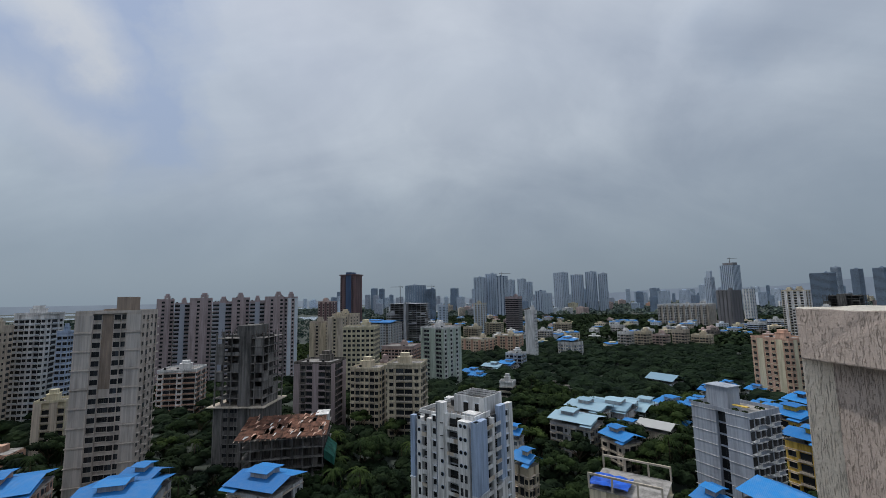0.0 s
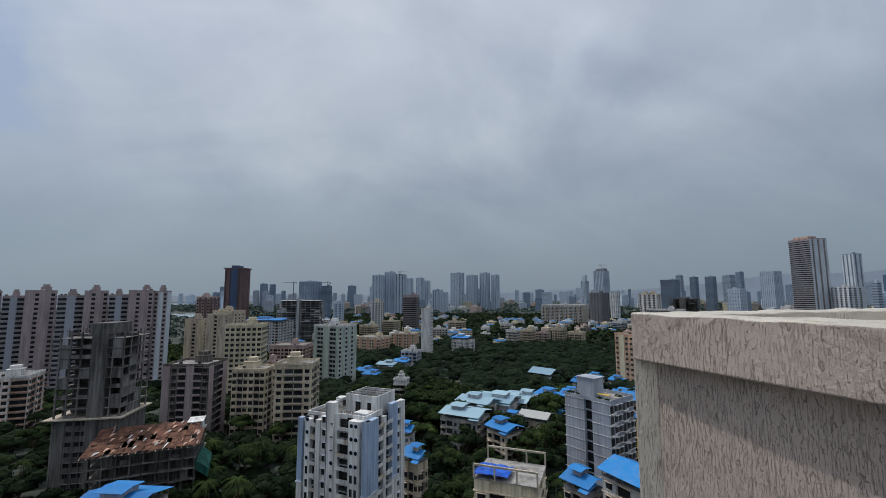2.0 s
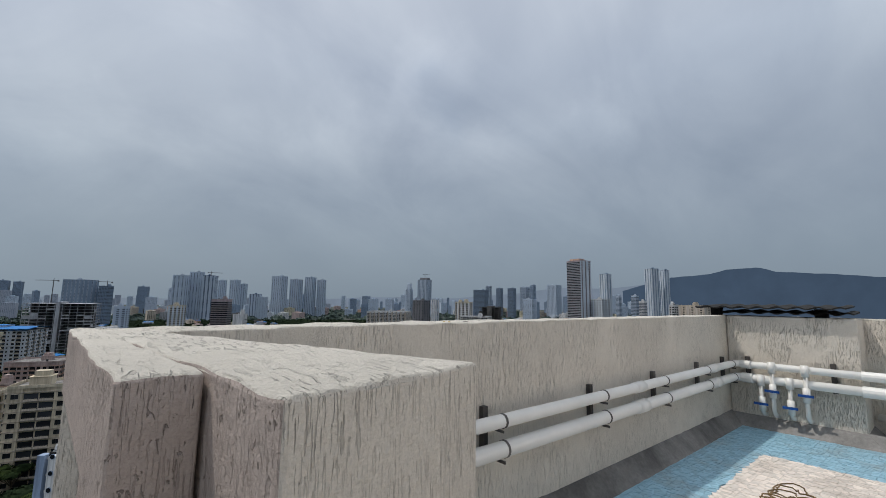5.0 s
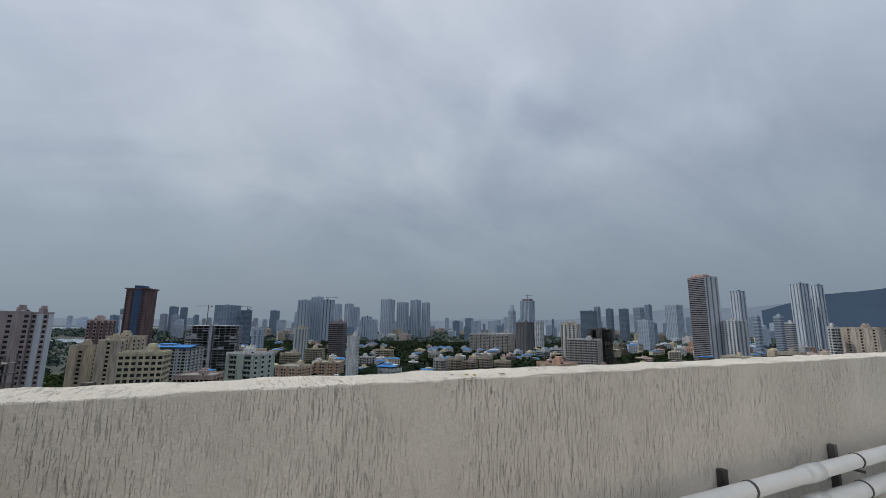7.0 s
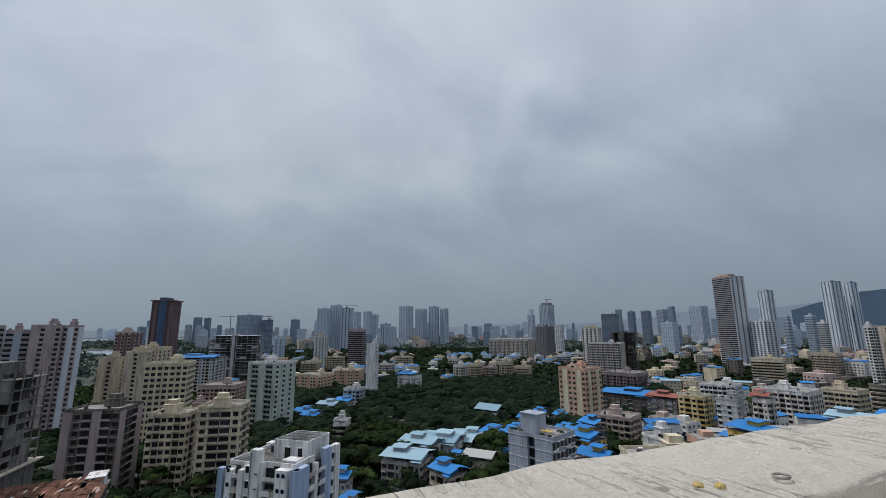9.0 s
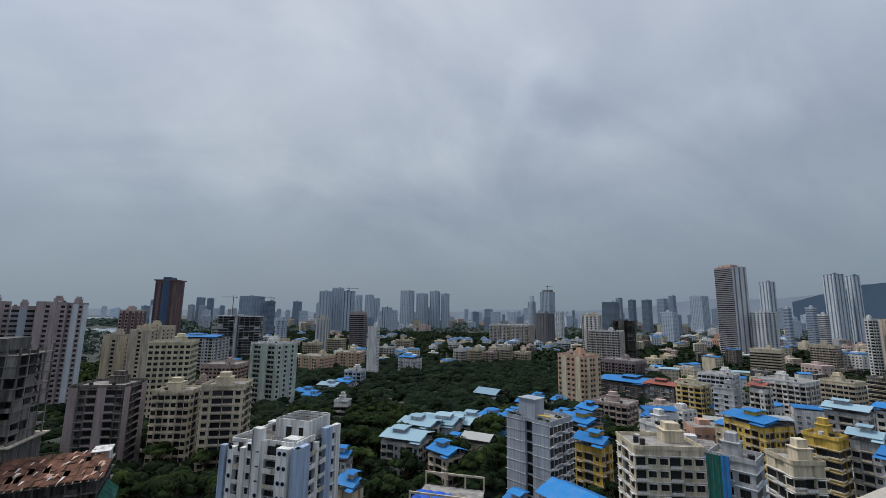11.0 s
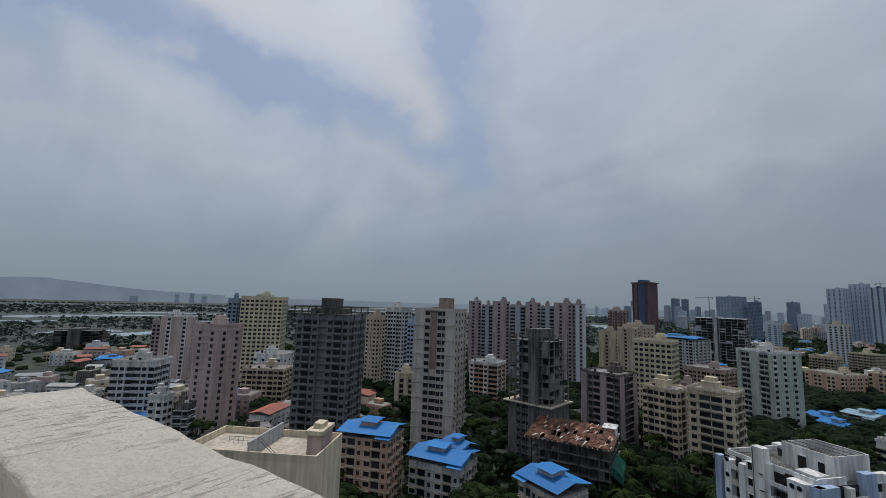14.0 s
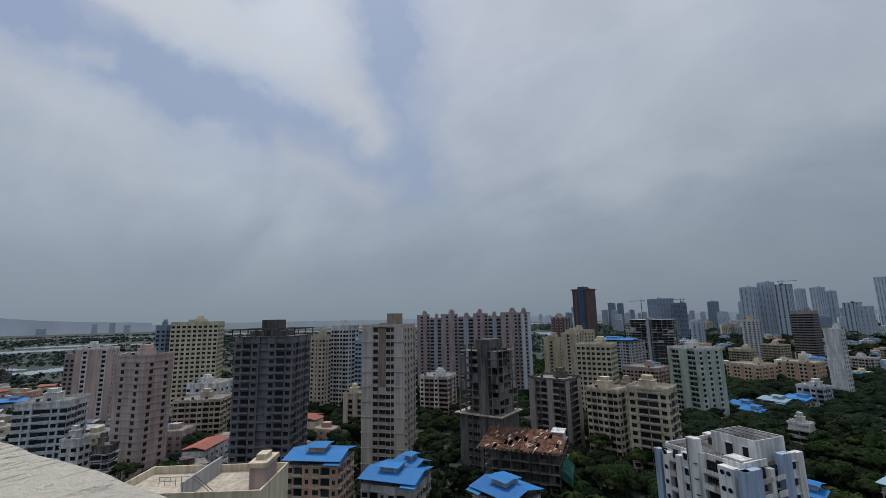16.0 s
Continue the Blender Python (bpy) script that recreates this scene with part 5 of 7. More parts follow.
EAST = 5.7  # inner face of the east wall
SOUTH = -7.0
parapet = new("wall_parapet_north")
parapet.matrix_world = terrace_pose
tagged(parapet, "cream combed-plaster roof parapet with a whitewashed top", "parapet wall", kind="structure")
bm_part("long_wall", slab_mesh([(0.225, -0.23), (EAST + 0.6, -0.23), (EAST + 0.6, 0.0), (0.002, 0.0)], FLOOR - 2.5, TOP, 0.007, seed=1), [PLASTER, CAP], parapet)
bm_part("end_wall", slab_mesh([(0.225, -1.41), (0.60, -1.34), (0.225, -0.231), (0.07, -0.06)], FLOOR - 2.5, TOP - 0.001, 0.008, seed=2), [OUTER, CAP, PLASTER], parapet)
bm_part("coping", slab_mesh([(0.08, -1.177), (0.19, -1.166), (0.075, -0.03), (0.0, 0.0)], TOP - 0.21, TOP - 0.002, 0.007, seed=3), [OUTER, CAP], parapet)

east = new("wall_parapet_east")
east.matrix_world = terrace_pose
tagged(east, "cream plastered east parapet with a projecting pier", "parapet wall", kind="structure")
bm_part("pier", slab_mesh([(EAST, -1.32), (EAST + 0.45, -1.32), (EAST + 0.45, -0.232), (EAST, -0.232)], FLOOR - 0.1, TOP + 0.003, 0.012, seed=4), [PLASTER, CAP], east)
bm_part("far_wall", slab_mesh([(EAST + 0.45, SOUTH), (EAST + 0.68, SOUTH), (EAST + 0.68, -0.25), (EAST + 0.452, -0.25)], FLOOR - 2.5, TOP - 0.002, 0.012, seed=5), [PLASTER, CAP], east)

# mortar crumbs, a ring mark and drops of yellow paint on the parapet's top
MORTAR = paint("grey_mortar", (0.34, 0.31, 0.28), 0.95, 0.3, 20.0, 0.25, fine=90)


def crumb(x, y, r, flat, mat, label):
    s, n = Solid(), 12
    for j, (f, up) in enumerate(((1.0, -0.2), (0.9, 0.45), (0.5, 0.85))):
        for k in range(n):
            w = 2 * math.pi * k / n
            g = r * f * (1 + 0.45 * noise.noise(Vector((math.cos(w) * 1.6 + x * 50, math.sin(w) * 1.6, j * 0.7))))
            s.v.append((x + g * math.cos(w), y + g * math.sin(w), TOP + up * flat))
    for j in range(2):
        s.f += [(j * n + k, j * n + (k + 1) % n, (j + 1) * n + (k + 1) % n, (j + 1) * n + k) for k in range(n)]
    s.f.append(tuple(range(2 * n, 3 * n)))
    s.m = [0] * len(s.f)
    part("crumb", s, mat, parapet, label)


for cx, cy, r in ((1.454, -0.146, 0.022), (1.484, -0.156, 0.016), (1.820, -0.107, 0.020), (1.845, -0.122, 0.012), (1.471, -0.099, 0.014)):
    crumb(cx, cy, r * 0.4, r * 0.2, MORTAR, "grey crumb of mortar")
for cx, cy, r in ((1.508, -0.156, 0.016), (1.532, -0.169, 0.014)):
    crumb(cx, cy, r * 0.45, 0.007, paint("yellow_paint_drop", (0.56, 0.42, 0.16), 0.7, 0.2), "drop of yellow paint")
ring_mark = Solid().tube([(1.641 + 0.012 * math.cos(0.3 * k), -0.181 + 0.009 * math.sin(0.3 * k), TOP + 0.003) for k in range(22)], 0.0018, 6)
part("ring_mark", ring_mark, MORTAR, parapet, "grey ring mark")

skirting = new("baseboard_skirting")
skirting.matrix_world = terrace_pose
tagged(skirting, "rough grey cement fillet along the foot of the parapet", "skirting", kind="structure")
part("fillet", Solid().panel((0.5, -0.36, FLOOR + 0.01), (EAST, -0.36, FLOOR + 0.01), (EAST, -0.225, FLOOR + 0.14), (0.5, -0.225, FLOOR + 0.14), 0.15), SKIRT, skirting)
part("fillet", Solid().panel((EAST - 0.13, -1.43, FLOOR + 0.01), (EAST + 0.005, -1.43, FLOOR + 0.13), (EAST + 0.005, -0.24, FLOOR + 0.13), (EAST - 0.13, -0.36, FLOOR + 0.01), 0.15), SKIRT, skirting)
part("fillet", Solid().panel((EAST + 0.33, SOUTH, FLOOR + 0.01), (EAST + 0.46, SOUTH, FLOOR + 0.13), (EAST + 0.46, -1.43, FLOOR + 0.13), (EAST + 0.33, -1.43, FLOOR + 0.01), 0.15), SKIRT, skirting)
part("fillet", Solid().panel((EAST - 0.13, -1.44, FLOOR + 0.01), (EAST + 0.45, -1.44, FLOOR + 0.01), (EAST + 0.45, -1.315, FLOOR + 0.13), (EAST, -1.315, FLOOR + 0.13), 0.15), SKIRT, skirting)


def mosaic(name, base):
    m = bpy.data.materials.new(name)
    m.use_nodes = True
    n = Nodes(m.node_tree)
    rnd = n.add("ObjectInfo").outputs["Random"]
    isl = n.add("NewGeometry").outputs["Random Per Island"]
    co = n.add("TexCoord").outputs["Object"]
    dirt = n.add("TexNoise", None, Vector=co, Scale=2.2, Detail=6.0, Roughness=0.7).outputs[0]
    c = n.mix(1.0, (*base, 1), n.ramp(isl, [(0.0, (0.8, 0.8, 0.8)), (1.0, (1.15, 1.12, 1.1))]), "MULTIPLY")
    c = n.mix(n.ramp(dirt, [(0.5, (0, 0, 0)), (0.75, (0.6, 0.6, 0.6))]), c, (0.20, 0.15, 0.11))
    p = n.add("BsdfPrincipled", None, Base_Color=c, Roughness=0.42)
    n.add("OutputMaterial", None, Surface=p.outputs[0])
    return m


def broken_tiles(x0, y0, x1, y1, size, seed, keep):
    """Broken china tiles: a warped grid of chips with open joints."""
    r = random.Random(seed)
    s = Solid()
    nx, ny = int((x1 - x0) / size), int((y1 - y0) / size)
    pts = {}
    for i in range(nx + 1):
        for j in range(ny + 1):
            e = 0.33 * size
            pts[i, j] = (x0 + i * (x1 - x0) / nx + r.uniform(-e, e) * (0 < i < nx), y0 + j * (y1 - y0) / ny + r.uniform(-e, e) * (0 < j < ny))
    for i in range(nx):
        for j in range(ny):
            q = [pts[i, j], pts[i + 1, j], pts[i + 1, j + 1], pts[i, j + 1]]
            cx, cy = sum(p[0] for p in q) / 4, sum(p[1] for p in q) / 4
            if not keep(cx, cy):
                continue
            polys = [q] if r.random() < 0.6 else ([[q[0], q[1], q[2]], [q[0], q[2], q[3]]])
            for g in polys:
                mx, my = sum(p[0] for p in g) / len(g), sum(p[1] for p in g) / len(g)
                z = FLOOR + 0.012 + r.uniform(0, 0.003)
                b = len(s.v)
                k = 0.94
                s.v += [(mx + (px - mx) * k, my + (py - my) * k, z) for px, py in g] + [(px, py, FLOOR + 0.002) for px, py in [(mx + (a - mx) * k, my + (c - my) * k) for a, c in g]]
                n = len(g)
                s.f.append(tuple(b + t for t in range(n)))
                s.m.append(0)
                for t in range(n):
                    s.f.append((b + t, b + n + t, b + n + (t + 1) % n, b + (t + 1) % n))
                    s.m.append(0)
    return s


deck = new("floor")
deck.matrix_world = terrace_pose
tagged(deck, "roof terrace paved with broken white and blue china tiles", "floor", kind="structure")
part("screed", Solid().box(0.3, SOUTH, FLOOR - 0.3, EAST + 0.5, -0.23, FLOOR), SKIRT, deck)
border = lambda x, y: y > -0.74 or (x > EAST - 1.05 and y > -1.95) or x > EAST - 0.35
part("white_tiles", broken_tiles(0.3, SOUTH, EAST + 0.4, -0.3, 0.04, 11, lambda x, y: not border(x, y)), mosaic("white_china", (0.72, 0.66, 0.60)), deck, "broken white china tiles", kind="stuff")
part("blue_tiles", broken_tiles(0.3, -2.3, EAST + 0.4, -0.3, 0.04, 12, border), mosaic("blue_china", (0.25, 0.44, 0.55)), deck, "broken pale blue china tiles", kind="stuff")

# water pipes along the parapet
pipes = thing("water_pipes", 0, 0, 0, 0, "pair of white plastic water pipes clamped along the parapet", "pipe")
pipes.matrix_world = terrace_pose
z1, z2 = TOP - 0.52, TOP - 0.66
yp, xp = -0.31, EAST - 0.08


def bend(a, c, b, r=0.08):
    """Points of a run from a round the corner c to b."""
    a, c, b = Vector(a), Vector(c), Vector(b)
    p, q = c + (a - c).normalized() * r, c + (b - c).normalized() * r
    return [tuple(a)] + [tuple(p.lerp(c, t).lerp(c.lerp(q, t), t)) for t in (0, 0.25, 0.5, 0.75, 1)] + [tuple(b)]


def pipe_run(z, r, off):
    part("pipe", Solid().tube(bend((0.75, yp - off, z), (xp - off, yp - off, z), (xp - off, -1.47 - off, z)), r, 14), PVC, pipes, smooth=True)
    part("pipe", Solid().tube(bend((xp - off, -1.47 - off, z), (xp - off + 0.02, -1.55 - off, z), (EAST + 0.32, -1.55 - off, z), 0.02), r, 14), PVC, pipes, smooth=True)
    part("pipe", Solid().tube([(EAST + 0.33, -1.49 - off, z), (EAST + 0.33, SOUTH, z)], r, 14), PVC, pipes, smooth=True)
    for px in (3.28, 4.9):
        part("coupling", Solid().tube([(px, yp - off, z), (px + 0.14, yp - off, z)], r * 1.16, 14), PVC, pipes, smooth=True)
    part("elbow", Solid().tube([(xp - off - 0.02, yp - off - 0.16, z), (xp - off, yp - off - 0.06, z)], r * 1.2, 14), PVC, pipes)
    part("elbow", Solid().tube([(xp - off, -1.32, z), (xp - off, -1.49 - off, z)], r * 1.2, 14), PVC, pipes)


pipe_run(z1, 0.036, 0.0)
pipe_run(z2, 0.043, 0.01)
for px in (1.70, 2.74, 3.72, 4.68, 5.42):
    br = part("bracket", Solid().box(px, -0.262, z2 - 0.03, px + 0.035, -0.225, z1 + 0.075).box(px + 0.05, -0.36, z1 - 0.045, px + 0.056, -0.225, z1 - 0.032).box(px + 0.05, -0.37, z2 - 0.055, px + 0.056, -0.225, z2 - 0.04), STEEL, pipes, "rusted steel bracket")
    for z, r, off in ((z1, 0.039, 0.0), (z2, 0.046, 0.01)):
        part("clamp", Solid().tube([(px + 0.09, yp - off, z), (px + 0.105, yp - off, z)], r, 14), STEEL, br)
for py in (-0.42, -1.12, -2.3, -3.3):
    bx = EAST if py > -1.3 else EAST + 0.45
    part("bracket", Solid().box(bx - 0.035, py - 0.02, z2 - 0.06, bx + 0.005, py + 0.02, z1 + 0.08), STEEL, pipes, "rusted steel bracket")

# down pipes with blue valves on the pier
for i, (py, ztop) in enumerate(((-0.55, z2), (-0.65, z1), (-0.79, z2), (-0.92, z1))):
    px = xp - 0.05
    down = thing("valve_pipe", 0, 0, 0, 0, "short white down pipe with a blue-handled valve", "pipe", "valve pipes on the pier")
    down.matrix_world = terrace_pose
    r = 0.021
    part("pipe", Solid().tube([(px, py, ztop), (px, py, FLOOR + 0.22)] + [(px + 0.09 * t, py, FLOOR + 0.22 - 0.06 * math.sin(t * 1.57)) for t in (0.4, 0.8)] + [(EAST + 0.01, py, FLOOR + 0.15)], r, 10), PVC, down, smooth=True)
    zv = ztop - 0.24
    body = part("valve", Solid().tube([(px, py, zv - 0.07), (px, py, zv + 0.07)], r * 1.5, 10), PVC, down, smooth=True)
    part("handle", Solid().box(px - 0.055, py - 0.06, zv - 0.01, px - 0.035, py + 0.06, zv + 0.012).box(px - 0.05, py - 0.015, zv - 0.012, px, py + 0.015, zv + 0.012), VALVE, body, "blue valve handle")
    part("socket", Solid().tube([(px, py, ztop - 0.06), (px, py, ztop + 0.05)], r * 1.55, 10), PVC, down, smooth=True)
manifold = thing("valve_pipe", 0, 0, 0, 0, "white pipe loop with two blue valves beside the pier", "pipe", "valve pipes on the pier")
manifold.matrix_world = terrace_pose
part("pipe", Solid().tube([(EAST + 0.30, -1.55, z1 + 0.02), (EAST + 0.22, -1.72, z1 + 0.02), (EAST + 0.22, -1.77, z1 - 0.05), (EAST + 0.22, -1.77, FLOOR + 0.3), (EAST + 0.26, -1.67, FLOOR + 0.22), (EAST + 0.40, -1.37, FLOOR + 0.22)], 0.04, 10), PVC, manifold, smooth=True)
for dz in (0.0, 0.09):
    part("handle", Solid().box(EAST + 0.15, -1.87, z2 - 0.04 - dz, EAST + 0.18, -1.75, z2 - dz), VALVE, manifold, "blue valve handle")

# dark corrugated sheet lying on the pier
sheet_thing = thing("roofing_sheet", 0, 0, 0, 0, "black weathered corrugated sheets lying on the parapet corner", "roofing sheet")
sheet_thing.matrix_world = terrace_pose
BLACK = paint("black_sheet", (0.02, 0.019, 0.018), 0.85, 0.3, 3.0, 0.2)


def wavy(x0, x1, y0, y1, z, tilt, waves):
    s = Solid()
    n = waves * 6
    for i in range(n + 1):
        f = i / n
        yy = y0 + (y1 - y0) * f
        zz = z + 0.012 * math.sin(f * waves * 6.283)
        s.v += [(x0, yy, zz), (x1, yy, zz + tilt), (x0, yy, zz - 0.014), (x1, yy, zz + tilt - 0.014)]
    for i in range(n):
        b = 4 * i
        s.f += [(b, b + 4, b + 5, b + 1), (b + 2, b + 3, b + 7, b + 6), (b, b + 2, b + 6, b + 4), (b + 1, b + 5, b + 7, b + 3)]
    s.f += [(0, 1, 3, 2), (4 * n, 4 * n + 2, 4 * n + 3, 4 * n + 1)]
    s.m = [0] * len(s.f)
    return s


part("sheet", wavy(EAST - 0.10, EAST + 0.55, -1.26, 0.05, TOP + 0.105, 0.025, 8), BLACK, sheet_thing)
part("sheet", wavy(EAST + 0.03, EAST + 0.5, -1.30, -0.18, TOP + 0.05, 0.02, 7), BLACK, sheet_thing)
part("batten", Solid().box(EAST + 0.1, -0.15, TOP + 0.003, EAST + 0.2, -0.05, TOP + 0.09), BLACK, sheet_thing)
part("batten", Solid().box(EAST + 0.1, -1.1, TOP + 0.004, EAST + 0.2, -1.0, TOP + 0.09), BLACK, sheet_thing)

# a coil of rope on the floor
coil = Solid()
rr = random.Random(5)
for k in range(8):
    n = 26
    pts = []
    for i in range(n + 1):
        a = 2 * math.pi * i / n
        r = 0.14 + 0.04 * math.sin(3 * a + k) + rr.uniform(-0.03, 0.03)
        pts.append((3.38 + r * math.cos(a) * 1.0 + 0.03 * k, -1.16 + r * math.sin(a) * 0.8, FLOOR + 0.03 + 0.012 * k))
    coil.tube(pts, 0.0045, 5)
rope = part("rope", coil, paint("jute_rope", (0.26, 0.17, 0.08), 0.95, 0.2, 5, 0.2))
rope.matrix_world = terrace_pose
tagged(rope, "coil of brown rope lying on the tiles", "rope")

# the other roof block beyond the end wall
block = new("wall_roof_block")
block.matrix_world = terrace_pose
tagged(block, "plastered roof block with a projecting coping, in shade", "roof block", kind="structure")
BX, BY, BZ = -5.40, 0.14, TOP + 0.087
# darker copy of the combed plaster, with the block's shade in its colour
BLOCKP = rough_plaster("combed_plaster_shaded", (0.36, 0.30, 0.27), 0.6)
bm_part("block_wall", slab_mesh([(BX - 3.0, BY - 3.0), (BX - 0.07, BY - 3.0), (BX - 0.07, BY - 0.07), (BX - 3.0, BY - 0.07)], FLOOR - 2.5, BZ - 0.1, 0.01, seed=6), [BLOCKP, CAP], block)
for i, (a, b, c, e) in enumerate(((BX - 3.1, BY - 0.3, BX, BY), (BX - 3.1, BY - 3.1, BX, BY - 2.8), (BX - 3.1, BY - 2.8, BX - 2.8, BY - 0.3), (BX - 0.3, BY - 2.8, BX, BY - 0.3))):
    bm_part("block_coping", slab_mesh([(a, b), (c, b), (c, e), (a, e)], BZ - 0.2, BZ + 0.002 * (i < 2), 0.012, seed=7 + i), [BLOCKP, CAP], block)

# the building that carries the terrace
own = new("wall_own_building")
own.matrix_world = terrace_pose
tagged(own, "cream rendered wall of the tall building under the terrace", "building wall", kind="structure")
part("body", Solid().box(0.1, -16, 0, EAST + 0.6, -0.06, FLOOR - 2.45).box(-7, -16, 0, 0.1, -3.0, FLOOR - 2.5), WALLS["cream"], own)
part("landing", Solid().box(-7, -16, FLOOR - 2.5, 0.1, -1.45, FLOOR - 0.35), SKIRT, own)
part("deck_slab", Solid().box(0.3, SOUTH - 2, FLOOR - 2.4, EAST + 0.44, -0.24, FLOOR - 0.31), SKIRT, own)
south = new("wall_parapet_south")
south.matrix_world = terrace_pose
tagged(south, "plain plastered wall closing the terrace", "wall", kind="structure")
part("body", Solid().box(-7, -8.4, FLOOR - 0.3, EAST + 0.6, -8.2, FLOOR + 2.8), WALLS["cream"], south)


# ---- the town, the nearest and largest first ----
greytower(-158.1, 119.3, 29.9, 24.5, 20.6, 61.4)
tantower(-118.1, 148.6, 17.8, 19.0, 15.9, 61.0)
unftower(-75.5, 159.3, -3.8, 18.5, 15.9, 52.1)
rustblock(-56.1, 147.8, 9.0, 26.0, 22.6, 22.0)
flats(-64.6, 212.4, -11.1, 19.7, 16.7, 33.6, wall='old', trim='mauve', pat='PWBPBW', pat2='PWBP', detail=2, wstyle='plain', label='soot-stained grey old apartment building with a dark weathered facade')
whiteblue(2.3, 112.4, -37.3, 21.0, 17.9, 35.3)
greynear(76.6, 116.7, -66.1, 15.2, 13.1, 32.7)
flats(191.8, 244.6, -73.6, 21.6, 18.4, 37.0, wall='orange', trim='yellow', pat='WPW', pat2='WPW', detail=2, wstyle='grille', storey=3.3, label='orange-pink apartment building with pale window grilles')
flats(-5.2, 305.8, -40.3, 22.5, 18.9, 42.6, wall='white', trim='green', pat='PBBP', pat2='WP', detail=2, label='white tower block with dark stacked balconies')
flats(78.7, 395.8, -32.5, 9.4, 8.2, 50.1, wall='white', trim='white', pat='.', pat2='w', detail=1, label='slim blank white slab tower')
flats(-19.6, 197.4, -10.7, 15.9, 13.4, 34.2, wall='cream', trim='beige', pat='WBBW', detail=2, label='cream apartment block with curved balcony fronts')
flats(-39.5, 209.9, -14.2, 15.1, 12.6, 30.6, wall='cream', trim='beige', pat='WBW', detail=2)
flats(-57.5, 280.0, -2.8, 20.9, 17.2, 45.7, wall='yellow', trim='cream', pat='W', pat2='W', detail=2, wstyle='plain', label='pale yellow tower block with a regular grid of windows')
flats(-216.2, 95.4, 15.3, 16.6, 14.3, 50.1, wall='pink', trim='pink', pat='.W.', pat2='.W.', detail=2, wstyle='plain', label='pinkish grey tower block with dark window slots')
flats(-307.3, 167.8, 49.4, 29.4, 24.1, 64.3, wall='yellow', trim='cream', pat='W', detail=1, ww=2.0, wstyle='plain', label='large pale yellow tower with small dark windows', tower=(-0.2, 0.15, 2.5, 'yellow'))
flats(-328.9, 154.4, 38.6, 7.4, 6.2, 62.4, wall='farblue', pat='W', detail=1)
flats(-230.5, 235.6, 8.0, 16.1, 13.6, 59.4, wall='white', trim='palegrey', pat='WBW', detail=1, label='white tower block with stacked balconies')
flats(-207.4, 226.8, 11.3, 5.6, 4.8, 49.5, wall='skyblue', trim='palegrey', pat='W', detail=1)
flats(-237.0, 218.1, 4.3, 11.3, 9.6, 53.3, wall='beige', trim='beige', pat='WwW', detail=1, wstyle='plain', label='beige tower block with small dark windows')
flats(-170.7, 183.6, 22.2, 10.9, 9.1, 23.4, wall='yellow', trim='beige', pat='PB', detail=1, label='yellowish apartment block with caged balconies')
flats(-158.6, 252.6, 11.0, 20.6, 17.6, 25.1, wall='white', trim='orange', pat='WBB', detail=1, label='white low apartment block with reddish balconies')
flats(-219.7, 325.5, 33.3, 11.4, 16.0, 66.4, wall='mauve', trim='mauve', pat='PWPW', detail=1, wstyle='plain', group='joined tower blocks', label='tall mauve and grey joined tower block')
flats(-207.6, 327.4, 31.8, 9.9, 16.0, 63.3, wall='mauve', trim='hazebleachmauve', pat='SPS', detail=1, wstyle='plain', group='joined tower blocks', label='tall mauve and grey joined tower block')
flats(-193.4, 328.4, 29.5, 15.1, 16.0, 66.7, wall='mauve', trim='mauve', pat='PWPW', detail=1, wstyle='plain', group='joined tower blocks', label='tall mauve and grey joined tower block')
flats(-178.0, 331.0, 27.4, 13.2, 16.0, 63.6, wall='mauve', trim='hazebleachmauve', pat='SPS', detail=1, wstyle='plain', group='joined tower blocks', label='tall mauve and grey joined tower block')
flats(-164.4, 333.0, 25.4, 12.6, 16.0, 66.5, wall='mauve', trim='mauve', pat='PWPW', detail=1, wstyle='plain', group='joined tower blocks', label='tall mauve and grey joined tower block')
flats(-152.1, 335.0, 23.7, 10.5, 16.0, 63.9, wall='mauve', trim='hazebleachmauve', pat='SPS', detail=1, wstyle='plain', group='joined tower blocks', label='tall mauve and grey joined tower block')
flats(-139.0, 336.4, 21.5, 14.2, 16.0, 66.8, wall='mauve', trim='mauve', pat='PWPW', detail=1, wstyle='plain', group='joined tower blocks', label='tall mauve and grey joined tower block')
flats(-124.9, 334.2, -26.4, 7.9, 6.8, 66.4, wall='mauve', trim='palegrey', pat='WP', detail=1, wstyle='plain', group='joined tower blocks', label='tall mauve and grey joined tower block')
browntower(-141.0, 621.5, -14.7, 24.7, 20.8, 98.5)
flats(-135.4, 476.0, -13.4, 16.2, 13.5, 61.8, wall='pink', trim='brick', pat='WP', detail=1, label='reddish brown tower block')
flats(-115.9, 380.1, -2.6, 13.4, 11.2, 44.2, wall='beige', trim='cream', pat='PWP', detail=1)
flats(-97.1, 369.5, -7.7, 12.8, 10.8, 48.4, wall='cream', trim='beige', pat='PWP', detail=1)
flats(-99.5, 413.0, -17.9, 20.7, 17.6, 49.7, wall='cream', trim='beige', pat='WP', detail=1)
frame_block(-52.6, 586.1, -6.0, 53.4, 46.6, 57.2, nx=9, ny=4, con=WALLS['grey'], core=(0.46, 0.52), infill=0.2, label='long unfinished concrete tower frame with scaffolding on top')
flats(-43.6, 399.8, -16.0, 29.7, 25.6, 20.0, wall='pink', trim='orange', pat='WBW', detail=1)
shed_flats(-77.6, 496.9, -16.3, 39.0, 33.5, 36.0, wall='palegrey', sheet='blue')
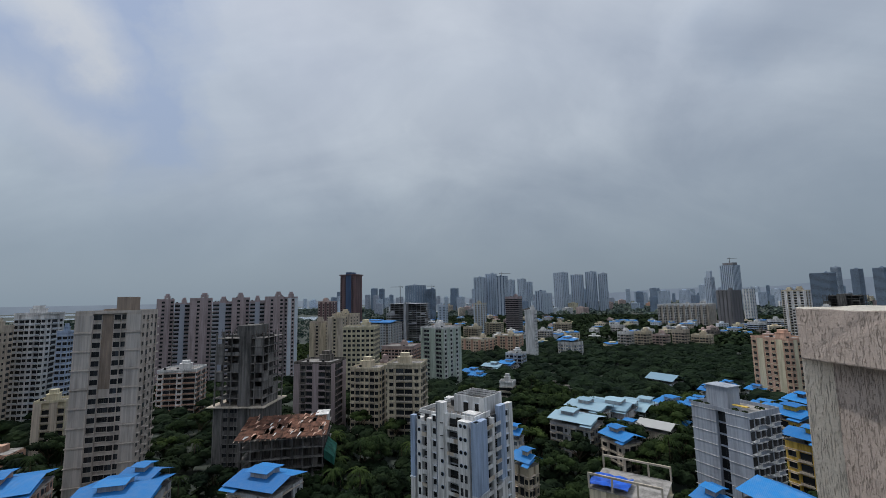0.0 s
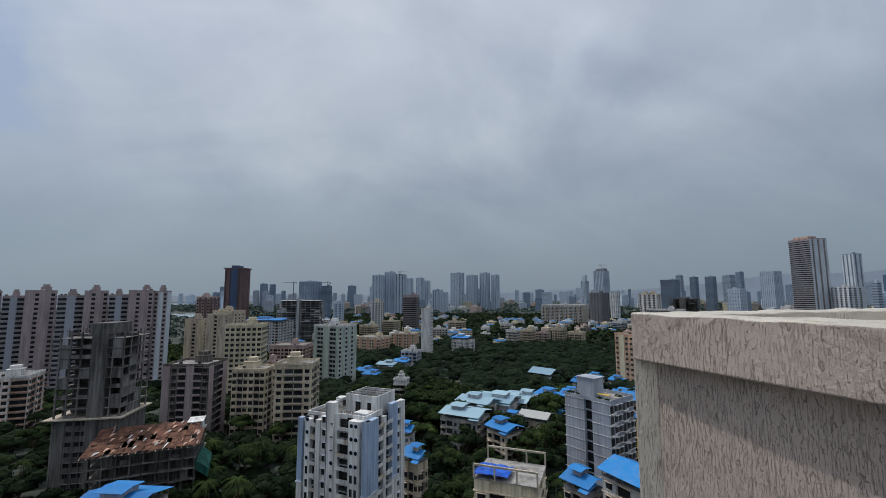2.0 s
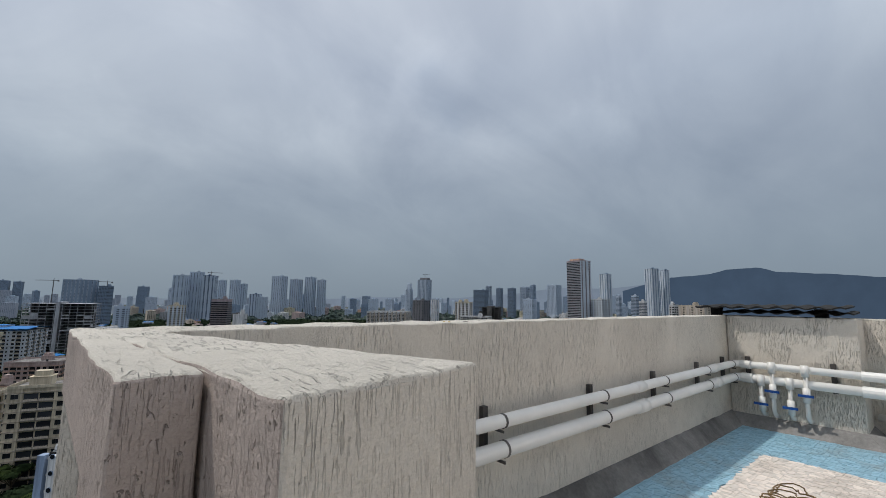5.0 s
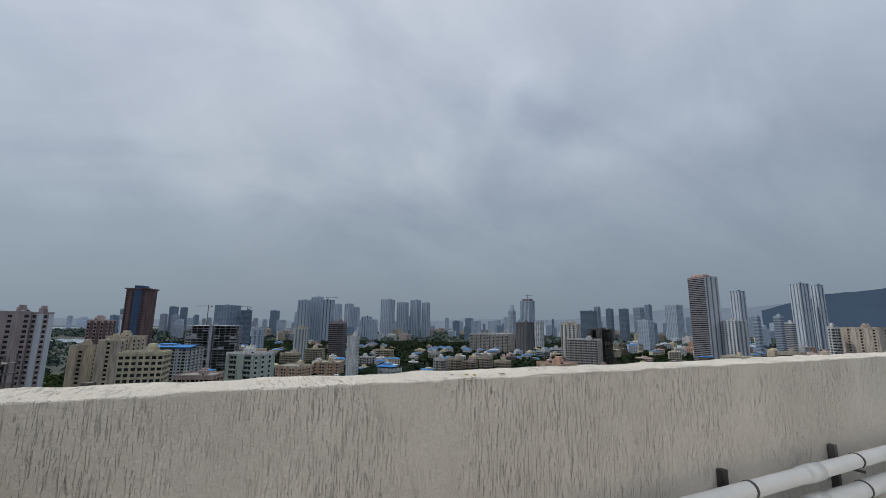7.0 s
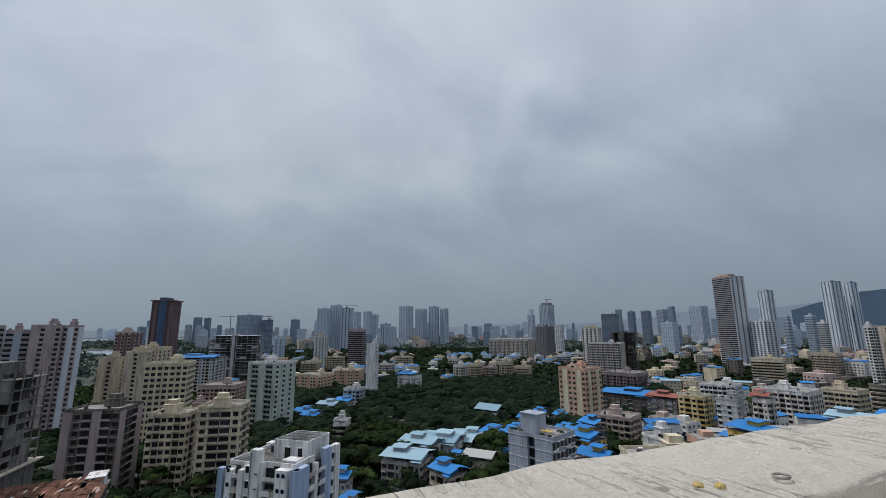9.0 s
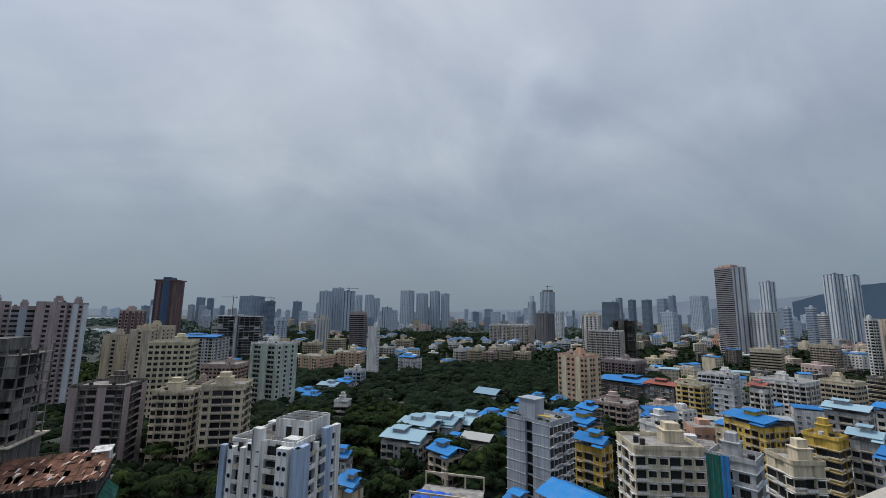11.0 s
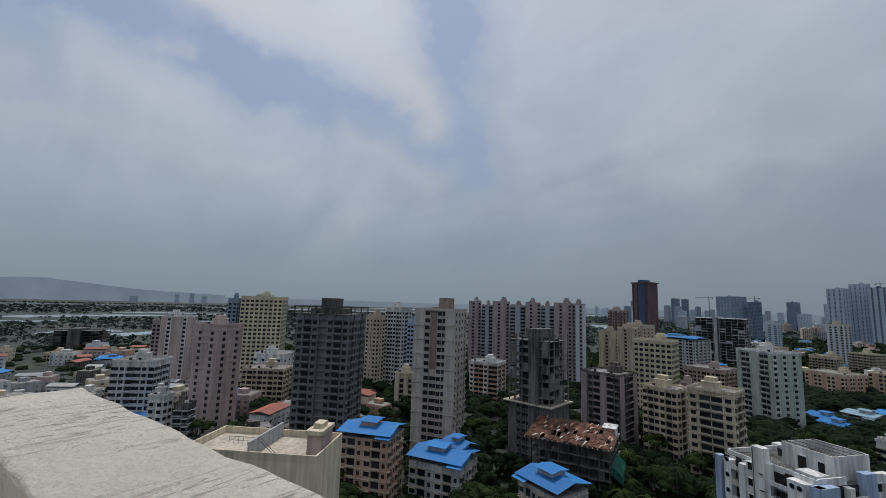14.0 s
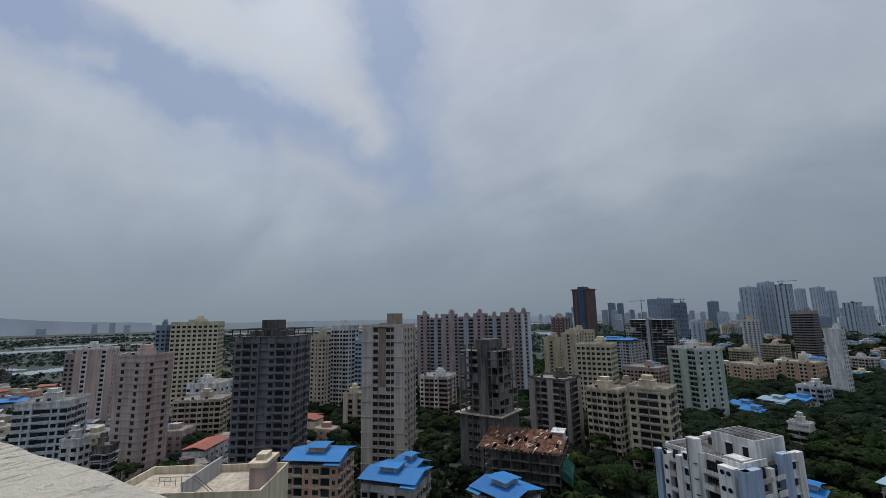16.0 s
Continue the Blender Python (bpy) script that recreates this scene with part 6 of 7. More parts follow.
flats(107.8, 671.2, -27.7, 22.1, 19.1, 62.8, wall='mauve', trim='slate', pat='S', detail=1, label='dark grey tower with continuous balcony strips')
flats(32.8, 454.7, -37.6, 27.8, 23.4, 19.7, wall='cream', trim='orange', pat='WPW', detail=1)
flats(68.4, 467.2, -26.3, 26.0, 22.0, 21.4, wall='cream', trim='orange', pat='WPW', detail=1)
flats(56.5, 702.2, -34.8, 16.8, 14.5, 53.1, wall='cream', trim='palegrey', pat='PS', detail=1)
flats(-6.3, 773.8, -28.7, 15.2, 12.7, 50.1, wall='hazebleachgrey', pat='PS', detail=0)
flats(-84.4, 1177.5, -43.9, 45.3, 38.3, 99.2, wall='hazebleachgrey', trim='farblue', pat='PWP', detail=0, label='tall pale grey residential tower far off')
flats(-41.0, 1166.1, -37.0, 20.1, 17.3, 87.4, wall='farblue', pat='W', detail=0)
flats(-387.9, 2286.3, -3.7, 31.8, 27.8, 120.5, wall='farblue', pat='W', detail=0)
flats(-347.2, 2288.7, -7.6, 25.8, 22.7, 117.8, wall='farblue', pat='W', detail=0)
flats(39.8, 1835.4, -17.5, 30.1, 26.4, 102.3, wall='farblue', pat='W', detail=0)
flats(111.9, 1343.4, -35.0, 32.3, 28.0, 125.5, wall='hazebleachgrey', trim='hazebleachgrey', pat='PSP', detail=0, group='far towers', label='tall slim residential tower in the distance')
flats(150.3, 1365.5, -42.4, 28.4, 23.9, 137.5, wall='hazebleachgrey', trim='hazebleachgrey', pat='PSP', detail=0, group='far towers', label='tall slim residential tower in the distance')
flats(179.9, 1329.5, -27.1, 30.5, 26.1, 127.1, wall='blue', trim='hazebleachgrey', pat='PSP', detail=0, group='far towers', label='tall slim residential tower in the distance')
flats(311.7, 1966.5, -45.1, 24.6, 21.1, 140.5, wall='hazebleachgrey', trim='hazebleachgrey', pat='PSP', detail=0, group='far towers', label='tall slim residential tower in the distance')
flats(342.5, 1873.1, -49.4, 30.3, 26.0, 139.3, wall='hazebleachgrey', trim='hazebleachgrey', pat='PSP', detail=0, group='far towers', label='tall slim residential tower in the distance')
flats(386.7, 1923.5, -41.5, 22.1, 19.1, 127.0, wall='hazebleachgrey', trim='hazebleachgrey', pat='PSP', detail=0, group='far towers', label='tall slim residential tower in the distance')
flats(439.9, 1590.0, -54.6, 42.1, 36.2, 148.6, wall='hazebleachgrey', trim='hazebleachgrey', pat='PSP', detail=0, group='far towers', label='tall slim residential tower in the distance')
flats(508.6, 1614.9, -50.7, 36.4, 31.3, 140.2, wall='hazebleachmauve', trim='hazebleachgrey', pat='PSP', detail=0, group='far towers', label='tall slim residential tower in the distance')
flats(556.7, 1597.4, -56.3, 32.6, 27.5, 149.9, wall='farblue', trim='hazebleachgrey', pat='PSP', detail=0, group='far towers', label='tall slim residential tower in the distance')
flats(593.5, 1577.1, -60.7, 25.9, 22.2, 141.2, wall='hazebleachgrey', trim='hazebleachgrey', pat='PSP', detail=0, group='far towers', label='tall slim residential tower in the distance')
flats(356.0, 1573.4, -42.9, 31.2, 26.9, 81.3, wall='blue', trim='hazebleachgrey', pat='PSP', detail=0, group='far towers', label='tall slim residential tower in the distance')
flats(328.4, 1365.0, -40.8, 26.1, 21.9, 70.4, wall='hazebleachgrey', trim='hazebleachgrey', pat='PSP', detail=0, group='far towers', label='tall slim residential tower in the distance')
flats(914.9, 1342.5, -67.5, 42.2, 36.2, 147.5, wall='farblue', trim='hazebleachgrey', pat='PS', detail=0, group='far towers', label='dark tower under construction in the distance', tower=(-0.4, 0.4, 9, 'slate'))
flats(866.8, 1375.3, -66.3, 22.5, 18.8, 111.4, wall='hazebleachgrey', pat='PS', detail=0, group='far towers', label='pale tower with a stepped top', tower=(-0.3, 0.3, 22, 'hazebleachgrey'))
flats(482.8, 717.5, -72.1, 27.5, 23.4, 66.0, wall='slate', trim='slate', pat='PW', detail=1, label='dark unfinished tower wrapped in netting')
flats(643.4, 892.2, -68.9, 17.3, 14.6, 69.4, wall='hazebleachgrey', trim='white', pat='PS', detail=0)
flats(465.5, 816.2, -41.8, 85.1, 72.0, 41.7, wall='white', trim='beige', pat='WBP', detail=1, label='long white apartment slab with many balconies')
flats(193.2, 459.2, -52.0, 13.2, 11.2, 22.5, wall='white', trim='beige', pat='WB', detail=1)
flats(213.3, 461.8, -55.0, 13.6, 11.6, 22.7, wall='cream', trim='beige', pat='WB', detail=1)
flats(234.4, 465.0, -50.1, 14.6, 12.1, 18.5, wall='pink', trim='beige', pat='WB', detail=1)
flats(257.2, 467.1, -57.1, 13.8, 11.8, 23.2, wall='beige', trim='beige', pat='WB', detail=1)
flats(284.0, 472.9, -52.4, 17.6, 15.1, 16.9, wall='cream', trim='beige', pat='WB', detail=1)
flats(668.5, 469.8, -97.0, 32.6, 28.0, 142.9, wall='mauve', trim='palegrey', pat='S', pat2='PWP', detail=1, label='very tall slim tower with stacked balconies and a reddish crown', tower=(-0.5, 0.2, 5, 'orange'))
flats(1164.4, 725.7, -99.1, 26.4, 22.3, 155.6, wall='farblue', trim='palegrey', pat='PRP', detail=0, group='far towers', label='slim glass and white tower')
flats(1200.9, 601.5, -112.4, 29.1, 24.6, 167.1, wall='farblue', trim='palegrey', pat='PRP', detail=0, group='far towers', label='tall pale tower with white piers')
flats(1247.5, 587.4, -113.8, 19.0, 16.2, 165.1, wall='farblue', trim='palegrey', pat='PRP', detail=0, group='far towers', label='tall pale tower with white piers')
flats(679.9, 432.9, -101.6, 25.7, 21.6, 72.1, wall='white', trim='palegrey', pat='SP', detail=1)
flats(502.7, 320.1, -66.6, 27.6, 22.5, 29.8, wall='cream', trim='cream', pat='S', detail=1, label='cream office block with strip windows')
flats(584.7, 234.0, -101.7, 34.2, 29.1, 64.0, wall='beige', trim='tan', pat='P.W.', detail=1, label='large beige tower block with dark stair slots')
flats(562.3, 254.1, -107.7, 8.4, 7.2, 64.2, wall='white', pat='WB', detail=1)
flats(391.9, 466.7, -58.5, 17.1, 14.4, 63.6, wall='cream', trim='white', pat='BP', detail=1)
flats(380.2, 430.5, -52.9, 37.0, 31.6, 45.0, wall='white', trim='beige', pat='WB', detail=1)
frame_block(457.9, 482.8, -60.4, 32.1, 28.1, 57.8, nx=5, ny=3, con=DARKCON)
flats(324.8, 344.2, -66.5, 33.4, 28.9, 20.4, wall='mauve', trim='brick', pat='WB', detail=1)
flats(867.4, 472.2, -93.5, 12.4, 10.6, 82.7, wall='hazebleachgrey', pat='S', detail=0)
flats(815.5, 427.9, -94.4, 11.2, 9.6, 70.4, wall='white', pat='S', detail=0)
flats(979.6, 575.6, -100.6, 10.4, 8.9, 85.1, wall='hazebleachgrey', pat='S', detail=0)
flats(617.1, 324.9, -80.9, 24.2, 20.9, 32.5, wall='beige', pat='SW', detail=1)
flats(1329.9, 1202.5, -86.0, 30.2, 25.5, 130.0, wall='hazebleachgrey', pat='S', detail=0)
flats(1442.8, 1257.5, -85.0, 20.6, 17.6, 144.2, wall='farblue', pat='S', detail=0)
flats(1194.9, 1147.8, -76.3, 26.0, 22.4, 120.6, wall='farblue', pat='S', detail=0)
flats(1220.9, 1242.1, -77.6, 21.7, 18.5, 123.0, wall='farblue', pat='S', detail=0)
flats(1322.5, 1416.4, -73.1, 21.2, 18.3, 138.9, wall='hazebleachgrey', pat='S', detail=0)
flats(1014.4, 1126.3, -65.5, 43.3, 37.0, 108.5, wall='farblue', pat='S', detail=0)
flats(849.7, 751.1, -78.8, 28.5, 24.4, 74.7, wall='hazebleachgrey', pat='SP', detail=0)
flats(1373.7, 1085.8, -86.9, 44.3, 37.4, 137.0, wall='hazebleachgrey', pat='SP', detail=0)
flats(94.7, 88.9, -112.8, 12.5, 17.3, 31.4, wall='cream', trim='white', pat='WBW', pat2='BWW', detail=2, label='cream apartment building with rounded balcony bands', wstyle='shade')
flats(117.3, 109.4, -90.9, 9.3, 7.8, 29.3, wall='white', trim='cream', pat='WB', detail=2)
greennet(93.5, 67.2, -67.6, 8.6, 7.5, 34.7)
flats(111.6, 66.8, -111.6, 8.4, 7.2, 32.5, wall='cream', trim='white', pat='SBW', detail=2, label='cream apartment building with stained terraces')
flats(153.9, 83.3, -81.3, 8.7, 7.4, 29.6, wall='ochre', trim='cream', pat='SBS', detail=2, label='ochre yellow apartment building with cream bands')
shed_flats(161.1, 76.8, -78.2, 6.8, 5.6, 29.6, wall='grey', sheet='pale', detail=2)
shed_flats(141.8, 60.3, -85.7, 7.5, 6.3, 30.5, wall='grey', sheet='blue', detail=2)
shed_flats(170.3, 113.7, -95.6, 16.6, 14.0, 25.5, wall='ochre', sheet='blue', detail=1)
shed_flats(212.0, 105.8, -77.5, 12.9, 11.4, 28.3, wall='grey', sheet='pale', detail=1)
shed_flats(233.2, 100.6, -88.3, 11.0, 9.3, 27.7, wall='white', sheet='blue', detail=1)
shed_flats(248.4, 162.7, -92.9, 8.3, 7.2, 26.2, wall='white', sheet='red', detail=1)
flats(300.9, 179.9, -80.3, 24.7, 21.0, 25.6, wall='white', trim='beige', pat='WB', detail=1)
flats(331.3, 167.6, -84.9, 17.5, 15.3, 25.5, wall='cream', trim='beige', pat='WS', detail=1)
flats(376.7, 161.8, -91.5, 21.4, 18.4, 26.0, wall='old', trim='cream', pat='S', detail=1)
flats(292.1, 219.5, -67.3, 21.8, 18.7, 24.5, wall='white', trim='palegrey', pat='WB', detail=1)
flats(245.0, 201.9, -76.1, 15.5, 12.9, 22.1, wall='yellow', trim='ochre', pat='WB', detail=1)
flats(242.6, 178.1, -76.2, 10.9, 9.1, 23.6, wall='grey', trim='palegrey', pat='W.', detail=1)
flats(169.5, 186.8, -64.3, 18.6, 16.1, 18.7, wall='pink', trim='beige', pat='WB', detail=1)
shed_flats(129.7, 158.0, -82.3, 8.4, 7.1, 22.4, wall='old', sheet='blue', detail=1)
shed_flats(240.4, 250.1, -64.7, 35.1, 29.9, 17.0, wall='old', sheet='blue', detail=0)
shed_flats(243.4, 221.8, -73.4, 19.6, 16.5, 18.2, wall='old', sheet='red', detail=0)
shed_flats(159.2, 150.4, -92.5, 7.6, 6.5, 18.9, wall='cream', sheet='blue', detail=1)
shed_flats(97.8, 117.9, -66.2, 9.4, 8.2, 22.9, wall='ochre', sheet='blue', detail=2, label='ochre apartment building with deep balconies under a blue sheet roof')
shed_flats(108.5, 136.6, -77.6, 11.4, 9.8, 24.0, wall='ochre', sheet='blue', detail=1)
shed_flats(51.3, 176.1, -41.4, 17.1, 14.5, 13.0, wall='grey', sheet='pale', detail=2)
shed_flats(62.7, 193.9, -46.7, 16.1, 13.6, 13.1, wall='white', sheet='pale', detail=1)
shed_flats(74.0, 201.7, -42.6, 21.2, 18.0, 11.7, wall='white', sheet='pale', detail=1)
shed_flats(103.9, 199.0, -70.6, 13.4, 11.3, 12.0, wall='white', sheet='blue', detail=2)
shed_flats(108.3, 190.1, -72.5, 7.7, 6.6, 13.3, wall='white', sheet='blue', detail=1)
shed_flats(60.3, 154.3, -66.1, 10.8, 9.1, 12.6, wall='beige', sheet='blue', detail=1)
shed_flats(80.1, 167.9, -46.4, 11.8, 9.8, 11.8, wall='beige', sheet='grey', detail=1, bump=False)
shed_flats(97.3, 181.5, -65.1, 6.8, 5.8, 8.2, wall='beige', sheet='blue', detail=0)
shed_flats(137.7, 273.4, -56.3, 16.7, 14.0, 8.5, wall='palegrey', sheet='pale', bump=False, detail=0, rise=3)
shed_flats(144.0, 238.2, -61.3, 7.9, 6.7, 8.7, wall='white', sheet='blue', detail=0)
shed_flats(163.4, 250.8, -70.1, 8.7, 7.5, 8.3, wall='white', sheet='blue', detail=0)
shed_flats(174.1, 242.2, -71.8, 9.3, 7.7, 7.4, wall='white', sheet='blue', detail=0)
shed_flats(137.8, 188.0, -70.4, 9.9, 8.4, 12.7, wall='ochre', sheet='blue', detail=1)
shed_flats(124.3, 429.6, -54.3, 19.3, 16.1, 17.9, wall='white', sheet='blue', detail=0)
shed_flats(15.9, 158.0, -30.2, 8.5, 7.2, 16.6, wall='white', sheet='blue', detail=1)
shed_flats(21.2, 152.6, -30.3, 7.0, 5.9, 15.0, wall='white', sheet='blue', detail=0)
shed_flats(20.2, 121.6, -49.2, 5.7, 4.9, 17.4, wall='cream', sheet='blue', detail=2, label='cream apartment building with arched balconies under a blue roof')
shed_flats(17.5, 322.1, -44.1, 12.6, 10.6, 7.2, wall='white', sheet='blue', detail=0)
shed_flats(21.4, 301.9, -39.2, 11.7, 10.0, 7.8, wall='white', sheet='blue', detail=0)
shed_flats(35.5, 335.7, -36.4, 14.6, 12.6, 8.8, wall='white', sheet='pale', detail=0)
shed_flats(48.6, 346.4, -43.2, 13.2, 11.2, 9.0, wall='white', sheet='blue', detail=0)
flats(58.0, 363.3, -30.6, 14.4, 12.5, 15.8, wall='white', trim='skyblue', pat='WB', detail=1)
flats(34.0, 250.5, -26.1, 8.1, 7.0, 14.3, wall='white', trim='beige', pat='SB', detail=1)
flats(59.4, 249.2, -48.5, 9.0, 7.6, 9.7, wall='old', trim='beige', pat='S', detail=1)
flats(66.7, 241.9, -37.0, 12.0, 10.1, 7.9, wall='old', trim='beige', pat='R', detail=1)
flats(-0.5, 169.3, -28.5, 13.4, 11.6, 20.4, wall='white', trim='white', pat='W', detail=0)
shed_flats(-106.5, 99.7, 24.1, 17.1, 14.4, 21.2, wall='orange', sheet='blue', detail=2, label='orange rendered apartment building with barred windows under a patched blue roof')
shed_flats(-87.8, 114.6, 12.6, 18.2, 15.1, 13.9, wall='grey', sheet='blue', detail=1)
shed_flats(-88.0, 123.0, -5.5, 9.6, 8.1, 14.7, wall='grey', sheet='blue', detail=0)
shed_flats(-50.0, 115.1, -18.7, 14.5, 12.3, 15.9, wall='grey', sheet='blue', detail=1)
flats(-246.5, 73.8, 46.2, 19.5, 16.4, 31.9, wall='white', trim='palegrey', pat='SWB', detail=2, label='white low apartment block with corner balconies')
flats(-347.0, 124.0, 57.1, 19.8, 16.8, 48.6, wall='white', trim='pink', pat='PWP', detail=1)
flats(-368.6, 119.7, 40.7, 10.0, 8.5, 44.5, wall='mauve', pat='W', detail=1)
flats(-540.2, 34.4, 66.6, 20.2, 16.8, 32.2, wall='cream', trim='orange', pat='PWB', detail=1)
flats(-605.6, 36.7, 65.0, 18.2, 15.6, 42.6, wall='pink', pat='WP', detail=1)
flats(-568.8, 15.9, 66.9, 14.8, 12.5, 30.6, wall='white', pat='WB', detail=1)
flats(-476.1, 13.4, 71.7, 15.6, 13.6, 16.6, wall='white', trim='beige', pat='S', detail=1)
flats(-530.8, 93.6, 59.2, 23.4, 20.0, 6.8, wall='cream', pat='WB', detail=1)
frame_block(-634.8, 123.2, 61.5, 47.5, 41.1, 22.0, nx=7, ny=3, con=DARKCON)
shed_flats(-447.7, 111.1, 46.6, 17.5, 14.9, 8.1, wall='grey', sheet='blue', detail=0)
flats(-273.9, 160.4, 32.7, 22.0, 18.7, 26.4, wall='white', trim='palegrey', pat='WR', detail=1)
flats(-250.1, 143.3, 38.6, 25.5, 21.9, 21.2, wall='beige', trim='yellow', pat='WB', detail=1)
flats(-191.7, 74.0, 42.5, 6.4, 5.4, 20.0, wall='old', trim='palegrey', pat='SW', detail=1)
flats(-214.6, 72.5, 35.1, 7.6, 6.4, 20.0, wall='white', pat='W', detail=1)
shed_flats(59.0, 98.2, -68.7, 7.5, 6.5, 16.0, wall='grey', sheet='blue', detail=1)
shed_flats(66.0, 86.4, -77.1, 12.1, 10.5, 21.4, wall='grey', sheet='blue', detail=1, bump=False, rise=2.2)
shed_flats(86.3, 208.3, -41.9, 18.6, 15.4, 8.9, wall='white', sheet='pale', detail=1)
shed_flats(94.7, 212.5, -42.1, 15.5, 13.4, 9.2, wall='white', sheet='pale', detail=1)
shed_flats(116.0, 200.2, -45.6, 8.3, 7.3, 12.0, wall='white', sheet='blue', detail=0)
shed_flats(130.4, 172.2, -65.5, 10.0, 8.4, 14.5, wall='ochre', sheet='blue', detail=1)
roofframe(37.4, 93.0, -34.7, 14.4, 12.4, 26.6)
shed_flats(72.8, 175.6, -49.9, 9.4, 8.1, 9.1, wall='white', sheet='blue', detail=0)
flats(-115.0, 396.6, -19.0, 13.0, 11.2, 32.0, wall='beige', trim='cream', pat='WP', detail=1)
flats(-48.2, 332.5, -22.9, 10.3, 8.6, 15.8, wall='pink', trim='orange', pat='WB', detail=1)
flats(-7.1, 577.0, -28.7, 22.5, 18.8, 28.5, wall='cream', trim='orange', pat='WP', detail=1)
flats(38.1, 622.6, -28.9, 22.1, 19.0, 20.3, wall='cream', trim='beige', pat='WB', detail=1)
flats(72.8, 647.2, -41.6, 22.1, 18.6, 24.0, wall='yellow', trim='beige', pat='WB', detail=1)
flats(136.2, 591.6, -50.1, 18.0, 15.3, 15.5, wall='white', trim='beige', pat='WB', detail=1)
flats(186.8, 682.1, -38.8, 23.7, 20.6, 19.0, wall='cream', trim='beige', pat='WB', detail=1)
flats(269.8, 667.3, -52.2, 17.0, 14.6, 14.9, wall='white', trim='beige', pat='WB', detail=1)
flats(461.0, 629.5, -68.4, 18.5, 15.5, 17.6, wall='white', trim='skyblue', pat='SB', detail=1)
flats(533.6, 681.4, -64.4, 22.7, 19.4, 17.9, wall='white', trim='skyblue', pat='SB', detail=1)
flats(482.3, 589.3, -74.4, 15.2, 12.7, 63.8, wall='cream', trim='white', pat='BP', detail=1)


# ---- low houses between the towers ----
FAR_HOUSES = {}


def far_house(x, y, rot, w, d, h, wall, sheet):
    """A house of the far town, laid into a joined mesh for its colour."""
    m = pose(x, y, 0, 0, 0, rot)
    s = Solid().box(-w / 2, -d / 2, 0, w / 2, d / 2, h, 0).box(-w * 0.2, -d * 0.1, h, w * 0.15, d * 0.3, h + 2.6, 0)
    for i in range(max(1, int(h / 3.1))):
        for k in range(max(2, int(w / 3.6))):
            c = max(2, int(w / 3.6))
            px = -w / 2 + (k + 0.5) * w / c
            s.box(px - 0.9, -d / 2 - 0.05, i * 3.1 + 0.9, px + 0.9, -d / 2 + 0.02, i * 3.1 + 2.3, 1)
        for k in range(2):
            py = (k - 0.5) * d * 0.5
            s.box(w / 2 - 0.02, py - 0.9, i * 3.1 + 0.9, w / 2 + 0.05, py + 0.9, i * 3.1 + 2.3, 1)
    if sheet:
        s.panel((-w / 2 - 0.4, -d / 2 - 0.4, h + 0.5), (w / 2 + 0.4, -d / 2 - 0.4, h + 0.5), (w / 2 + 0.4, d / 2 + 0.4, h + 1.6), (-w / 2 - 0.4, d / 2 + 0.4, h + 1.6), 0.1, 2)
    dst = FAR_HOUSES.setdefault(wall, Solid())
    b = len(dst.v)
    dst.v += [tuple(m @ Vector(v)) for v in s.v]
    dst.f += [tuple(b + i for i in q) for q in s.f]
    dst.m += s.m


def low_house(x, y, rot, w, d, h, wall, sheet, rng):
    root = thing("low_house", x, y, 0, rot, "small %s house or low flats among many others" % wall, "house", "low houses of the town")
    part("wall", Solid().box(-w / 2, -d / 2, 0, w / 2, d / 2, h), WALLS[wall], root)
    spots = []
    for side in ("front", "right", "left"):
        m, wide = face_spots(w, d, side)
        c = max(1, int(wide / 3.4))
        for i in range(max(1, int(h / 3))):
            for k in range(c):
                spots.append(((1.6, 1.4, "strip" if k % 2 else "shade"), m @ Matrix.Translation((-wide / 2 + (k + 0.5) * wide / c, 0, i * 3 + 0.9)), WALLS[wall], 0))
    put_windows(root, spots, 0)
    if sheet:
        hip(root, -w / 2, -d / 2, w / 2, d / 2, h + 0.9, 1.3, SHEET[sheet], 0.5)
    else:
        part("roof", Solid().box(-w / 2 + 0.3, -d / 2 + 0.3, h, w / 2 - 0.3, d / 2 - 0.3, h + 0.25), ROOF, root)
        part("stair_head", Solid().box(-w * 0.2, -d * 0.1, h + 0.25, w * 0.15, d * 0.3, h + 2.6), WALLS[wall], root)


def in_water(x, y):
    r, a = math.hypot(x, y), math.degrees(math.atan2(-x, y))
    return any(abs(a - az) < span * 0.47 and near * 0.97 < r < far * 1.04 for az, near, far, span in PONDS)


def clear_of(x, y, margin):
    if in_water(x, y):
        return False
    if len(SPOTS) != len(TAKEN):
        SPOTS[:] = TAKEN
        SPOT_ROWS[0] = np.array(TAKEN)
    q = SPOT_ROWS[0]
    return not ((q[:, 0] - x) ** 2 + (q[:, 1] - y) ** 2 < (q[:, 2] + margin) ** 2).any()


SPOTS, SPOT_ROWS = [], [None]
TAKEN = []
for ob in list(scene.objects):
    if ob.parent is None and "category" in ob and ob["category"] == "building":
        wide = [c.dimensions for c in ob.children if c.name.split(".")[0] in ("wall", "floor_slab", "lower_wall")]
        r = max((0.5 * max(v.x, v.y) for v in wide), default=8.0)
        p = ob.matrix_world.translation
        TAKEN.append((p.x, p.y, r))

rng = random.Random(21)
tones = ["white", "white", "white", "cream", "cream", "beige", "palegrey", "pink", "grey", "yellow", "orange", "old"]


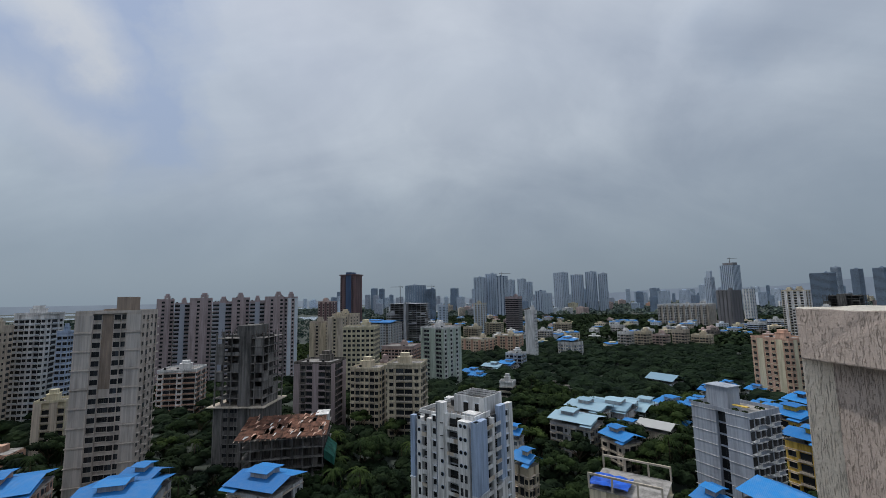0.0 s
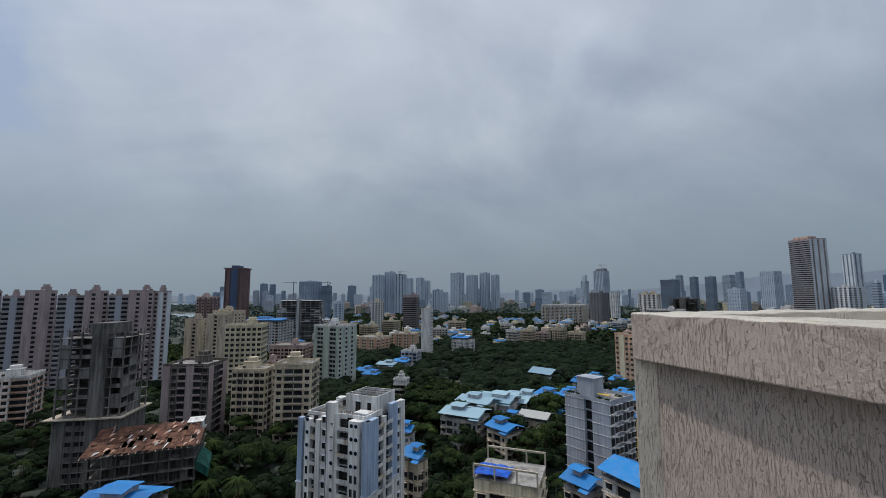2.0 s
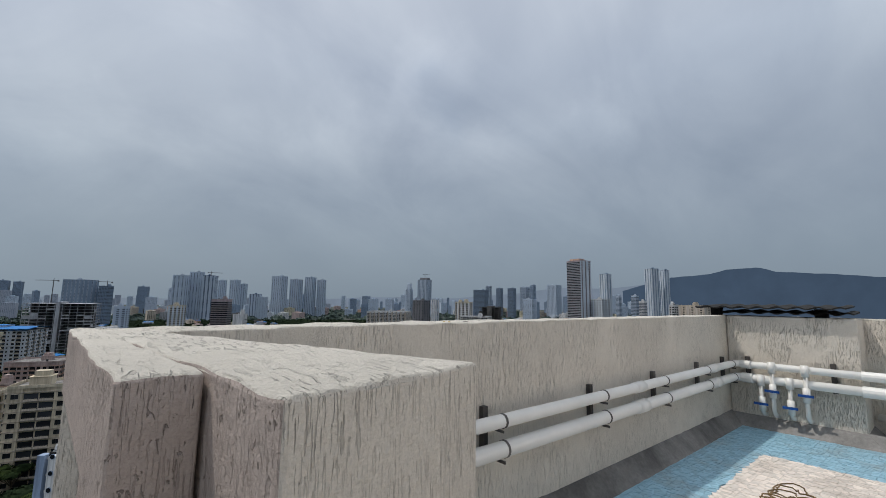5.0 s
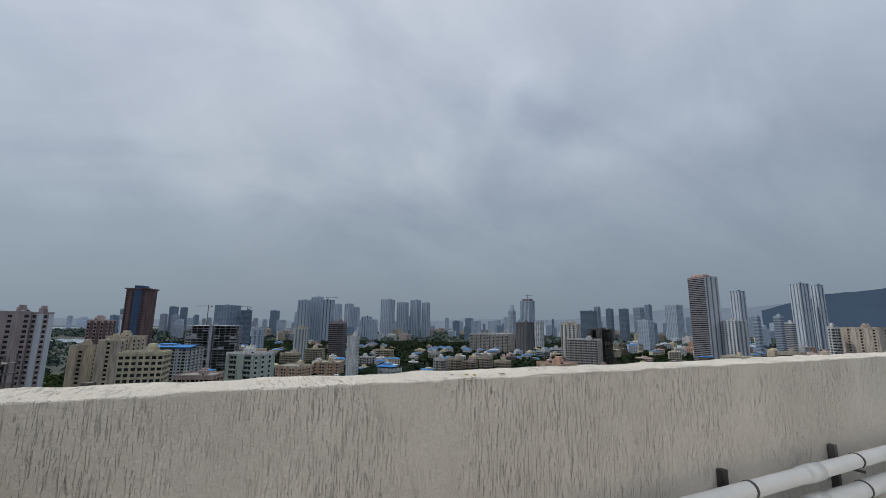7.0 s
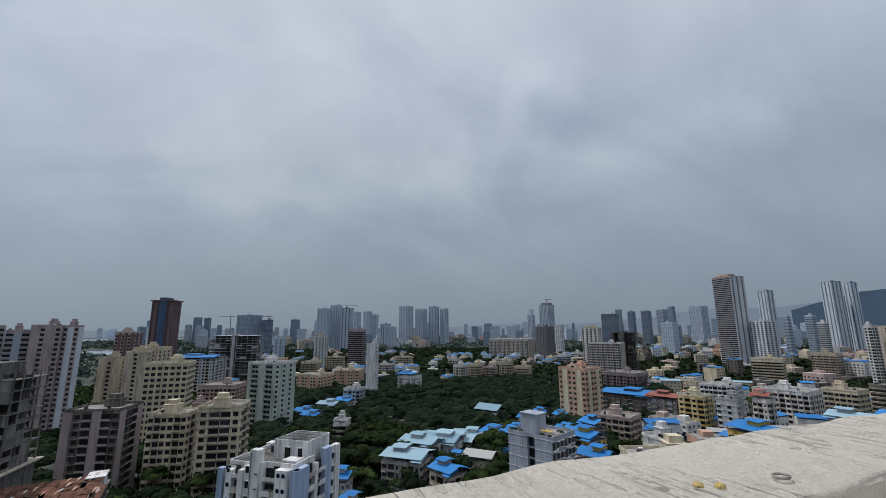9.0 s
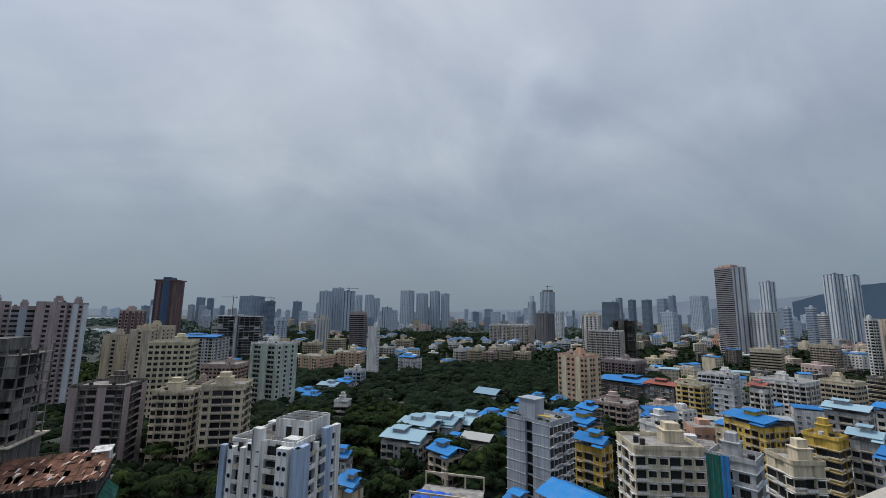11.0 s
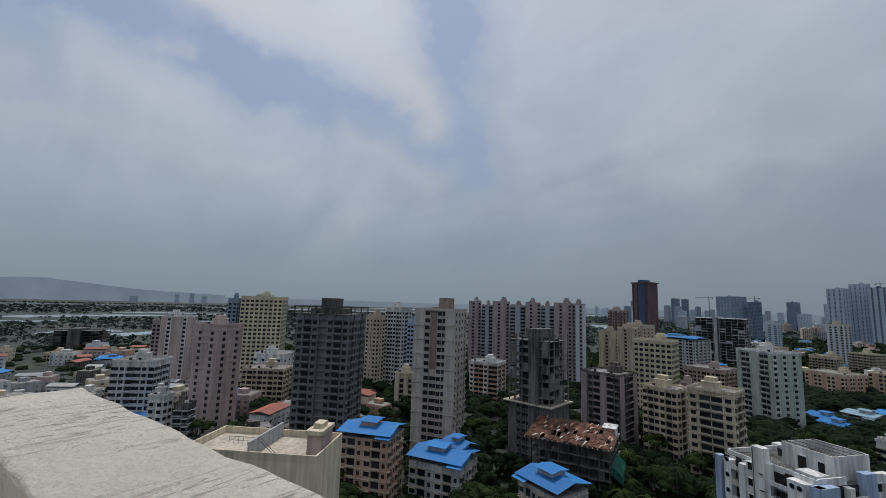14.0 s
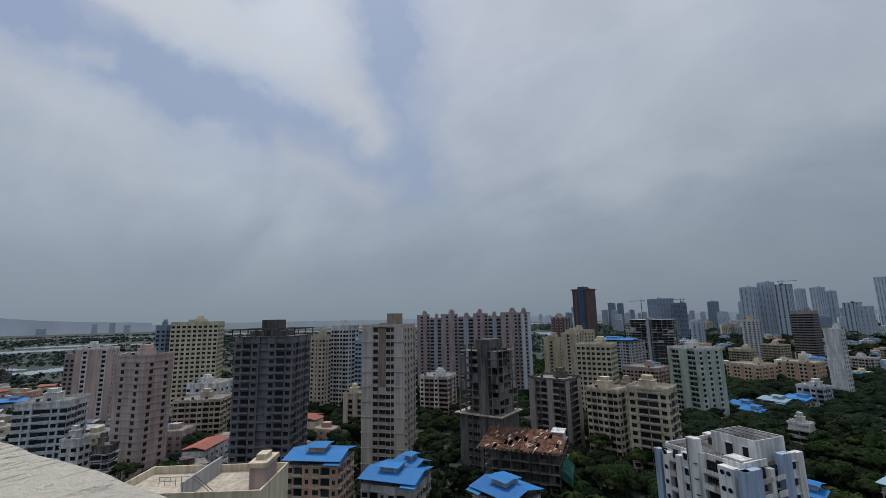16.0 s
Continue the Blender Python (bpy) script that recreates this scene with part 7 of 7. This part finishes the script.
def town(az0, az1, near, far, count, sheets, hs, big=1.0):
    """Scatters low houses over a sector of the plain."""
    made = tries = 0
    while made < count and tries < count * 12:
        tries += 1
        a, r = radians(rng.uniform(az0, az1)), math.sqrt(rng.uniform(near**2, far**2))
        x, y = -math.sin(a) * r, math.cos(a) * r
        if not clear_of(x, y, 7 * big):
            continue
        w, d, h = rng.uniform(9, 20) * big, rng.uniform(8, 13) * big, rng.uniform(*hs)
        (low_house if far < 600 and near < 500 else lambda *v: far_house(*v[:-1]))(x, y, math.degrees(a) + rng.choice((-35, -20, 10, 25, 60)), w, d, h, rng.choice(tones), rng.choice(sheets), rng)
        TAKEN.append((x, y, max(w, d) * 0.6))
        made += 1


town(-66, -43, 330, 560, 40, [None, None, "blue", "pale"], (6, 13))
town(-78, -46, 165, 330, 34, [None, None, "blue", "red", "grey"], (7, 15))
town(-42, -8, 500, 1000, 85, [None, None, None, "blue", "pale"], (6, 14))
town(-70, -42, 560, 1300, 110, [None, None, None, "blue"], (9, 24), 1.4)
town(-14, 8, 420, 1200, 50, [None, None, "blue"], (7, 16), 1.1)
town(-60, 8, 1300, 2600, 130, [None], (12, 36), 2.0)
town(62, 96, 230, 420, 70, [None, None, "blue", "grey"], (5, 11))
town(70, 96, 420, 590, 24, [None, None, "red"], (5, 13))
town(46, 62, 195, 300, 10, [None, "red"], (5, 9))
for i in range(150):
    a, r = radians(rng.uniform(-62, 16)), rng.uniform(1500, 3600)
    x, y = -math.sin(a) * r, math.cos(a) * r
    k = rng.uniform(16, 34)
    far_house(x, y, math.degrees(a) + rng.uniform(-30, 30), k, k * 0.8, rng.choice((40, 55, 60, 70, 80, 100)) * rng.uniform(0.7, 1.1) * (1 if r < 2600 else 1.2), rng.choice(("hazebleachgrey", "hazebleachgrey", "farblue", "hazebleachmauve")), None)
for i in range(26):
    a, r = radians(rng.choice((rng.uniform(64, 97), rng.uniform(16, 34)))), rng.uniform(3300, 4200)
    far_house(-math.sin(a) * r, math.cos(a) * r, math.degrees(a), rng.uniform(25, 50), 30, rng.uniform(25, 80), "hazebleachgrey", None)
# walls with haze in their colour ("bleach" keys, farblue) take the hazed glass
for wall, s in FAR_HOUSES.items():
    tagged(part("far_houses", s, [WALLS[wall], FARGLASS if "bleach" in wall or wall == "farblue" else GLASS, SHEET["blue"]]), "%s buildings of the distant town, packed close together" % {"hazebleachgrey": "pale grey", "hazebleachmauve": "mauve grey", "farblue": "blue grey"}.get(wall, wall), "houses", kind="stuff")


# ---- trees ----
KINDS = [
    broad_tree("tree", 1, 11, 5.2, LEAVES[0], "dense dark green rain tree with a broad crown"),
    broad_tree("tree", 2, 13, 6.2, LEAVES[1], "tall leafy green tree with a spreading crown"),
    broad_tree("tree", 3, 9, 4.4, LEAVES[0], "rounded dark green street tree"),
    broad_tree("tree", 4, 12, 5.6, LEAVES[1], "broad green tree with an uneven crown"),
    palm_tree("palm_tree", 5, 11, "coconut palm with drooping fronds"),
    palm_tree("palm_tree", 6, 9, "young coconut palm with drooping fronds"),
]


def grove(az0, az1, near, far, count, kinds, group, size=(0.8, 1.25), margin=0.5):
    made = tries = 0
    while made < count and tries < count * 10:
        tries += 1
        a, r = radians(rng.uniform(az0, az1)), math.sqrt(rng.uniform(near**2, far**2))
        x, y = -math.sin(a) * r, math.cos(a) * r
        if not clear_of(x, y, margin):
            continue
        k = rng.uniform(*size)
        t = copy_thing(KINDS[rng.choice(kinds)], pose(x, y, 0, 0, 0, rng.uniform(0, 360)))
        t.scale = (k, k, k * rng.uniform(0.9, 1.15))
        tagged(t, group=group)
        made += 1


grove(-24, 34, 92, 150, 75, [0, 1, 1, 3, 4], "trees between the near blocks")
grove(-30, -2, 150, 260, 75, [0, 0, 1, 3], "park trees", (0.9, 1.4))
grove(-45, -24, 125, 240, 60, [0, 1, 3, 4], "trees between the blue roofs")
grove(-80, -45, 85, 200, 30, [0, 1, 2, 4], "trees along the lanes", (0.7, 1.1))
grove(-3, 16, 105, 185, 22, [4, 4, 5], "coconut palms between the blocks", (0.9, 1.4))
grove(0, 45, 150, 235, 55, [0, 0, 1, 3, 4, 5], "trees between the near blocks")
grove(45, 70, 130, 210, 35, [0, 1, 2], "trees by the grey tower", (0.8, 1.2))
for k in KINDS:
    for o in (*k.children, k):
        bpy.data.objects.remove(o)


def far_woods(name, az0, az1, near, far, count, mat, label, rise=(4, 9), blades=16, lift=0.0, leaf=0.7):
    """A distant wood of many leafy clumps in one mesh."""
    s = Solid()
    for _ in range(count):
        a, r = radians(rng.uniform(az0, az1)), math.sqrt(rng.uniform(near**2, far**2))
        x, y = -math.sin(a) * r, math.cos(a) * r
        if not clear_of(x, y, 1.0):
            continue
        k = rng.uniform(*rise)
        at = (x, y, k * 0.35 + lift * rng.uniform(0.6, 1.2))
        if blades >= 30:
            crown_shell(rng, k, 0.62, s, at, 5, 11)
        leaf_clump(rng, k, 0.66 if blades >= 30 else 0.75, blades, k * 0.5 if blades < 30 else leaf, s, at)
    tagged(part(name, s, mat), label, "trees", kind="stuff")


far_woods("far_woods", -72, 10, 520, 1300, 6500, LEAVES[0], "dark green trees spread through the distant town", (5, 9))
far_woods("far_woods", -66, 20, 1300, 2800, 3200, HAZELEAF, "trees of the far plain, haze put into their leaf colour", (7, 14))
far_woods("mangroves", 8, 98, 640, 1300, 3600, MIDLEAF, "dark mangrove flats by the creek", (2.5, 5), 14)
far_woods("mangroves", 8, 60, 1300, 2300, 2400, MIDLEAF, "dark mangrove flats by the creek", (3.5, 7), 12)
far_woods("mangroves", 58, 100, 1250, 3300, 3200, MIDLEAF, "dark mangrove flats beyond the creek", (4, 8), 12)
far_woods("scrub", 8, 70, 300, 640, 1500, LEAVES[1], "scrub and small trees behind the towers", (3, 6), 24)
far_woods("park_woods", -48, 2, 200, 540, 1500, LEAVES[0], "dense dark green park trees between the blocks", (4.0, 8.5), 100, 4.0, 0.6)
far_woods("garden_trees", -82, -45, 170, 560, 620, LEAVES[1], "green trees along lanes and yards", (2.5, 4.5), 50, 3.0)
far_woods("garden_trees", 0, 62, 180, 420, 900, LEAVES[0], "dark green trees between towers and houses", (3.0, 5.5), 60, 4.0)
far_woods("garden_trees", 60, 98, 210, 640, 560, LEAVES[0], "dark green trees among the houses", (2.5, 4.5), 50, 2.5)
far_woods("near_woods", -40, 62, 95, 200, 420, LEAVES[0], "dense dark green tree tops between the near blocks", (3.0, 4.5), 110, 4.0)
far_woods("undergrowth", -80, 98, 70, 330, 2800, LEAVES[0], "low undergrowth and bushes between the buildings", (1.2, 3.0), 22)
crane(918, 1345, 155.5, 34, 20, 16)
crane(180, 1330, 128, 30, 10, 10)
crane(-40, 1172, 88, 30, 170, 10)
crane(-128, 1180, 0, 34, 150, 98)
neighbour_roof(-51, 30, 33, 17, 9, 45.3)
